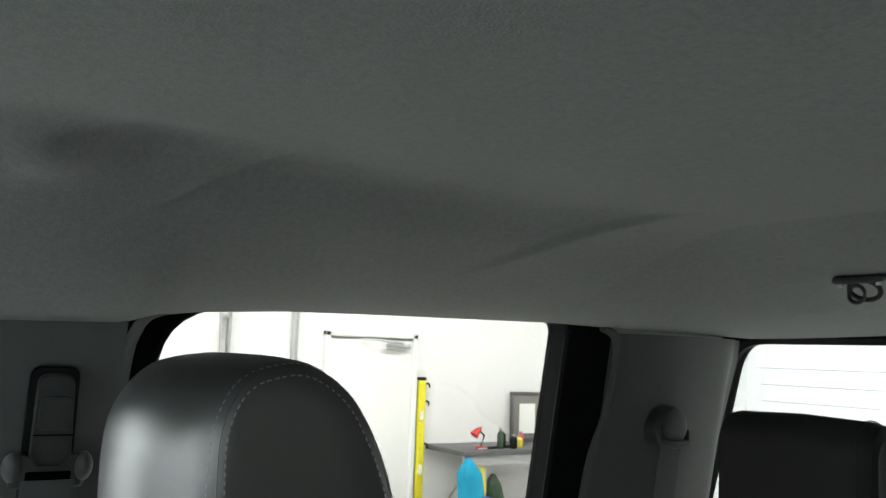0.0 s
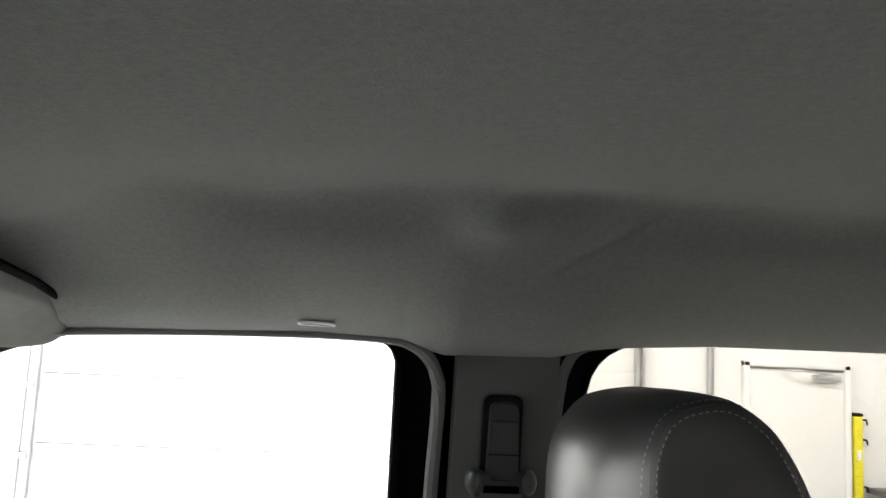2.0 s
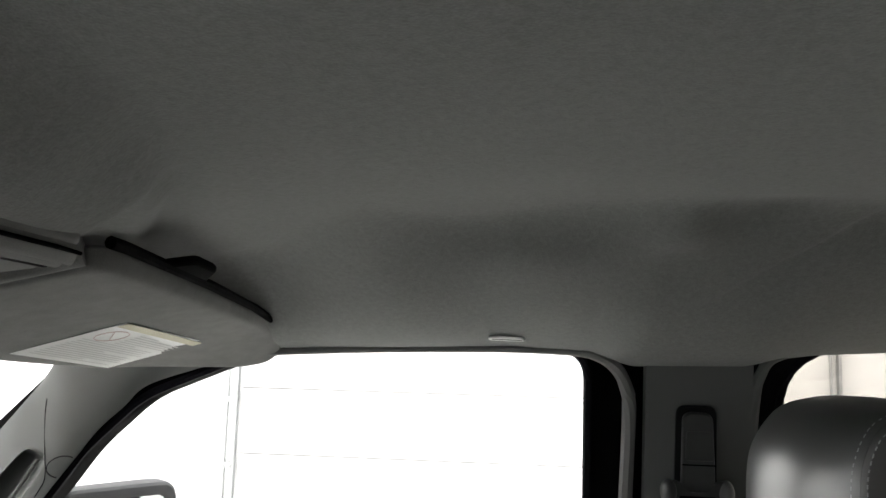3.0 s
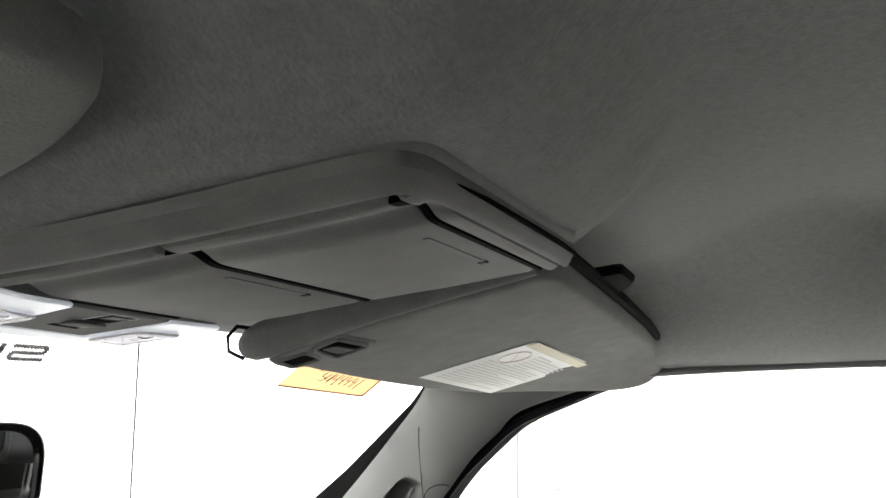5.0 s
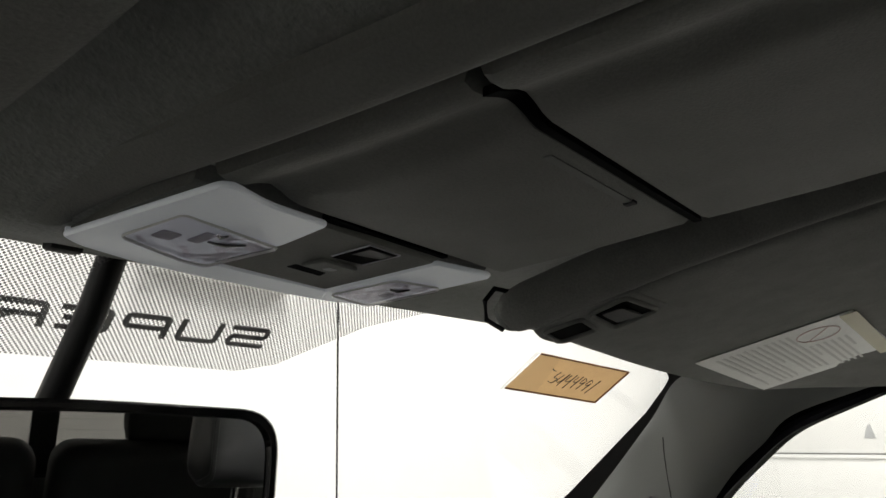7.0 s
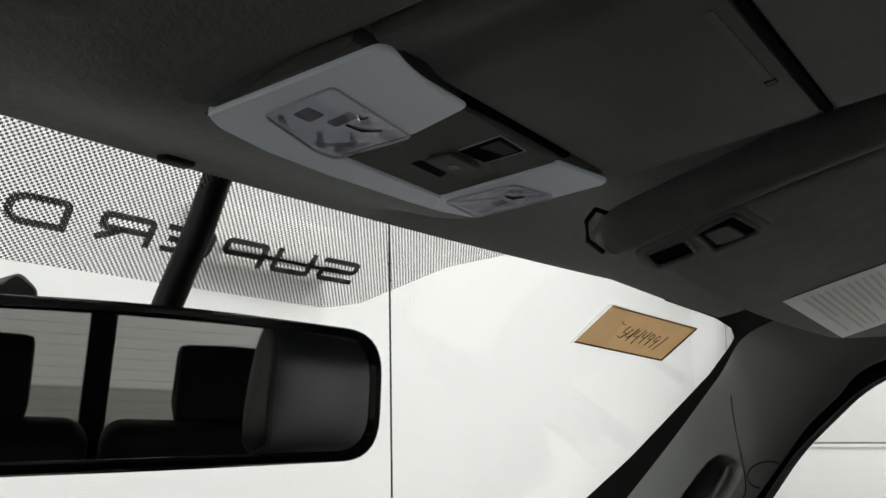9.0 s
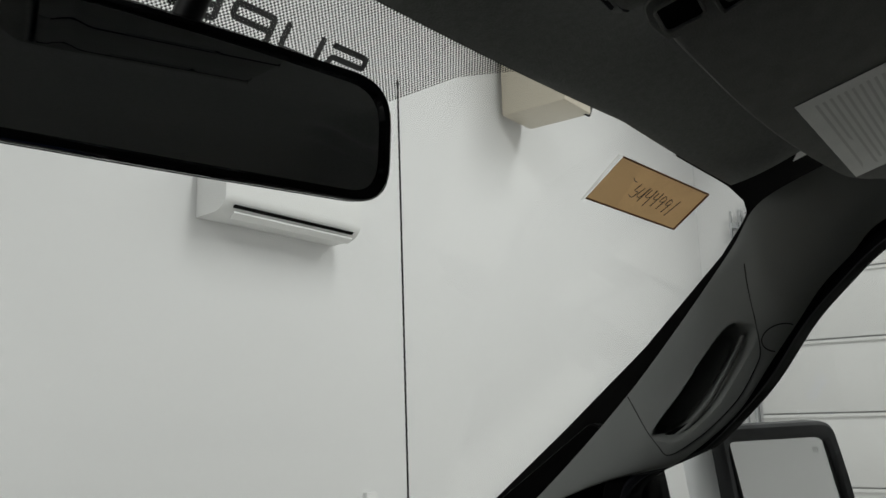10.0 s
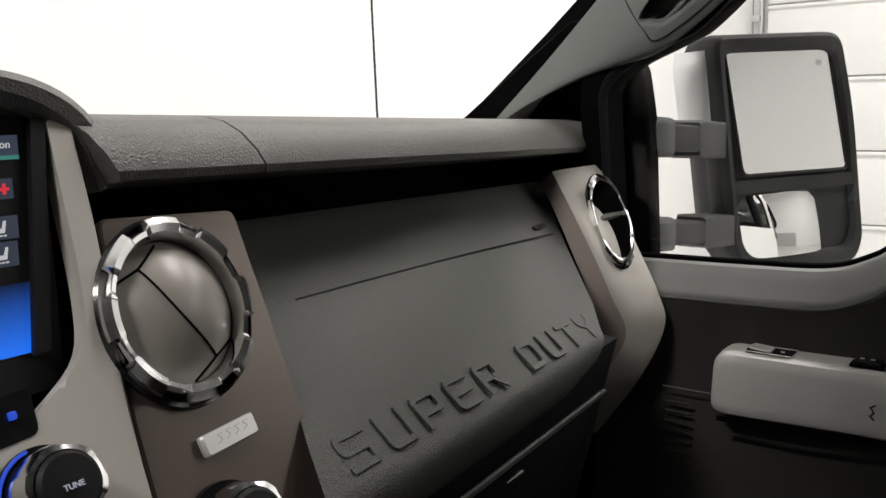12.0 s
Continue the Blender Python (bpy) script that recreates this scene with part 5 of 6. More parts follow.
part("power_mark", tube([ui(0.0125, 1.4282, -0.003), ui(0.0125, 1.4312, -0.003)], 0.0004, 4), M_UITEXT, scr)
ui_box(0.0205, 1.4255, 0.0210, 1.4305, M_UITEXT, 3, "screen_mark")
ui_text("OFF", 0.0148, 1.4125, 0.0072)
ui_box(0.0650, 1.4172, 0.0765, 1.4278, M_UIBUTTON)
ui_box(0.0955, 1.4172, 0.1062, 1.4278, M_UIBUTTON)
ui_box(0.0680, 1.4218, 0.0735, 1.4232, M_UIBLUE, 3, "screen_mark")
ui_box(0.0982, 1.4214, 0.1040, 1.4230, M_UIRED, 3, "screen_mark")
ui_box(0.1002, 1.4194, 0.1020, 1.4250, M_UIRED, 4, "screen_mark")
ui_text("OFF", 0.0858, 1.4198, 0.0074)
ui_box(0.0660, 1.3830, 0.0860, 1.4086, M_UIBUTTON)
ui_box(0.0872, 1.3968, 0.1072, 1.4086, M_UIBUTTON)
ui_box(0.0872, 1.3830, 0.1060, 1.3955, M_UIBUTTON)
ui_text("DUAL", 0.0762, 1.3942, 0.0054)
ui_box(0.0742, 1.3862, 0.0790, 1.3872, M_UITEXT, 3, "screen_mark")
for bz in (1.4000, 1.3866):
    part("seat_mark", slab([(0.0950, bz), (0.0995, bz), (0.1005, bz + 0.006), (0.0990, bz + 0.006), (0.0980, bz + 0.0022), (0.0950, bz + 0.0022)], lambda a, b, o: ui(a, b, o - 0.0033), 0.0003), M_UITEXT, scr, smooth=False)
    for k in range(3):
        ui_box(0.0945 + 0.0022 * k, bz - 0.0018, 0.0960 + 0.0022 * k, bz - 0.0010, M_UITEXT, 3, "screen_mark")
ui_box(0.0192, 1.3928, 0.0602, 1.4096, M_UIBASE, 2)
part("button_outline", tube([ui(*p, -0.003) for p in round_poly(rect(0.0190, 1.3785, 0.0600, 1.4098), 0.001, 2)], 0.00025, 4, closed=True), M_UIBUTTON, scr)
ui_box(0.0196, 1.3790, 0.0388, 1.3922, M_UIBUTTON)
ui_box(0.0398, 1.3790, 0.0596, 1.3922, M_UIBUTTON)
ui_box(0.0262, 1.3852, 0.0322, 1.3866, M_UITEXT, 3, "screen_mark")
ui_box(0.0470, 1.3850, 0.0530, 1.3866, M_UITEXT, 3, "screen_mark")
ui_box(0.0492, 1.3828, 0.0508, 1.3888, M_UITEXT, 4, "screen_mark")
for k in range(4):
    q0 = math.pi / 2 * k + 0.4
    part("fan_mark", tube([ui(0.0398 + 0.0019 * math.cos(q0) + 0.0016 * math.cos(q), 1.4010 + 0.0019 * math.sin(q0) + 0.0016 * math.sin(q), -0.003) for q in [2 * math.pi * j / 12 for j in range(12)]], 0.00045, 4, closed=True), M_UITEXT, scr)
for bz, tz in ((1.3972, 1.4105), (1.3858, 1.3957)):
    ui_box(-0.0060, bz, 0.0125, tz, M_UIBUTTON)
    part("airflow_mark", tube([ui(0.0015, bz + 0.004, -0.003), ui(0.0050, bz + 0.0065, -0.003), ui(0.0085, bz + 0.0040, -0.003), ui(0.0095, bz + 0.009, -0.003)], 0.0007, 5), M_UITEXT, scr)
for x0, x1, t in ((-0.0060, 0.0175, "AUTO"), (0.0185, 0.0382, "A/C"), (0.0392, 0.0590, ""), (0.0600, 0.0818, "")):
    ui_box(x0, 1.3618, x1, 1.3745, M_UIBUTTON, 2)
    if t:
        ui_text(t, (x0 + x1) / 2 - 0.0015, 1.3655, 0.0062)
ui_text("MAX", 0.0485, 1.3690, 0.0050)
ui_text("A/C", 0.0485, 1.3645, 0.0050)
part("recirculate_mark", tube([ui(0.0700 + 0.0038 * math.cos(q), 1.3680 + 0.0018 * math.sin(q) + 0.0012 * math.cos(2 * q), -0.003) for q in [2 * math.pi * j / 16 for j in range(16)]], 0.0006, 4, closed=True), M_UITEXT, scr)
for x in (0.0360, 0.0570, 0.0790):
    ui_box(x, 1.3655, x + 0.0005, 1.3705, M_UITEXT, 3, "screen_mark")
part("screen_cheek", slab(round_poly([(0.1165, 1.458), (0.1250, 1.458), (0.1160, 1.336), (0.1075, 1.336)], 0.002, 2), lambda a, b, o: ui(a, b, o - 0.004), 0.006, edge=0.0015), M_BLACK, stack)


# ---- door panels ----
M_ARMREST = material("silver_grey_armrest", (0.72, 0.71, 0.69), 0.45, 0.05, grain=0.06, grain_size=0.0008, vary=0.04, coarse=0.1)
M_LEDGE = material("grey_door_ledge", (0.19, 0.193, 0.188), 0.5, grain=0.25, grain_size=0.0012, vary=0.06, coarse=0.1)
M_DOORDARK = material("dark_door_vinyl", (0.042, 0.041, 0.039), 0.6, grain=0.5, grain_size=0.0022, vary=0.1, cells=True, spec=0.3)
BELT = [(0.93, 1.262), (0.87, 1.264), (0.76, 1.266), (0.67, 1.270), (0.625, 1.286), (0.58, 1.312), (0.46, 1.329), (0.2, 1.333), (-0.10, 1.336)]


def belt(k):
    p = along([(a, b, 0) for a, b in BELT], k)
    return p.x, p.y


def door_panel(door, s):
    def ledge(u, v):
        y, z = belt(u)
        q = [(0.020, 0.004), (0.010, 0.006), (0.002, 0.004), (-0.004, -0.004), (-0.012, -0.018), (-0.018, -0.028), (-0.018, -0.034), (-0.008, -0.044)]
        t = v * (len(q) - 1)
        i = min(int(t), len(q) - 2)
        a, b = q[i], q[i + 1]
        o, dz = lerp(a[0], b[0], t - i), lerp(a[1], b[1], t - i)
        return Vector((s * (side(y, z).x + o), y, z + dz))
    part("glass_seal", tube([Vector((s * (side(*belt(k / 60)).x + 0.022), belt(k / 60)[0], belt(k / 60)[1] + 0.005)) for k in range(61)], 0.0055, 8), M_NEARBLACK, door)
    part("belt_ledge", sheet(ledge, 60, 21), M_LEDGE, door, "grey ledge under the window")

    def lower(u, v):
        y, z = belt(u)
        zz = lerp(z - 0.036, 0.62, v)
        return Vector((s * (0.806 + 0.012 * math.sin(math.pi * min(1, v * 3)) - 0.02 * smooth01(0.35, 0.6, v)), y, zz))
    part("door_card", sheet(lower, 40, 20, (0.02 * s, 0, 0)), M_DOORDARK, door)
    prof = round_poly([(0.772, 1.186), (0.60, 1.187), (0.10, 1.20), (0.10, 1.10), (0.60, 1.116), (0.776, 1.110)], [0.022, 0.05, 0.01, 0.01, 0.05, 0.016], 6)
    mid = Vector((0.45, 1.15))
    rings = []
    for x, inset in ((0.825, 0.0), (0.795, 0.0), (0.782, 0.0008), (0.776, 0.004), (0.7735, 0.010), (0.773, 0.016)):
        rings.append([Vector((s * x, p.x - (1 if p.x > mid.x else -1) * inset, p.y - (1 if p.y > mid.y else -1) * inset)) for p in prof])
    arm = part("armrest", loft(rings), M_ARMREST, door, "silver grey moulded armrest")
    top = 1.1872

    def deck(a, b, o):
        return Vector((s * a, b, top + o + (0.001 if b < 0.66 else 0)))
    for y0, y1 in ((0.690, 0.738), (0.600, 0.634)):
        x0 = 0.782
        part("switch_well", slab(round_poly(rect(x0, y0, x0 + 0.026, y1), 0.003, 3), lambda a, b, o: deck(a, b, o - 0.001), 0.0016), M_GLOSSBLACK, arm)
    part("well_lip", tube([deck(a, b, 0.0006) for a, b in round_poly(rect(0.781, 0.689, 0.809, 0.739), 0.003, 3)], 0.0007, 5, closed=True), M_ARMREST, arm)
    part("lock_switch", slab(round_poly(rect(0.785, 0.712, 0.805, 0.735), 0.002, 3), lambda a, b, o: deck(a, b, o + 0.0002 + 0.08 * (b - 0.712)), 0.0022, edge=0.0006), M_ARMREST, arm)
    part("window_switch", slab(round_poly(rect(0.785, 0.604, 0.805, 0.630), 0.003, 3), lambda a, b, o: deck(a, b, o + 0.0002), 0.005, edge=0.0015), M_BLACK, arm)
    for yy in (0.700, 0.612, 0.622):
        part("switch_mark", slab(rect(0.793, yy, 0.797, yy + 0.004), lambda a, b, o: deck(a, b, o + (0.0008 if yy > 0.65 else 0.0053)), 0.0004), M_PAPER, arm, smooth=False)
    part("armrest_gap", tube([Vector((s * 0.778, y, 1.107 + 0.006 * smooth01(0.72, 0.58, y))) for y in (0.765, 0.70, 0.60, 0.40, 0.12)], 0.003, 6), M_NEARBLACK, door)
    if s > 0:
        # small dark emblem on the armrest's side, reduced to short strokes
        for k, (dy, dz) in enumerate(((0.0, 0.0), (0.004, 0.004), (0.001, 0.008), (0.005, 0.012))):
            part("armrest_mark", tube([Vector((0.7725, 0.606 + dy, 1.138 + dz)), Vector((0.7725, 0.610 - dy, 1.142 + dz))], 0.0008, 4), M_INK, arm)
    for k in range(9):
        z = 1.105 - 0.012 * k
        part("speaker_rib", tube([Vector((s * 0.806, 0.838, z)), Vector((s * 0.804, 0.806, z + 0.001))], 0.0016, 5), M_DOORDARK, door)
    part("panel_joint", tube([Vector((s * 0.803, y, 1.124)) for y in (0.84, 0.80, 0.775)], 0.0010, 4), M_TRIM, door)
    # black corner panel between pillar and glass
    sail = round_poly([(0.909, 1.501), (0.899, 1.437), (0.892, 1.244), (1.14, 1.24), (1.20, 1.427), (1.003, 1.565)], 0.012, 4)
    corner = part("corner_panel", slab(sail, lambda a, b, o: Vector((s * (0.885 + o + 0.0125 * (1.48 - b)), a, b)), 0.03, edge=0.003), M_NEARBLACK, door)
    for k in range(4):
        y = 0.938 + 0.0085 * k
        part("badge_bar", slab(rect(y, 1.457, y + 0.006, 1.462), lambda a, b, o: Vector((s * (0.884 - o), a, b)), 0.0006), M_PAPER, corner, smooth=False)
    for k in range(7):
        part("tweeter_rib", tube([Vector((s * 0.885, 0.96 + 0.012 * k, 1.40)), Vector((s * 0.885, 0.98 + 0.012 * k, 1.32))], 0.0012, 4), M_NEARBLACK, corner)


door_panel(door_right, 1)
door_panel(door_left, -1)

# ---- wing mirrors ----
M_MIRRORSHELL = material("grey_mirror_shell", (0.028, 0.029, 0.031), 0.6, grain=0.25, grain_size=0.0012, vary=0.06, coarse=0.1, spec=0.25)
M_ARMGREY = material("weathered_arm_plastic", (0.048, 0.050, 0.050), 0.62, grain=0.3, grain_size=0.0012, vary=0.1, coarse=0.06)
WC = Vector((1.2908, 0.849, 1.4348))
WR = Vector((0.150, -0.114, 0.0015))
WD = Vector((0.0175, -0.020, -0.1945))
WN = Vector((-0.0222, -0.0292, 0.001)).normalized()


def wing_mirror(s):
    """The left one is the right one's mirror image."""
    def at(a, b, o=0.0):
        p = WC + WR * a + WD * b + WN * o
        return Vector((p.x * s, p.y, p.z))
    m = thing("wing_mirror", "towing wing mirror with chrome cap on grey twin arms", "wing mirror", "wing mirrors")
    rim = round_poly([(-0.60, -0.60), (0.60, -0.62), (0.67, 0.0), (0.66, 1.10), (0.56, 1.28), (-0.55, 1.28), (-0.63, 1.1)], [0.10, 0.14, 0.3, 0.2, 0.15, 0.12, 0.1], 6)
    mid = Vector((0.0, 0.34))
    rings = []
    for f, o in ((0.86, -0.004), (0.90, 0.004), (0.97, 0.006), (1.0, 0.002), (1.01, -0.008), (1.02, -0.030), (1.0, -0.070), (0.9, -0.105), (0.7, -0.125), (0.3, -0.135)):
        rings.append([at(mid.x + (p.x - mid.x) * f - (0.05 if o < -0.02 else 0.0) * (-o / 0.1), mid.y + (p.y - mid.y) * f, o) for p in rim])
    part("housing", loft(rings, caps=False), M_MIRRORSHELL, m)
    part("recess", slab(rim, lambda a, b, o: at(mid.x + (a - mid.x) * 0.88, mid.y + (b - mid.y) * 0.93, o - 0.012), 0.004), M_MIRRORSHELL, m)
    up = round_poly([(-0.50, -0.50), (0.50, -0.52), (0.52, 0.49), (-0.50, 0.50)], [0.05, 0.05, 0.05, 0.06], 5)
    g = part("mirror_glass", slab(up, lambda a, b, o: at(a, b, o - 0.001 + 0.016 * b), 0.003), M_MIRROR, m, smooth=False)
    part("glass_rim", tube([at(p[0], p[1], 0.001 + 0.016 * p[1]) for p in up], 0.003, 6, closed=True), M_BLACK, m)
    bar = [(-0.58, 0.54), (0.60, 0.52), (0.60, 0.63), (-0.58, 0.65)]
    part("divider", slab(round_poly(bar, 0.02, 3), lambda a, b, o: at(a, b, o - 0.008), 0.012, edge=0.002), M_MIRRORSHELL, m)
    for k in range(3):
        part("heater_mark", tube([at(0.36 + 0.022 * k, -0.40, -0.0040), at(0.366 + 0.022 * k, -0.375, -0.0036), at(0.36 + 0.022 * k, -0.35, -0.0032)], 0.0005, 4), M_PRINT, g)

    def bulge(u, v):
        a = lerp(-0.53, 0.24, u)
        b = lerp(lerp(0.68, 0.64, u), lerp(1.19, 1.17, u), v)
        return at(a, b, 0.007 - 0.010 * (2 * u - 1) ** 2 - 0.004 * (2 * v - 1) ** 2 + 0.010 * (v - 0.5))
    part("spotter_glass", sheet(bulge, 24, 12, tuple((-WN * 0.003))), M_MIRROR, m)

    def cap(u, v):
        # the bright shell over the upper half, behind the rim
        b = lerp(-0.60, 0.34, v)
        q = math.pi * 0.5 * u
        top = 1 - smooth01(0.30, 0.0, v) * 0.25
        return at(-0.60 - 0.13 * math.sin(q) * top, b + 0.10 * smooth01(0.25, 0.0, v), -0.02 - 0.055 * (1 - math.cos(q)) - 0.01 * u)
    part("cap", sheet(cap, 14, 14, tuple(WN * -0.004)), M_CHROMECAP, m, "bright chrome cap")

    def skirt(u, v):
        b = lerp(0.34, 1.26, v)
        q = math.pi * 0.5 * u
        return at(-0.60 - 0.07 * math.sin(q), b, -0.012 - 0.022 * (1 - math.cos(q)) - 0.004 * u)
    part("lower_shell", sheet(skirt, 12, 12, tuple(WN * -0.004)), M_ARMGREY, m)

    def arm(root, b, h):
        """Root bracket, collar and sleeve of one arm."""
        tip = WC + WR * -0.60 + WD * b + WN * -0.03
        root = Vector(root)
        d = (tip - root)
        nrm = Vector((d.y, -d.x, 0)).normalized()

        def block(t0, t1, hh, w, mat, name, ez=0.005):
            rs = []
            for t, k in ((t0, 0.86), (t0 + 0.03, 1.0), (t1 - 0.03, 1.0), (t1, 0.86)):
                c = root + d * t
                out = round_poly([(-w, -hh), (w, -hh), (w, hh), (-w, hh)], ez, 3)
                rs.append([Vector(((c.x + nrm.x * p.x * k) * s, c.y + nrm.y * p.x * k, c.z + p.y * k)) for p in out])
            part(name, loft(rs), mat, m)
        block(0.0, 0.20, h * 0.62, 0.030, M_ARMGREY, "arm_bracket")
        block(0.02, 0.24, h * 0.78, 0.028, M_ARMGREY, "arm_collar", 0.010)
        block(0.22, 0.64, h * 0.56, 0.022, M_MIRRORSHELL, "arm_tube")
        block(0.58, 1.06, h * 0.82, 0.026, M_ARMGREY, "arm_sleeve")
    arm((0.905, 0.925, 1.412), 0.215, 0.034)
    arm((0.905, 0.925, 1.285), 0.945, 0.030)
    return m


M_CHROMECAP = material("brushed_chrome_cap", (0.80, 0.81, 0.82), 0.42, 0.8, vary=0.03)
wing_mirror(1)
wing_mirror(-1)

# ---- wipers, cowl and bonnet ----
# bonnet is out of view; white panel added to bounce light into the cab
tagged(part("bonnet", sheet(lambda u, v: Vector((lerp(-0.98, 0.98, u), lerp(1.50, 2.72, v), 1.36 - 0.06 * abs(2 * u - 1) ** 3 - 0.10 * v ** 2)), 16, 12, (0, 0, -0.02)), M_DOORWHITE), "unseen white truck bonnet that bounces light up through the windshield", "bonnet", kind="structure")
tagged(part("truck_front", sheet(lambda u, v: Vector((lerp(-0.98, 0.98, u), 2.72, lerp(1.26, 0.1, v))), 4, 4, (0, -0.05, 0)), M_DOORWHITE), "white painted truck nose", "truck nose", kind="structure")
tagged(part("cowl", sheet(lambda u, v: Vector((lerp(-0.98, 0.98, u), lerp(1.30, 1.52, v), lerp(1.345, 1.352, v))), 10, 4, (0, 0, -0.02)), M_BLACK), "black plastic cowl below the windshield", "cowl", kind="structure")


def wiper(points, blade, pivot):
    w = thing("wiper", "black windshield wiper with bent arm and blade", "wiper", "wipers")
    out = Vector((0, 0.028, 0.004))
    part("arm", tube([Vector(p) + out for p in points], 0.0055, 8), M_BLACK, w)
    part("blade", tube([Vector(p) + out * 0.7 for p in blade], [0.004] + [0.008] * (len(blade) - 2) + [0.005], 6), M_BLACK, w)
    a, b = Vector(pivot[0]) + out, Vector(pivot[1]) + out
    part("pivot_cap", tube([a, a.lerp(b, 0.1), a.lerp(b, 0.45), b], [0.010, 0.015, 0.019, 0.010], 10), M_BLACK, w)


wiper([(0.39, 1.375, 1.425), (0.46, 1.352, 1.438), (0.55, 1.342, 1.442), (0.605, 1.352, 1.434), (0.64, 1.372, 1.420)],
      [(0.40, 1.392, 1.402), (0.55, 1.398, 1.402), (0.75, 1.390, 1.404), (0.95, 1.376, 1.400), (1.085, 1.366, 1.395)], [(0.605, 1.366, 1.424), (0.725, 1.386, 1.404)])
wiper([(-0.66, 1.375, 1.415), (-0.57, 1.352, 1.428), (-0.48, 1.342, 1.432), (-0.425, 1.352, 1.424)],
      [(-0.80, 1.392, 1.392), (-0.5, 1.398, 1.394), (-0.2, 1.380, 1.394), (0.0, 1.366, 1.392)], [(-0.42, 1.366, 1.414), (-0.30, 1.386, 1.394)])

# ---- seats ----
HEAD_SIDE = round_poly([(-0.205, 1.575), (-0.209, 1.640), (-0.2085, 1.690), (-0.209, 1.735), (-0.226, 1.773), (-0.275, 1.7855), (-0.315, 1.763), (-0.339, 1.728), (-0.356, 1.690), (-0.372, 1.620), (-0.366, 1.560), (-0.29, 1.548)], 0.02, 4)


def headrest_ring(x0, x1, t, prof, bulge, inset, s):
    """One section of a headrest, t from 0 at its inner side to 1 at its outer."""
    x = lerp(x0, x1, t)
    c = Vector((sum(p.x for p in prof) / len(prof), sum(p.y for p in prof) / len(prof)))
    out = []
    for p in prof:
        d = p - c
        q = p - d.normalized() * inset
        front = smooth01(-0.2, 1.0, d.normalized().x)
        out.append(Vector((x * s, q.x + 0.046 * bulge * front, q.y + 0.004 * bulge * smooth01(0.2, 1, d.normalized().y))))
    return out


def front_seat(s):
    seat = thing("front_seat", "black leather front seat with stitched headrest", "car seat", "front seats")
    rows = ((0.006, 0.07, 0), (0.0, 0.035, 0), (0.0, 0.012, 0), (0.008, 0.004, 0.0), (0.022, 0.0, 0.06), (0.06, -0.002, 0.22), (0.11, -0.002, 0.42), (0.18, -0.002, 0.66), (0.30, -0.002, 0.90), (0.5, -0.002, 1.0))
    full = list(rows) + [(1 - t, i, b) for t, i, b in reversed(rows[:-1])]
    hr = part("headrest", loft([headrest_ring(0.338, 0.605, t, HEAD_SIDE, b, i, s) for t, i, b in full]), M_LEATHER, seat)

    def dashes(t, inset, bulge, lift):
        ring = headrest_ring(0.338, 0.605, t, HEAD_SIDE, bulge, inset - lift, s)
        bm = bmesh.new()
        path = [ring[0]]
        for p in ring[1:] + ring[:1]:
            n = max(1, int((p - path[-1]).length / 0.0008))
            a = path[-1]
            path += [a.lerp(p, k / n) for k in range(1, n + 1)]
        step = 0.0062
        run, keep = 0.0, []
        for a, b in zip(path, path[1:]):
            if run % step < 0.0040:
                keep.append(a)
            else:
                if len(keep) > 1:
                    tube([keep[0], keep[len(keep) // 2], keep[-1]], 0.0006, 5, bm, up=(1, 0, 0))
                keep = []
            run += (b - a).length
        return part("stitching", bm, M_THREAD, hr, "row of pale thread stitches")
    for side_t in (0, 1):
        f = (lambda t: 1 - t) if side_t else (lambda t: t)
        dashes(f(0.0015), 0.0088, 0, 0.0)
        dashes(f(0.0235), 0.0, 0.065, -0.0001)
        ring = headrest_ring(0.338, 0.605, f(0.010), HEAD_SIDE, 0, 0.0032, s)
        part("seam", tube(ring, 0.0006, 5, closed=True, up=(1, 0, 0)), M_LEATHER, hr)
    for px in (0.405, 0.535):
        part("headrest_post", tube([Vector((px * s, -0.285, 1.56)), Vector((px * s, -0.30, 1.44))], 0.007, 10), M_CHROME, seat)

    def back(u, v):
        q = 2 * math.pi * u
        z = lerp(1.485, 0.86, v)
        w = 0.235 - 0.03 * smooth01(0.15, 0.0, v)
        cy = -0.31 + 0.20 * v
        th = 0.065 + 0.02 * v
        e = 0.55
        cx, cyq = math.cos(q), math.sin(q)
        x = 0.4715 + w * (abs(cx) ** e) * (1 if cx > 0 else -1)
        y = cy + th * (abs(cyq) ** 0.7) * (1 if cyq > 0 else -1) + 0.03 * (abs(x - 0.4715) / w) ** 3 * (1 if cyq > 0 else 0)
        return Vector((x * s, y, z - 0.03 * (abs(x - 0.4715) / w) ** 3 * (1 - v)))
    rings = [[back(k / 40, v) for k in range(40)] for v in (0.0, 0.01, 0.04, 0.1, 0.2, 0.35, 0.5, 0.7, 0.85, 1.0)]
    c0 = sum(rings[0], Vector()) / 40
    rings.insert(0, [p.lerp(c0, 0.25) + Vector((0, 0, 0.010)) for p in rings[0]])
    rings.insert(0, [p.lerp(c0, 0.8) + Vector((0, 0, 0.014)) for p in rings[1]])
    part("backrest", loft(rings), M_LEATHER, seat)
    part("cushion", box((0.50, 0.52, 0.16), (0.4715 * s, 0.10, 0.88), 0.05, seg=4), M_LEATHER, seat)
    part("seat_base", box((0.44, 0.46, 0.26), (0.4715 * s, 0.08, 0.68), 0.02), M_BLACK, seat)
    return seat


front_seat(1)
front_seat(-1)


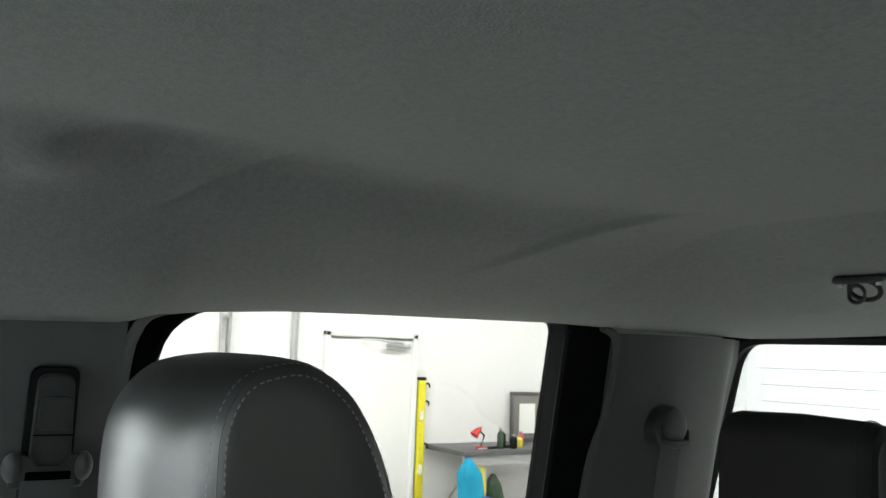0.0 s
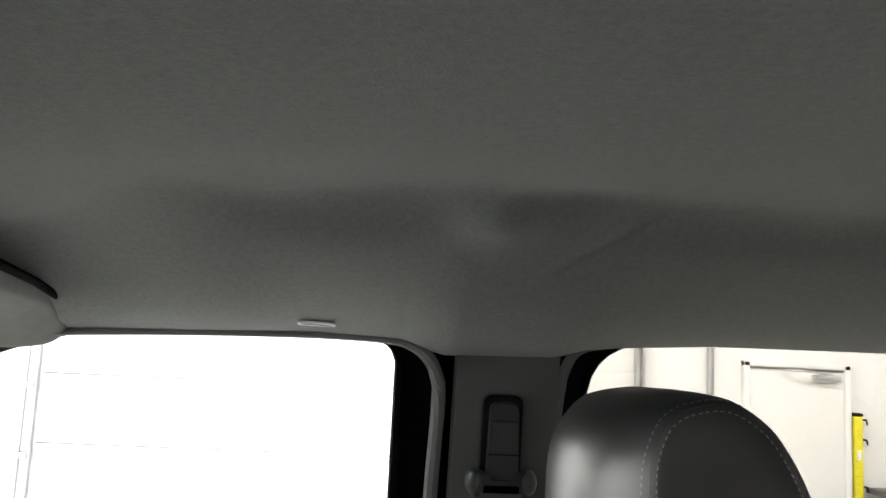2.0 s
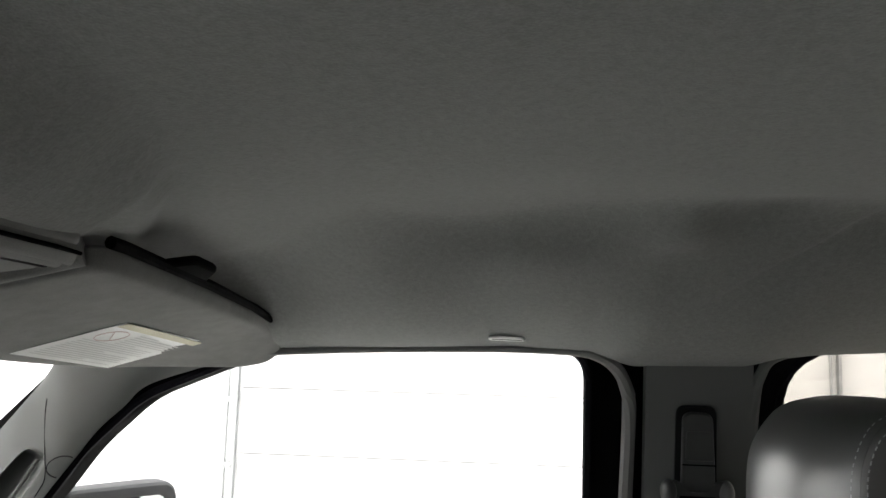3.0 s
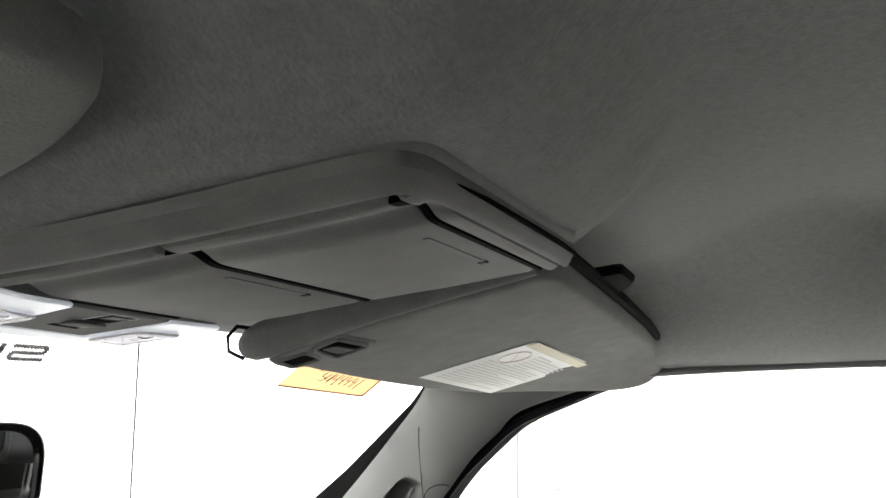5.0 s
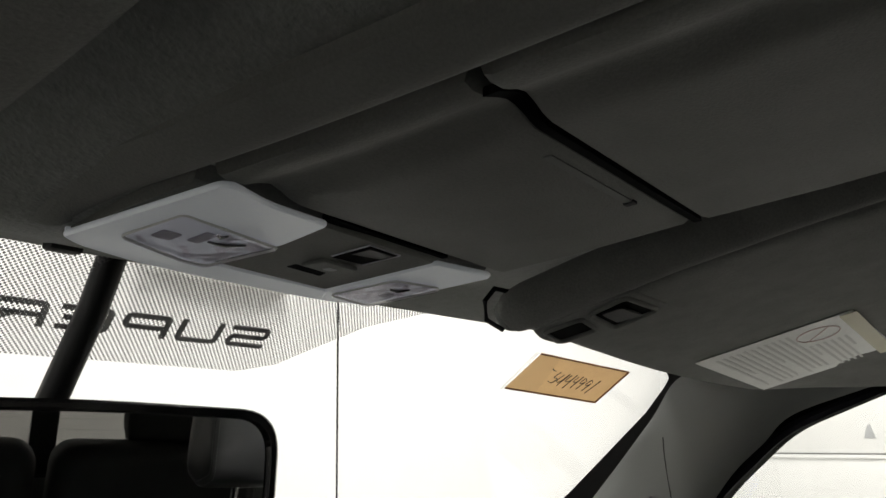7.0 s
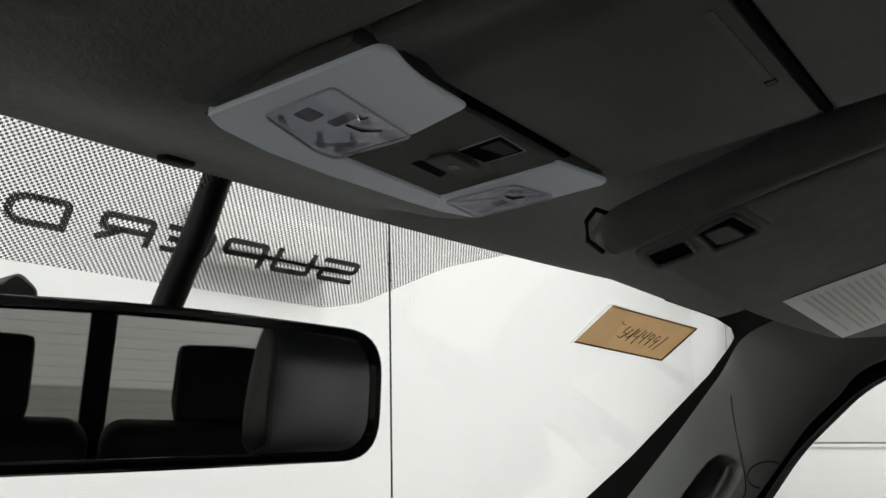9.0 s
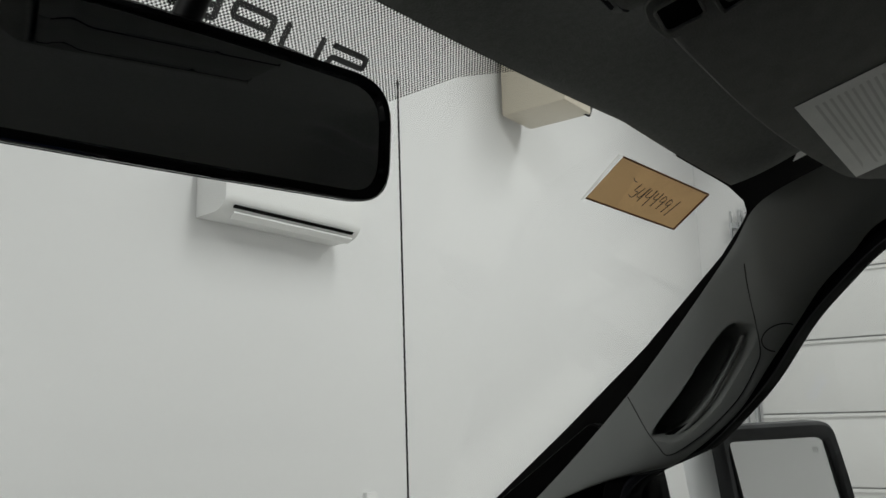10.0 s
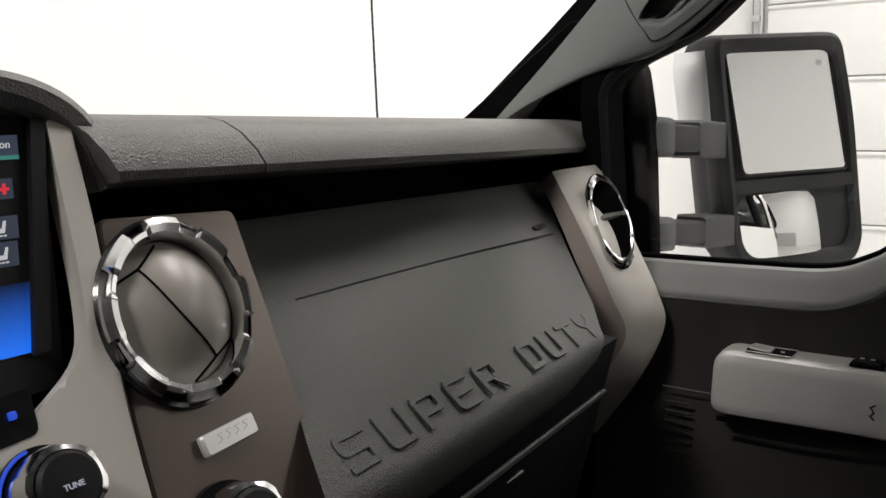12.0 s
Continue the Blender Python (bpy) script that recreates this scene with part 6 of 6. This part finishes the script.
def rear_headrest(parent, xc):
    prof = round_poly([(-1.048, 1.535), (-1.052, 1.70), (-1.075, 1.7285), (-1.115, 1.720), (-1.135, 1.55), (-1.09, 1.525)], [0.02, 0.03, 0.03, 0.03, 0.02, 0.03], 5)
    c = Vector((-1.09, 1.65))
    rings = []
    for x, f in ((-0.12, 0.45), (-0.125, 0.8), (-0.120, 0.95), (-0.105, 1.0), (0.0, 1.03), (0.105, 1.0), (0.120, 0.95), (0.125, 0.8), (0.12, 0.45)):
        rings.append([Vector((xc + x, c.x + (p.x - c.x) * f, c.y + (p.y - c.y) * f - 0.10 * abs(x) ** 2)) for p in prof])
    hr = part("headrest", loft(rings), M_SHADEDLEATHER, parent)
    for x in (-0.100,):
        part("seam", tube([Vector((xc + x, c.x + (p.x - c.x) * 1.008, c.y + (p.y - c.y) * 1.008)) for p in prof], 0.0009, 5, closed=True, up=(1, 0, 0)), M_SHADEDLEATHER, hr)
    for x in (-0.06, 0.06):
        part("headrest_post", tube([Vector((xc + x, -1.09, 1.60)), Vector((xc + x, -1.08, 1.50))], 0.006, 8), M_CHROME, parent)


bench = thing("rear_bench", "black leather split rear bench with two headrests", "rear bench")
for xc, w in ((0.44, 0.50), (-0.02, 0.36), (-0.46, 0.48)):
    part("backrest", box((w, 0.15, 0.66), (xc, -1.08, 1.205), 0.055, seg=5, turn=Matrix.Rotation(radians(-7), 4, "X")), M_SHADEDLEATHER, bench)
    part("cushion", box((w, 0.46, 0.15), (xc, -0.80, 0.86), 0.045, seg=4), M_SHADEDLEATHER, bench)
part("bench_base", box((1.40, 0.40, 0.26), (0, -0.82, 0.68), 0.02), M_BLACK, bench)
rear_headrest(bench, 0.487)
rear_headrest(bench, -0.10)
rear_headrest(bench, -0.487)

# ---- seat belts ----
M_BELTGREY = material("worn_belt_plastic", (0.065, 0.068, 0.066), 0.42, grain=0.15, grain_size=0.001, vary=0.06, spec=0.5)
M_BELTPLASTIC = material("belt_plastic", (0.05, 0.052, 0.05), 0.5, grain=0.2, grain_size=0.001, vary=0.06, spec=0.4)


def belt_anchor(s):
    b = thing("seat_belt", "dark grey seat belt with height adjuster on the middle pillar", "seat belt", "front seat belts")

    def lay(y, z, o):
        return side(y, z, -o - 0.016, s)
    part("adjuster_track", slab(round_poly([(-0.127, 1.772), (-0.176, 1.772), (-0.180, 1.50), (-0.124, 1.50)], [0.012, 0.012, 0.01, 0.01], 4), lambda a, z, o: lay(a, z - 0.006, o), 0.008, edge=0.002), M_BLACK, b)
    part("adjuster", slab(round_poly([(-0.134, 1.758), (-0.170, 1.758), (-0.173, 1.652), (-0.131, 1.652)], [0.012, 0.012, 0.006, 0.006], 4), lambda a, z, o: lay(a, z, o + 0.004 + 0.014 * smooth01(1.765, 1.70, z)), 0.012, edge=0.003), M_BELTPLASTIC, b)
    part("adjuster_button", slab(round_poly([(-0.137, 1.735), (-0.168, 1.735), (-0.170, 1.700), (-0.135, 1.700)], 0.004, 3), lambda a, z, o: lay(a, z, o + 0.0155 + 0.014 * smooth01(1.765, 1.70, z)), 0.003, edge=0.001), M_BELTPLASTIC, b)
    part("adjuster_joint", slab(rect(-0.172, 1.694, -0.132, 1.6955), lambda a, z, o: lay(a, z, o + 0.0300), 0.0006), M_NEARBLACK, b)
    part("guide_loop", slab(round_poly([(-0.112, 1.676), (-0.128, 1.676), (-0.134, 1.662), (-0.166, 1.662), (-0.172, 1.676), (-0.188, 1.676), (-0.186, 1.640), (-0.114, 1.640)], 0.006, 3), lambda a, z, o: lay(a, z, o + 0.022), 0.016, edge=0.004), M_BELTPLASTIC, b)
    for yy in (-0.116, -0.184):
        part("loop_knob", loft([[lay(yy + 0.0100 * f * math.cos(q), 1.662 + 0.016 * f * math.sin(q), h) for q in [2 * math.pi * k / 20 for k in range(20)]] for f, h in ((0.9, 0.020), (1.0, 0.030), (0.92, 0.038), (0.7, 0.044), (0.35, 0.047), (0.02, 0.048))]), M_BELTGREY, b)
    part("guide_slot", slab(round_poly(rect(-0.172, 1.648, -0.128, 1.658), 0.002, 2), lambda a, z, o: lay(a, z, o + 0.037), 0.0014), M_NEARBLACK, b)
    part("webbing", sheet(lambda u, v: lay(lerp(-0.176, -0.124, u) - 0.02 * v, lerp(1.649, 0.95, v), 0.0395 - 0.012 * v + 0.002 * math.sin(u * math.pi)), 8, 30, (0.0012 * s, 0, 0)), M_BELT, b)
    r = thing("seat_belt", "dark seat belt through a guide on the rear pillar", "seat belt", "rear seat belts")

    def rl(y, z, o):
        return side(y, z - 0.024, -0.034 - o, s)
    knob_o = round_poly([(-1.022, 1.715), (-1.036, 1.742), (-1.060, 1.750), (-1.086, 1.737), (-1.094, 1.705), (-1.082, 1.685), (-1.030, 1.688)], 0.012, 5)
    kc = Vector((-1.058, 1.715))
    part("guide_loop", loft([[rl(kc.x + (p.x - kc.x) * f, kc.y + (p.y - kc.y) * f, q) for p in knob_o] for f, q in ((1.0, -0.01), (1.0, 0.008), (0.96, 0.015), (0.86, 0.021), (0.66, 0.024), (0.4, 0.025), (0.02, 0.0255))]), M_BELTPLASTIC, r)
    part("guide_lip", tube([rl(-1.026, 1.712, 0.016), rl(-1.028, 1.692, 0.024), rl(-1.058, 1.687, 0.028), rl(-1.088, 1.690, 0.024), rl(-1.092, 1.708, 0.016)], 0.0055, 8), M_BELTPLASTIC, r)
    part("webbing", sheet(lambda u, v: rl(lerp(-1.080, -1.034, u), lerp(1.695, 1.10, v), 0.020 - 0.01 * v), 6, 24, (0.0012 * s, 0, 0)), M_BELT, r)


belt_anchor(1)
belt_anchor(-1)

# ---- small fittings on the headliner ----
clip = thing("rail_clip", "small pale slotted clip set into the headliner rail", "trim clip")
pill = round_poly([(0.060, -0.0055), (0.1055, -0.0055), (0.1055, 0.0055), (0.060, 0.0055)], 0.0052, 6)


def on_rail(a, b, o):
    slope = (liner(0.680, a) - liner(0.660, a)) / 0.02
    n = Vector((slope, 0, -1)).normalized()
    return Vector((0.670, a, liner(0.670, a))) + Vector((1, 0, slope)).normalized() * b + n * (o + 0.0015)


part("plate", slab(pill, on_rail, 0.0025, edge=0.001), M_PAPER, clip)
part("slot", slab(round_poly(rect(0.064, -0.0014, 0.101, 0.0014), 0.001, 3), lambda a, b, o: on_rail(a, b, o + 0.0024), 0.0006), M_TRIM, clip)
hook = thing("tether_anchor", "black plastic anchor bracket on the headliner above the rear seat", "anchor bracket")
HA = Vector((0.315, -0.955, liner(0.315, -0.955) - 0.002))
part("base", slab(round_poly([(-0.044, -0.010), (-0.016, -0.020), (0.016, -0.020), (0.044, -0.010), (0.044, 0.010), (0.016, 0.020), (-0.016, 0.020), (-0.044, 0.010)], 0.012, 4), lambda a, b, o: HA + Vector((a * 0.75, b * 0.8, -o * 0.8 - 0.2 * b + 0.003)), 0.010, edge=0.003), M_BELTPLASTIC, hook)
part("loop", tube([HA + Vector((0.019 * math.cos(q), -0.010 + 0.008 * math.sin(q), -0.014 + 0.011 * math.sin(q))) for q in [2 * math.pi * k / 32 for k in range(32)]], 0.0030, 8, closed=True), M_BELTPLASTIC, hook)
part("ring", tube([HA + Vector((0.010 * math.cos(q), 0.006, -0.020 + 0.010 * math.sin(q))) for q in [2 * math.pi * k / 24 for k in range(24)]], 0.0024, 8, closed=True), M_BELTPLASTIC, hook)
for bx in (-0.024, 0.024):
    part("screw", tube([HA + Vector((bx, 0, -0.004)), HA + Vector((bx, 0, -0.010))], 0.0035, 8), M_STEEL, hook)

# ---- workshop fittings ----
M_APPLIANCE = material("white_appliance_plastic", (0.82, 0.82, 0.81), 0.35, vary=0.02, coarse=0.3)
M_BEIGE = material("beige_enamel", (0.55, 0.50, 0.40), 0.4, vary=0.05, coarse=0.2)
M_YELLOW = material("yellow_level_paint", (0.75, 0.68, 0.03), 0.4, vary=0.06, coarse=0.1)
M_BLUECLOTH = material("turquoise_cloth", (0.02, 0.28, 0.45), 0.85, grain=0.3, grain_size=0.004, vary=0.15, coarse=0.08)
M_YELLOWCLOTH = material("yellow_cloth", (0.75, 0.66, 0.10), 0.85, grain=0.3, grain_size=0.004, vary=0.12, coarse=0.08)
M_PURPLECLOTH = material("violet_cloth", (0.10, 0.13, 0.40), 0.85, grain=0.3, grain_size=0.004, vary=0.15, coarse=0.08)
M_RED = material("red_enamel", (0.55, 0.03, 0.02), 0.35, vary=0.05)
M_GREYBOARD = material("grey_board", (0.20, 0.19, 0.175), 0.7, vary=0.2, coarse=0.05)
M_BENCHTOP = material("dark_bench_top", (0.10, 0.10, 0.105), 0.55, vary=0.15, coarse=0.1)

ac = thing("air_conditioner", "white wall-mounted air conditioner with open louvre slot", "air conditioner")
prof = round_poly([(3.028, 2.561), (2.886, 2.561), (2.859, 2.531), (2.857, 2.388), (2.899, 2.350), (3.028, 2.344)], [0.003, 0.034, 0.025, 0.025, 0.025, 0.003], 5)
part("casing", loft([[Vector((x, p.x, p.y)) for p in prof] for x in (1.713, 1.717, 2.436, 2.440)]), M_APPLIANCE, ac)
part("louvre_slot", slab(rect(1.756, 0.1, 2.398, 0.40), lambda a, b, o: Vector((a, lerp(2.860, 2.896, b) - 0.004, lerp(2.381, 2.349, b) - 0.003 - o * 0.5)), 0.003), M_NEARBLACK, ac, smooth=False)
part("louvre", slab(rect(1.760, 0.0, 2.394, 1.0), lambda a, b, o: Vector((a, lerp(2.873, 2.893, b) - 0.006, lerp(2.363, 2.344, b) - 0.012 - o)), 0.006), M_APPLIANCE, ac, smooth=False)
heater = thing("unit_heater", "beige enamelled unit heater hung near the ceiling, with dark grille", "unit heater")
part("casing", box((0.32, 0.42, 0.76), (3.953, 2.77, 3.694), 0.017), M_BEIGE, heater)
part("grille", box((0.262, 0.02, 0.473), (3.953, 2.556, 3.804), 0.004), M_NEARBLACK, heater)
for k in range(8):
    part("grille_slat", box((0.254, 0.025, 0.012), (3.953, 2.543, 3.601 + 0.0532 * k), 0.003), M_BEIGE, heater)
for bx in (3.902, 4.004):
    part("grille_bar", box((0.010, 0.025, 0.456), (bx, 2.545, 3.804), 0.003), M_BEIGE, heater)
for bx in (3.84, 4.07):
    part("hanger", tube([Vector((bx, 2.77, 4.05)), Vector((bx, 2.77, 4.6))], 0.009, 6), M_STEEL, heater)
part("lead", tube([Vector((4.071, 2.585, 3.322)), Vector((4.122, 2.585, 3.322)), Vector((4.155, 2.585, 3.390)), Vector((4.147, 2.594, 3.500)), Vector((4.113, 2.602, 3.567))], 0.0135, 8), M_RUBBER, heater)
ant = thing("radio_antenna", "thin black spiral-wound radio antenna mast ahead of the windshield", "antenna")


def mast(z):
    return Vector((0.881 - 0.0116 * (z - 2.0), 1.3515 + 0.0064 * (z - 2.0), z))


part("base", tube([Vector((0.890, 1.392, 1.350)), Vector((0.890, 1.380, 1.362)), Vector((0.889, 1.356, 1.395)), mast(1.42)], [0.013, 0.011, 0.006, 0.0030], 10), M_RUBBER, ant)
part("rod", tube([mast(1.41 + 0.76 * k / 12) for k in range(13)], 0.0017, 8), M_RUBBER, ant)
part("spiral", tube([mast(1.41 + 0.75 * k / 420) + Vector((0.0017 * math.cos(k * 0.6), 0.0017 * math.sin(k * 0.6), 0)) for k in range(421)], 0.0007, 4), M_RUBBER, ant)
part("tip", tube([mast(2.165), mast(2.172), mast(2.178)], [0.0017, 0.0032, 0.002], 8), M_RUBBER, ant)
th = thing("thermostat", "small white wall box with grey front", "wall box")
part("box", box((0.072, 0.026, 0.110), (2.672, 3.017, 1.228), 0.005), M_APPLIANCE, th)
part("face", box((0.042, 0.006, 0.042), (2.679, 3.003, 1.207), 0.002), M_PRINT, th)

# sectional door in the east wall, with its track
sd = thing("door_workshop", "white sectional overhead workshop door with ribbed panels", "overhead door", kind="structure")
JOINTS = [-0.12, 0.473, 1.03, 1.585, 2.15, 2.69, 3.25]
for z0, z1 in zip(JOINTS, JOINTS[1:]):
    p = part("door_section", box((0.05, 4.9, z1 - z0 - 0.012), (6.965, 0.15, (z0 + z1) / 2), 0.006), M_DOORWHITE, sd)
    part("section_rib", box((0.05, 4.9, 0.022), (6.945, 0.15, z1 - 0.022), 0.006), M_DOORWHITE, p)
    part("section_joint", box((0.02, 4.9, 0.012), (6.962, 0.15, z1), 0.0), M_PRINT, p, smooth=False)
for yy in (2.64, -2.34):
    part("door_track", box((0.07, 0.025, 3.4), (6.93, yy, 1.58), 0.004), M_STEEL, sd)
    part("door_track", box((0.04, 0.012, 3.4), (6.91, yy + 0.07, 1.58), 0.003), M_STEEL, sd)
    for z in JOINTS[1:]:
        part("track_bracket", box((0.10, 0.09, 0.05), (6.945, yy + 0.04, z - 0.1), 0.004), M_STEEL, sd)
for yy, z, h in ((0.364, 1.651, 0.05), (1.42, 1.70, 0.10), (-1.2, 1.651, 0.05)):
    part("door_bracket", loft([[Vector((6.935, yy - w, z)), Vector((6.935, yy + w, z)), Vector((6.935, yy + w * 0.2, z + h)), Vector((6.935, yy - w * 0.2, z + h))] if k else [Vector((6.955, yy - w, z)), Vector((6.955, yy + w, z)), Vector((6.955, yy + w * 0.2, z + h)), Vector((6.955, yy - w * 0.2, z + h))] for k, w in ((0, 0.04), (1, 0.04))]), M_STEEL, sd, smooth=False)

md = thing("door_side", "white steel workshop side door with closer and lever handle", "door", kind="structure")
part("door_leaf", box((0.045, 0.86, 2.02), (6.98, -3.72, 0.89), 0.003), M_DOORWHITE, md)
for yy in (-3.265, -4.175):
    part("door_jamb", box((0.07, 0.05, 2.08), (6.965, yy, 0.92), 0.004), M_DOORWHITE, md)
part("door_head", box((0.07, 0.96, 0.05), (6.965, -3.72, 1.945), 0.004), M_DOORWHITE, md)
part("head_joint", box((0.02, 0.86, 0.016), (6.960, -3.72, 1.908), 0.0), M_PRINT, md, smooth=False)
part("door_closer", box((0.06, 0.24, 0.05), (6.93, -3.98, 1.845), 0.008), M_STEEL, md)
part("closer_arm", tube([Vector((6.92, -4.05, 1.872)), Vector((6.86, -3.75, 1.895)), Vector((6.93, -3.60, 1.900))], 0.010, 6), M_STEEL, md)
part("door_lever", tube([Vector((6.95, -3.40, 0.92)), Vector((6.90, -3.40, 0.92)), Vector((6.90, -3.53, 0.92))], 0.012, 8), M_STEEL, md)
tagged(part("wall_conduit", tube([Vector((6.96, -2.95, -0.12)), Vector((6.96, -2.95, 4.6))], 0.030, 10), M_STEEL), "grey steel conduit pipe running up the wall", "conduit", kind="structure")

lev = thing("spirit_level", "long yellow spirit level leaning upright against the wall", "spirit level")
part("rail", box((0.05, 0.07, 1.65), (6.94, -4.26, 0.705), 0.004), M_YELLOW, lev)
part("end_cap", box((0.055, 0.075, 0.03), (6.94, -4.26, 1.545), 0.004), M_BLACK, lev)
for z in (0.7, 1.2):
    part("vial", box((0.052, 0.04, 0.09), (6.937, -4.26, z), 0.006), M_APPLIANCE, lev)
for k in range(22):
    part("scale_mark", box((0.004, 0.02, 0.004), (6.913, -4.245, 0.05 + 0.065 * k)), M_BLACK, lev, smooth=False)
for z in (1.50, 1.33, 0.93):
    h = thing("wall_hook", "small dark hook on the wall beside the level", "wall hook", "wall hooks")
    part("hook", tube([Vector((6.99, -4.335, z)), Vector((6.93, -4.335, z)), Vector((6.92, -4.335, z - 0.02)), Vector((6.92, -4.335, z - 0.04))], 0.010, 6), M_BLACK, h)

wb = thing("workbench", "dark topped wall workbench on steel braces", "workbench")
part("worktop", box((0.68, 1.45, 0.045), (6.65, -5.08, 0.905), 0.006), M_BENCHTOP, wb)
part("apron", box((0.03, 1.40, 0.09), (6.36, -5.08, 0.84), 0.004), M_STEEL, wb)
for yy in (-4.55, -5.65):
    part("brace", tube([Vector((6.40, yy, 0.86)), Vector((6.97, yy - 0.02, 0.35))], 0.014, 6), M_STEEL, wb)
    part("leg", box((0.04, 0.04, 0.98), (6.42, yy - 0.1, 0.37), 0.003), M_STEEL, wb)
lamp = thing("desk_lamp", "small red jointed work lamp on the bench", "lamp")
part("base", tube([Vector((6.5, -4.66, 0.928)), Vector((6.5, -4.66, 0.95))], 0.045, 12), M_RED, lamp)
part("arm", tube([Vector((6.5, -4.66, 0.95)), Vector((6.5, -4.70, 1.04)), Vector((6.5, -4.63, 1.11))], 0.008, 6), M_BLACK, lamp)
part("shade", tube([Vector((6.5, -4.66, 1.12)), Vector((6.5, -4.63, 1.10)), Vector((6.5, -4.585, 1.05))], [0.014, 0.024, 0.044], 12), M_RED, lamp)
M_GREENBOTTLE = material("green_bottle", (0.03, 0.06, 0.03), 0.25, vary=0.1)
for x, y, h, r, mat in ((6.45, -4.85, 0.19, 0.032, M_GREENBOTTLE), (6.52, -4.93, 0.16, 0.028, M_BLACK), (6.42, -4.98, 0.13, 0.035, M_BLACK), (6.5, -5.10, 0.11, 0.04, M_YELLOWCLOTH), (6.6, -5.2, 0.14, 0.03, M_RED)):
    b = thing("bottle", "small workshop bottle with cap standing on the bench", "bottle", "bottles on the bench")
    part("body", tube([Vector((x, y, 0.928)), Vector((x, y, 0.94)), Vector((x, y, 0.928 + h * 0.7)), Vector((x, y, 0.928 + h * 0.82)), Vector((x, y, 0.928 + h * 0.9))], [r * 0.9, r, r, r * 0.5, r * 0.45], 14), mat, b)
    part("cap", tube([Vector((x, y, 0.928 + h * 0.88)), Vector((x, y, 0.928 + h))], r * 0.5, 12), M_PRINT, b)
board = thing("notice_board", "grey framed board standing at the back of the bench", "board")
part("panel", box((0.02, 0.42, 0.50), (6.94, -5.53, 1.18), 0.002), M_GREYBOARD, board)
for z in (0.95, 1.41):
    part("frame_rail", box((0.03, 0.44, 0.03), (6.935, -5.53, z), 0.003), M_BENCHTOP, board)
for yy in (-5.33, -5.73):
    part("frame_stile", box((0.03, 0.03, 0.46), (6.935, yy, 1.18), 0.003), M_BENCHTOP, board)
part("poster", box((0.006, 0.20, 0.30), (6.926, -5.52, 1.16)), M_PAPER, board, smooth=False)
for k in range(5):
    t = thing("hand_tool", "small metal hand tool lying on the bench", "tool", "tools on the bench")
    part("shaft", tube([Vector((6.38 + 0.03 * k, -4.55 - 0.09 * k, 0.936)), Vector((6.42 + 0.03 * k, -4.68 - 0.09 * k, 0.936))], 0.009, 6), M_STEEL, t)
    part("grip", tube([Vector((6.42 + 0.03 * k, -4.68 - 0.09 * k, 0.938)), Vector((6.44 + 0.03 * k, -4.76 - 0.09 * k, 0.938))], 0.014, 6), M_BLACK, t)


def cloth(label, at, size, mat, seed):
    """Hanging or heaped cloth with folds."""
    rng = random.Random(seed)
    ph = [rng.uniform(0, 6.3) for _ in range(4)]
    rings = []
    for j in range(15):
        v = j / 14
        w = 0.35 + 0.65 * smooth01(0.0, 0.35, v)
        if j in (0, 14):
            w *= 0.6
        ring = []
        for k in range(36):
            q = 2 * math.pi * k / 36
            f = 1 + 0.10 * math.sin(5 * q + ph[0] + 2 * v) + 0.07 * math.sin(9 * q + ph[1] - 3 * v) + 0.05 * math.sin(3 * q + ph[2] + 5 * v)
            ring.append(Vector((at[0] + size[0] / 2 * w * f * math.cos(q), at[1] + size[1] / 2 * w * f * math.sin(q) + 0.02 * math.sin(4 * v + ph[3]), at[2] + size[2] * (0.5 - v))))
        rings.append(ring)
    return tagged(part("cloth", loft(rings), mat), label, "cloth", "cloths by the bench")


cloth("turquoise work jacket hanging at the end of the bench", (6.30, -4.42, 0.66), (0.14, 0.24, 0.42), M_BLUECLOTH, 1)
cloth("yellow cloth hanging behind the jacket under the bench", (6.42, -4.58, 0.70), (0.10, 0.16, 0.36), M_YELLOWCLOTH, 2)
cloth("violet cloth heap below the bench", (6.40, -4.62, 0.43), (0.26, 0.34, 0.16), M_PURPLECLOTH, 3)
tagged(part("storage_crate", box((0.45, 0.9, 0.45), (6.45, -4.75, 0.105), 0.02), M_GREENBOTTLE), "dark green storage crate on the floor under the bench", "crate")
cloth("dark green rag standing bundled under the bench", (6.5, -4.83, 0.52), (0.14, 0.18, 0.34), M_GREENBOTTLE, 4)
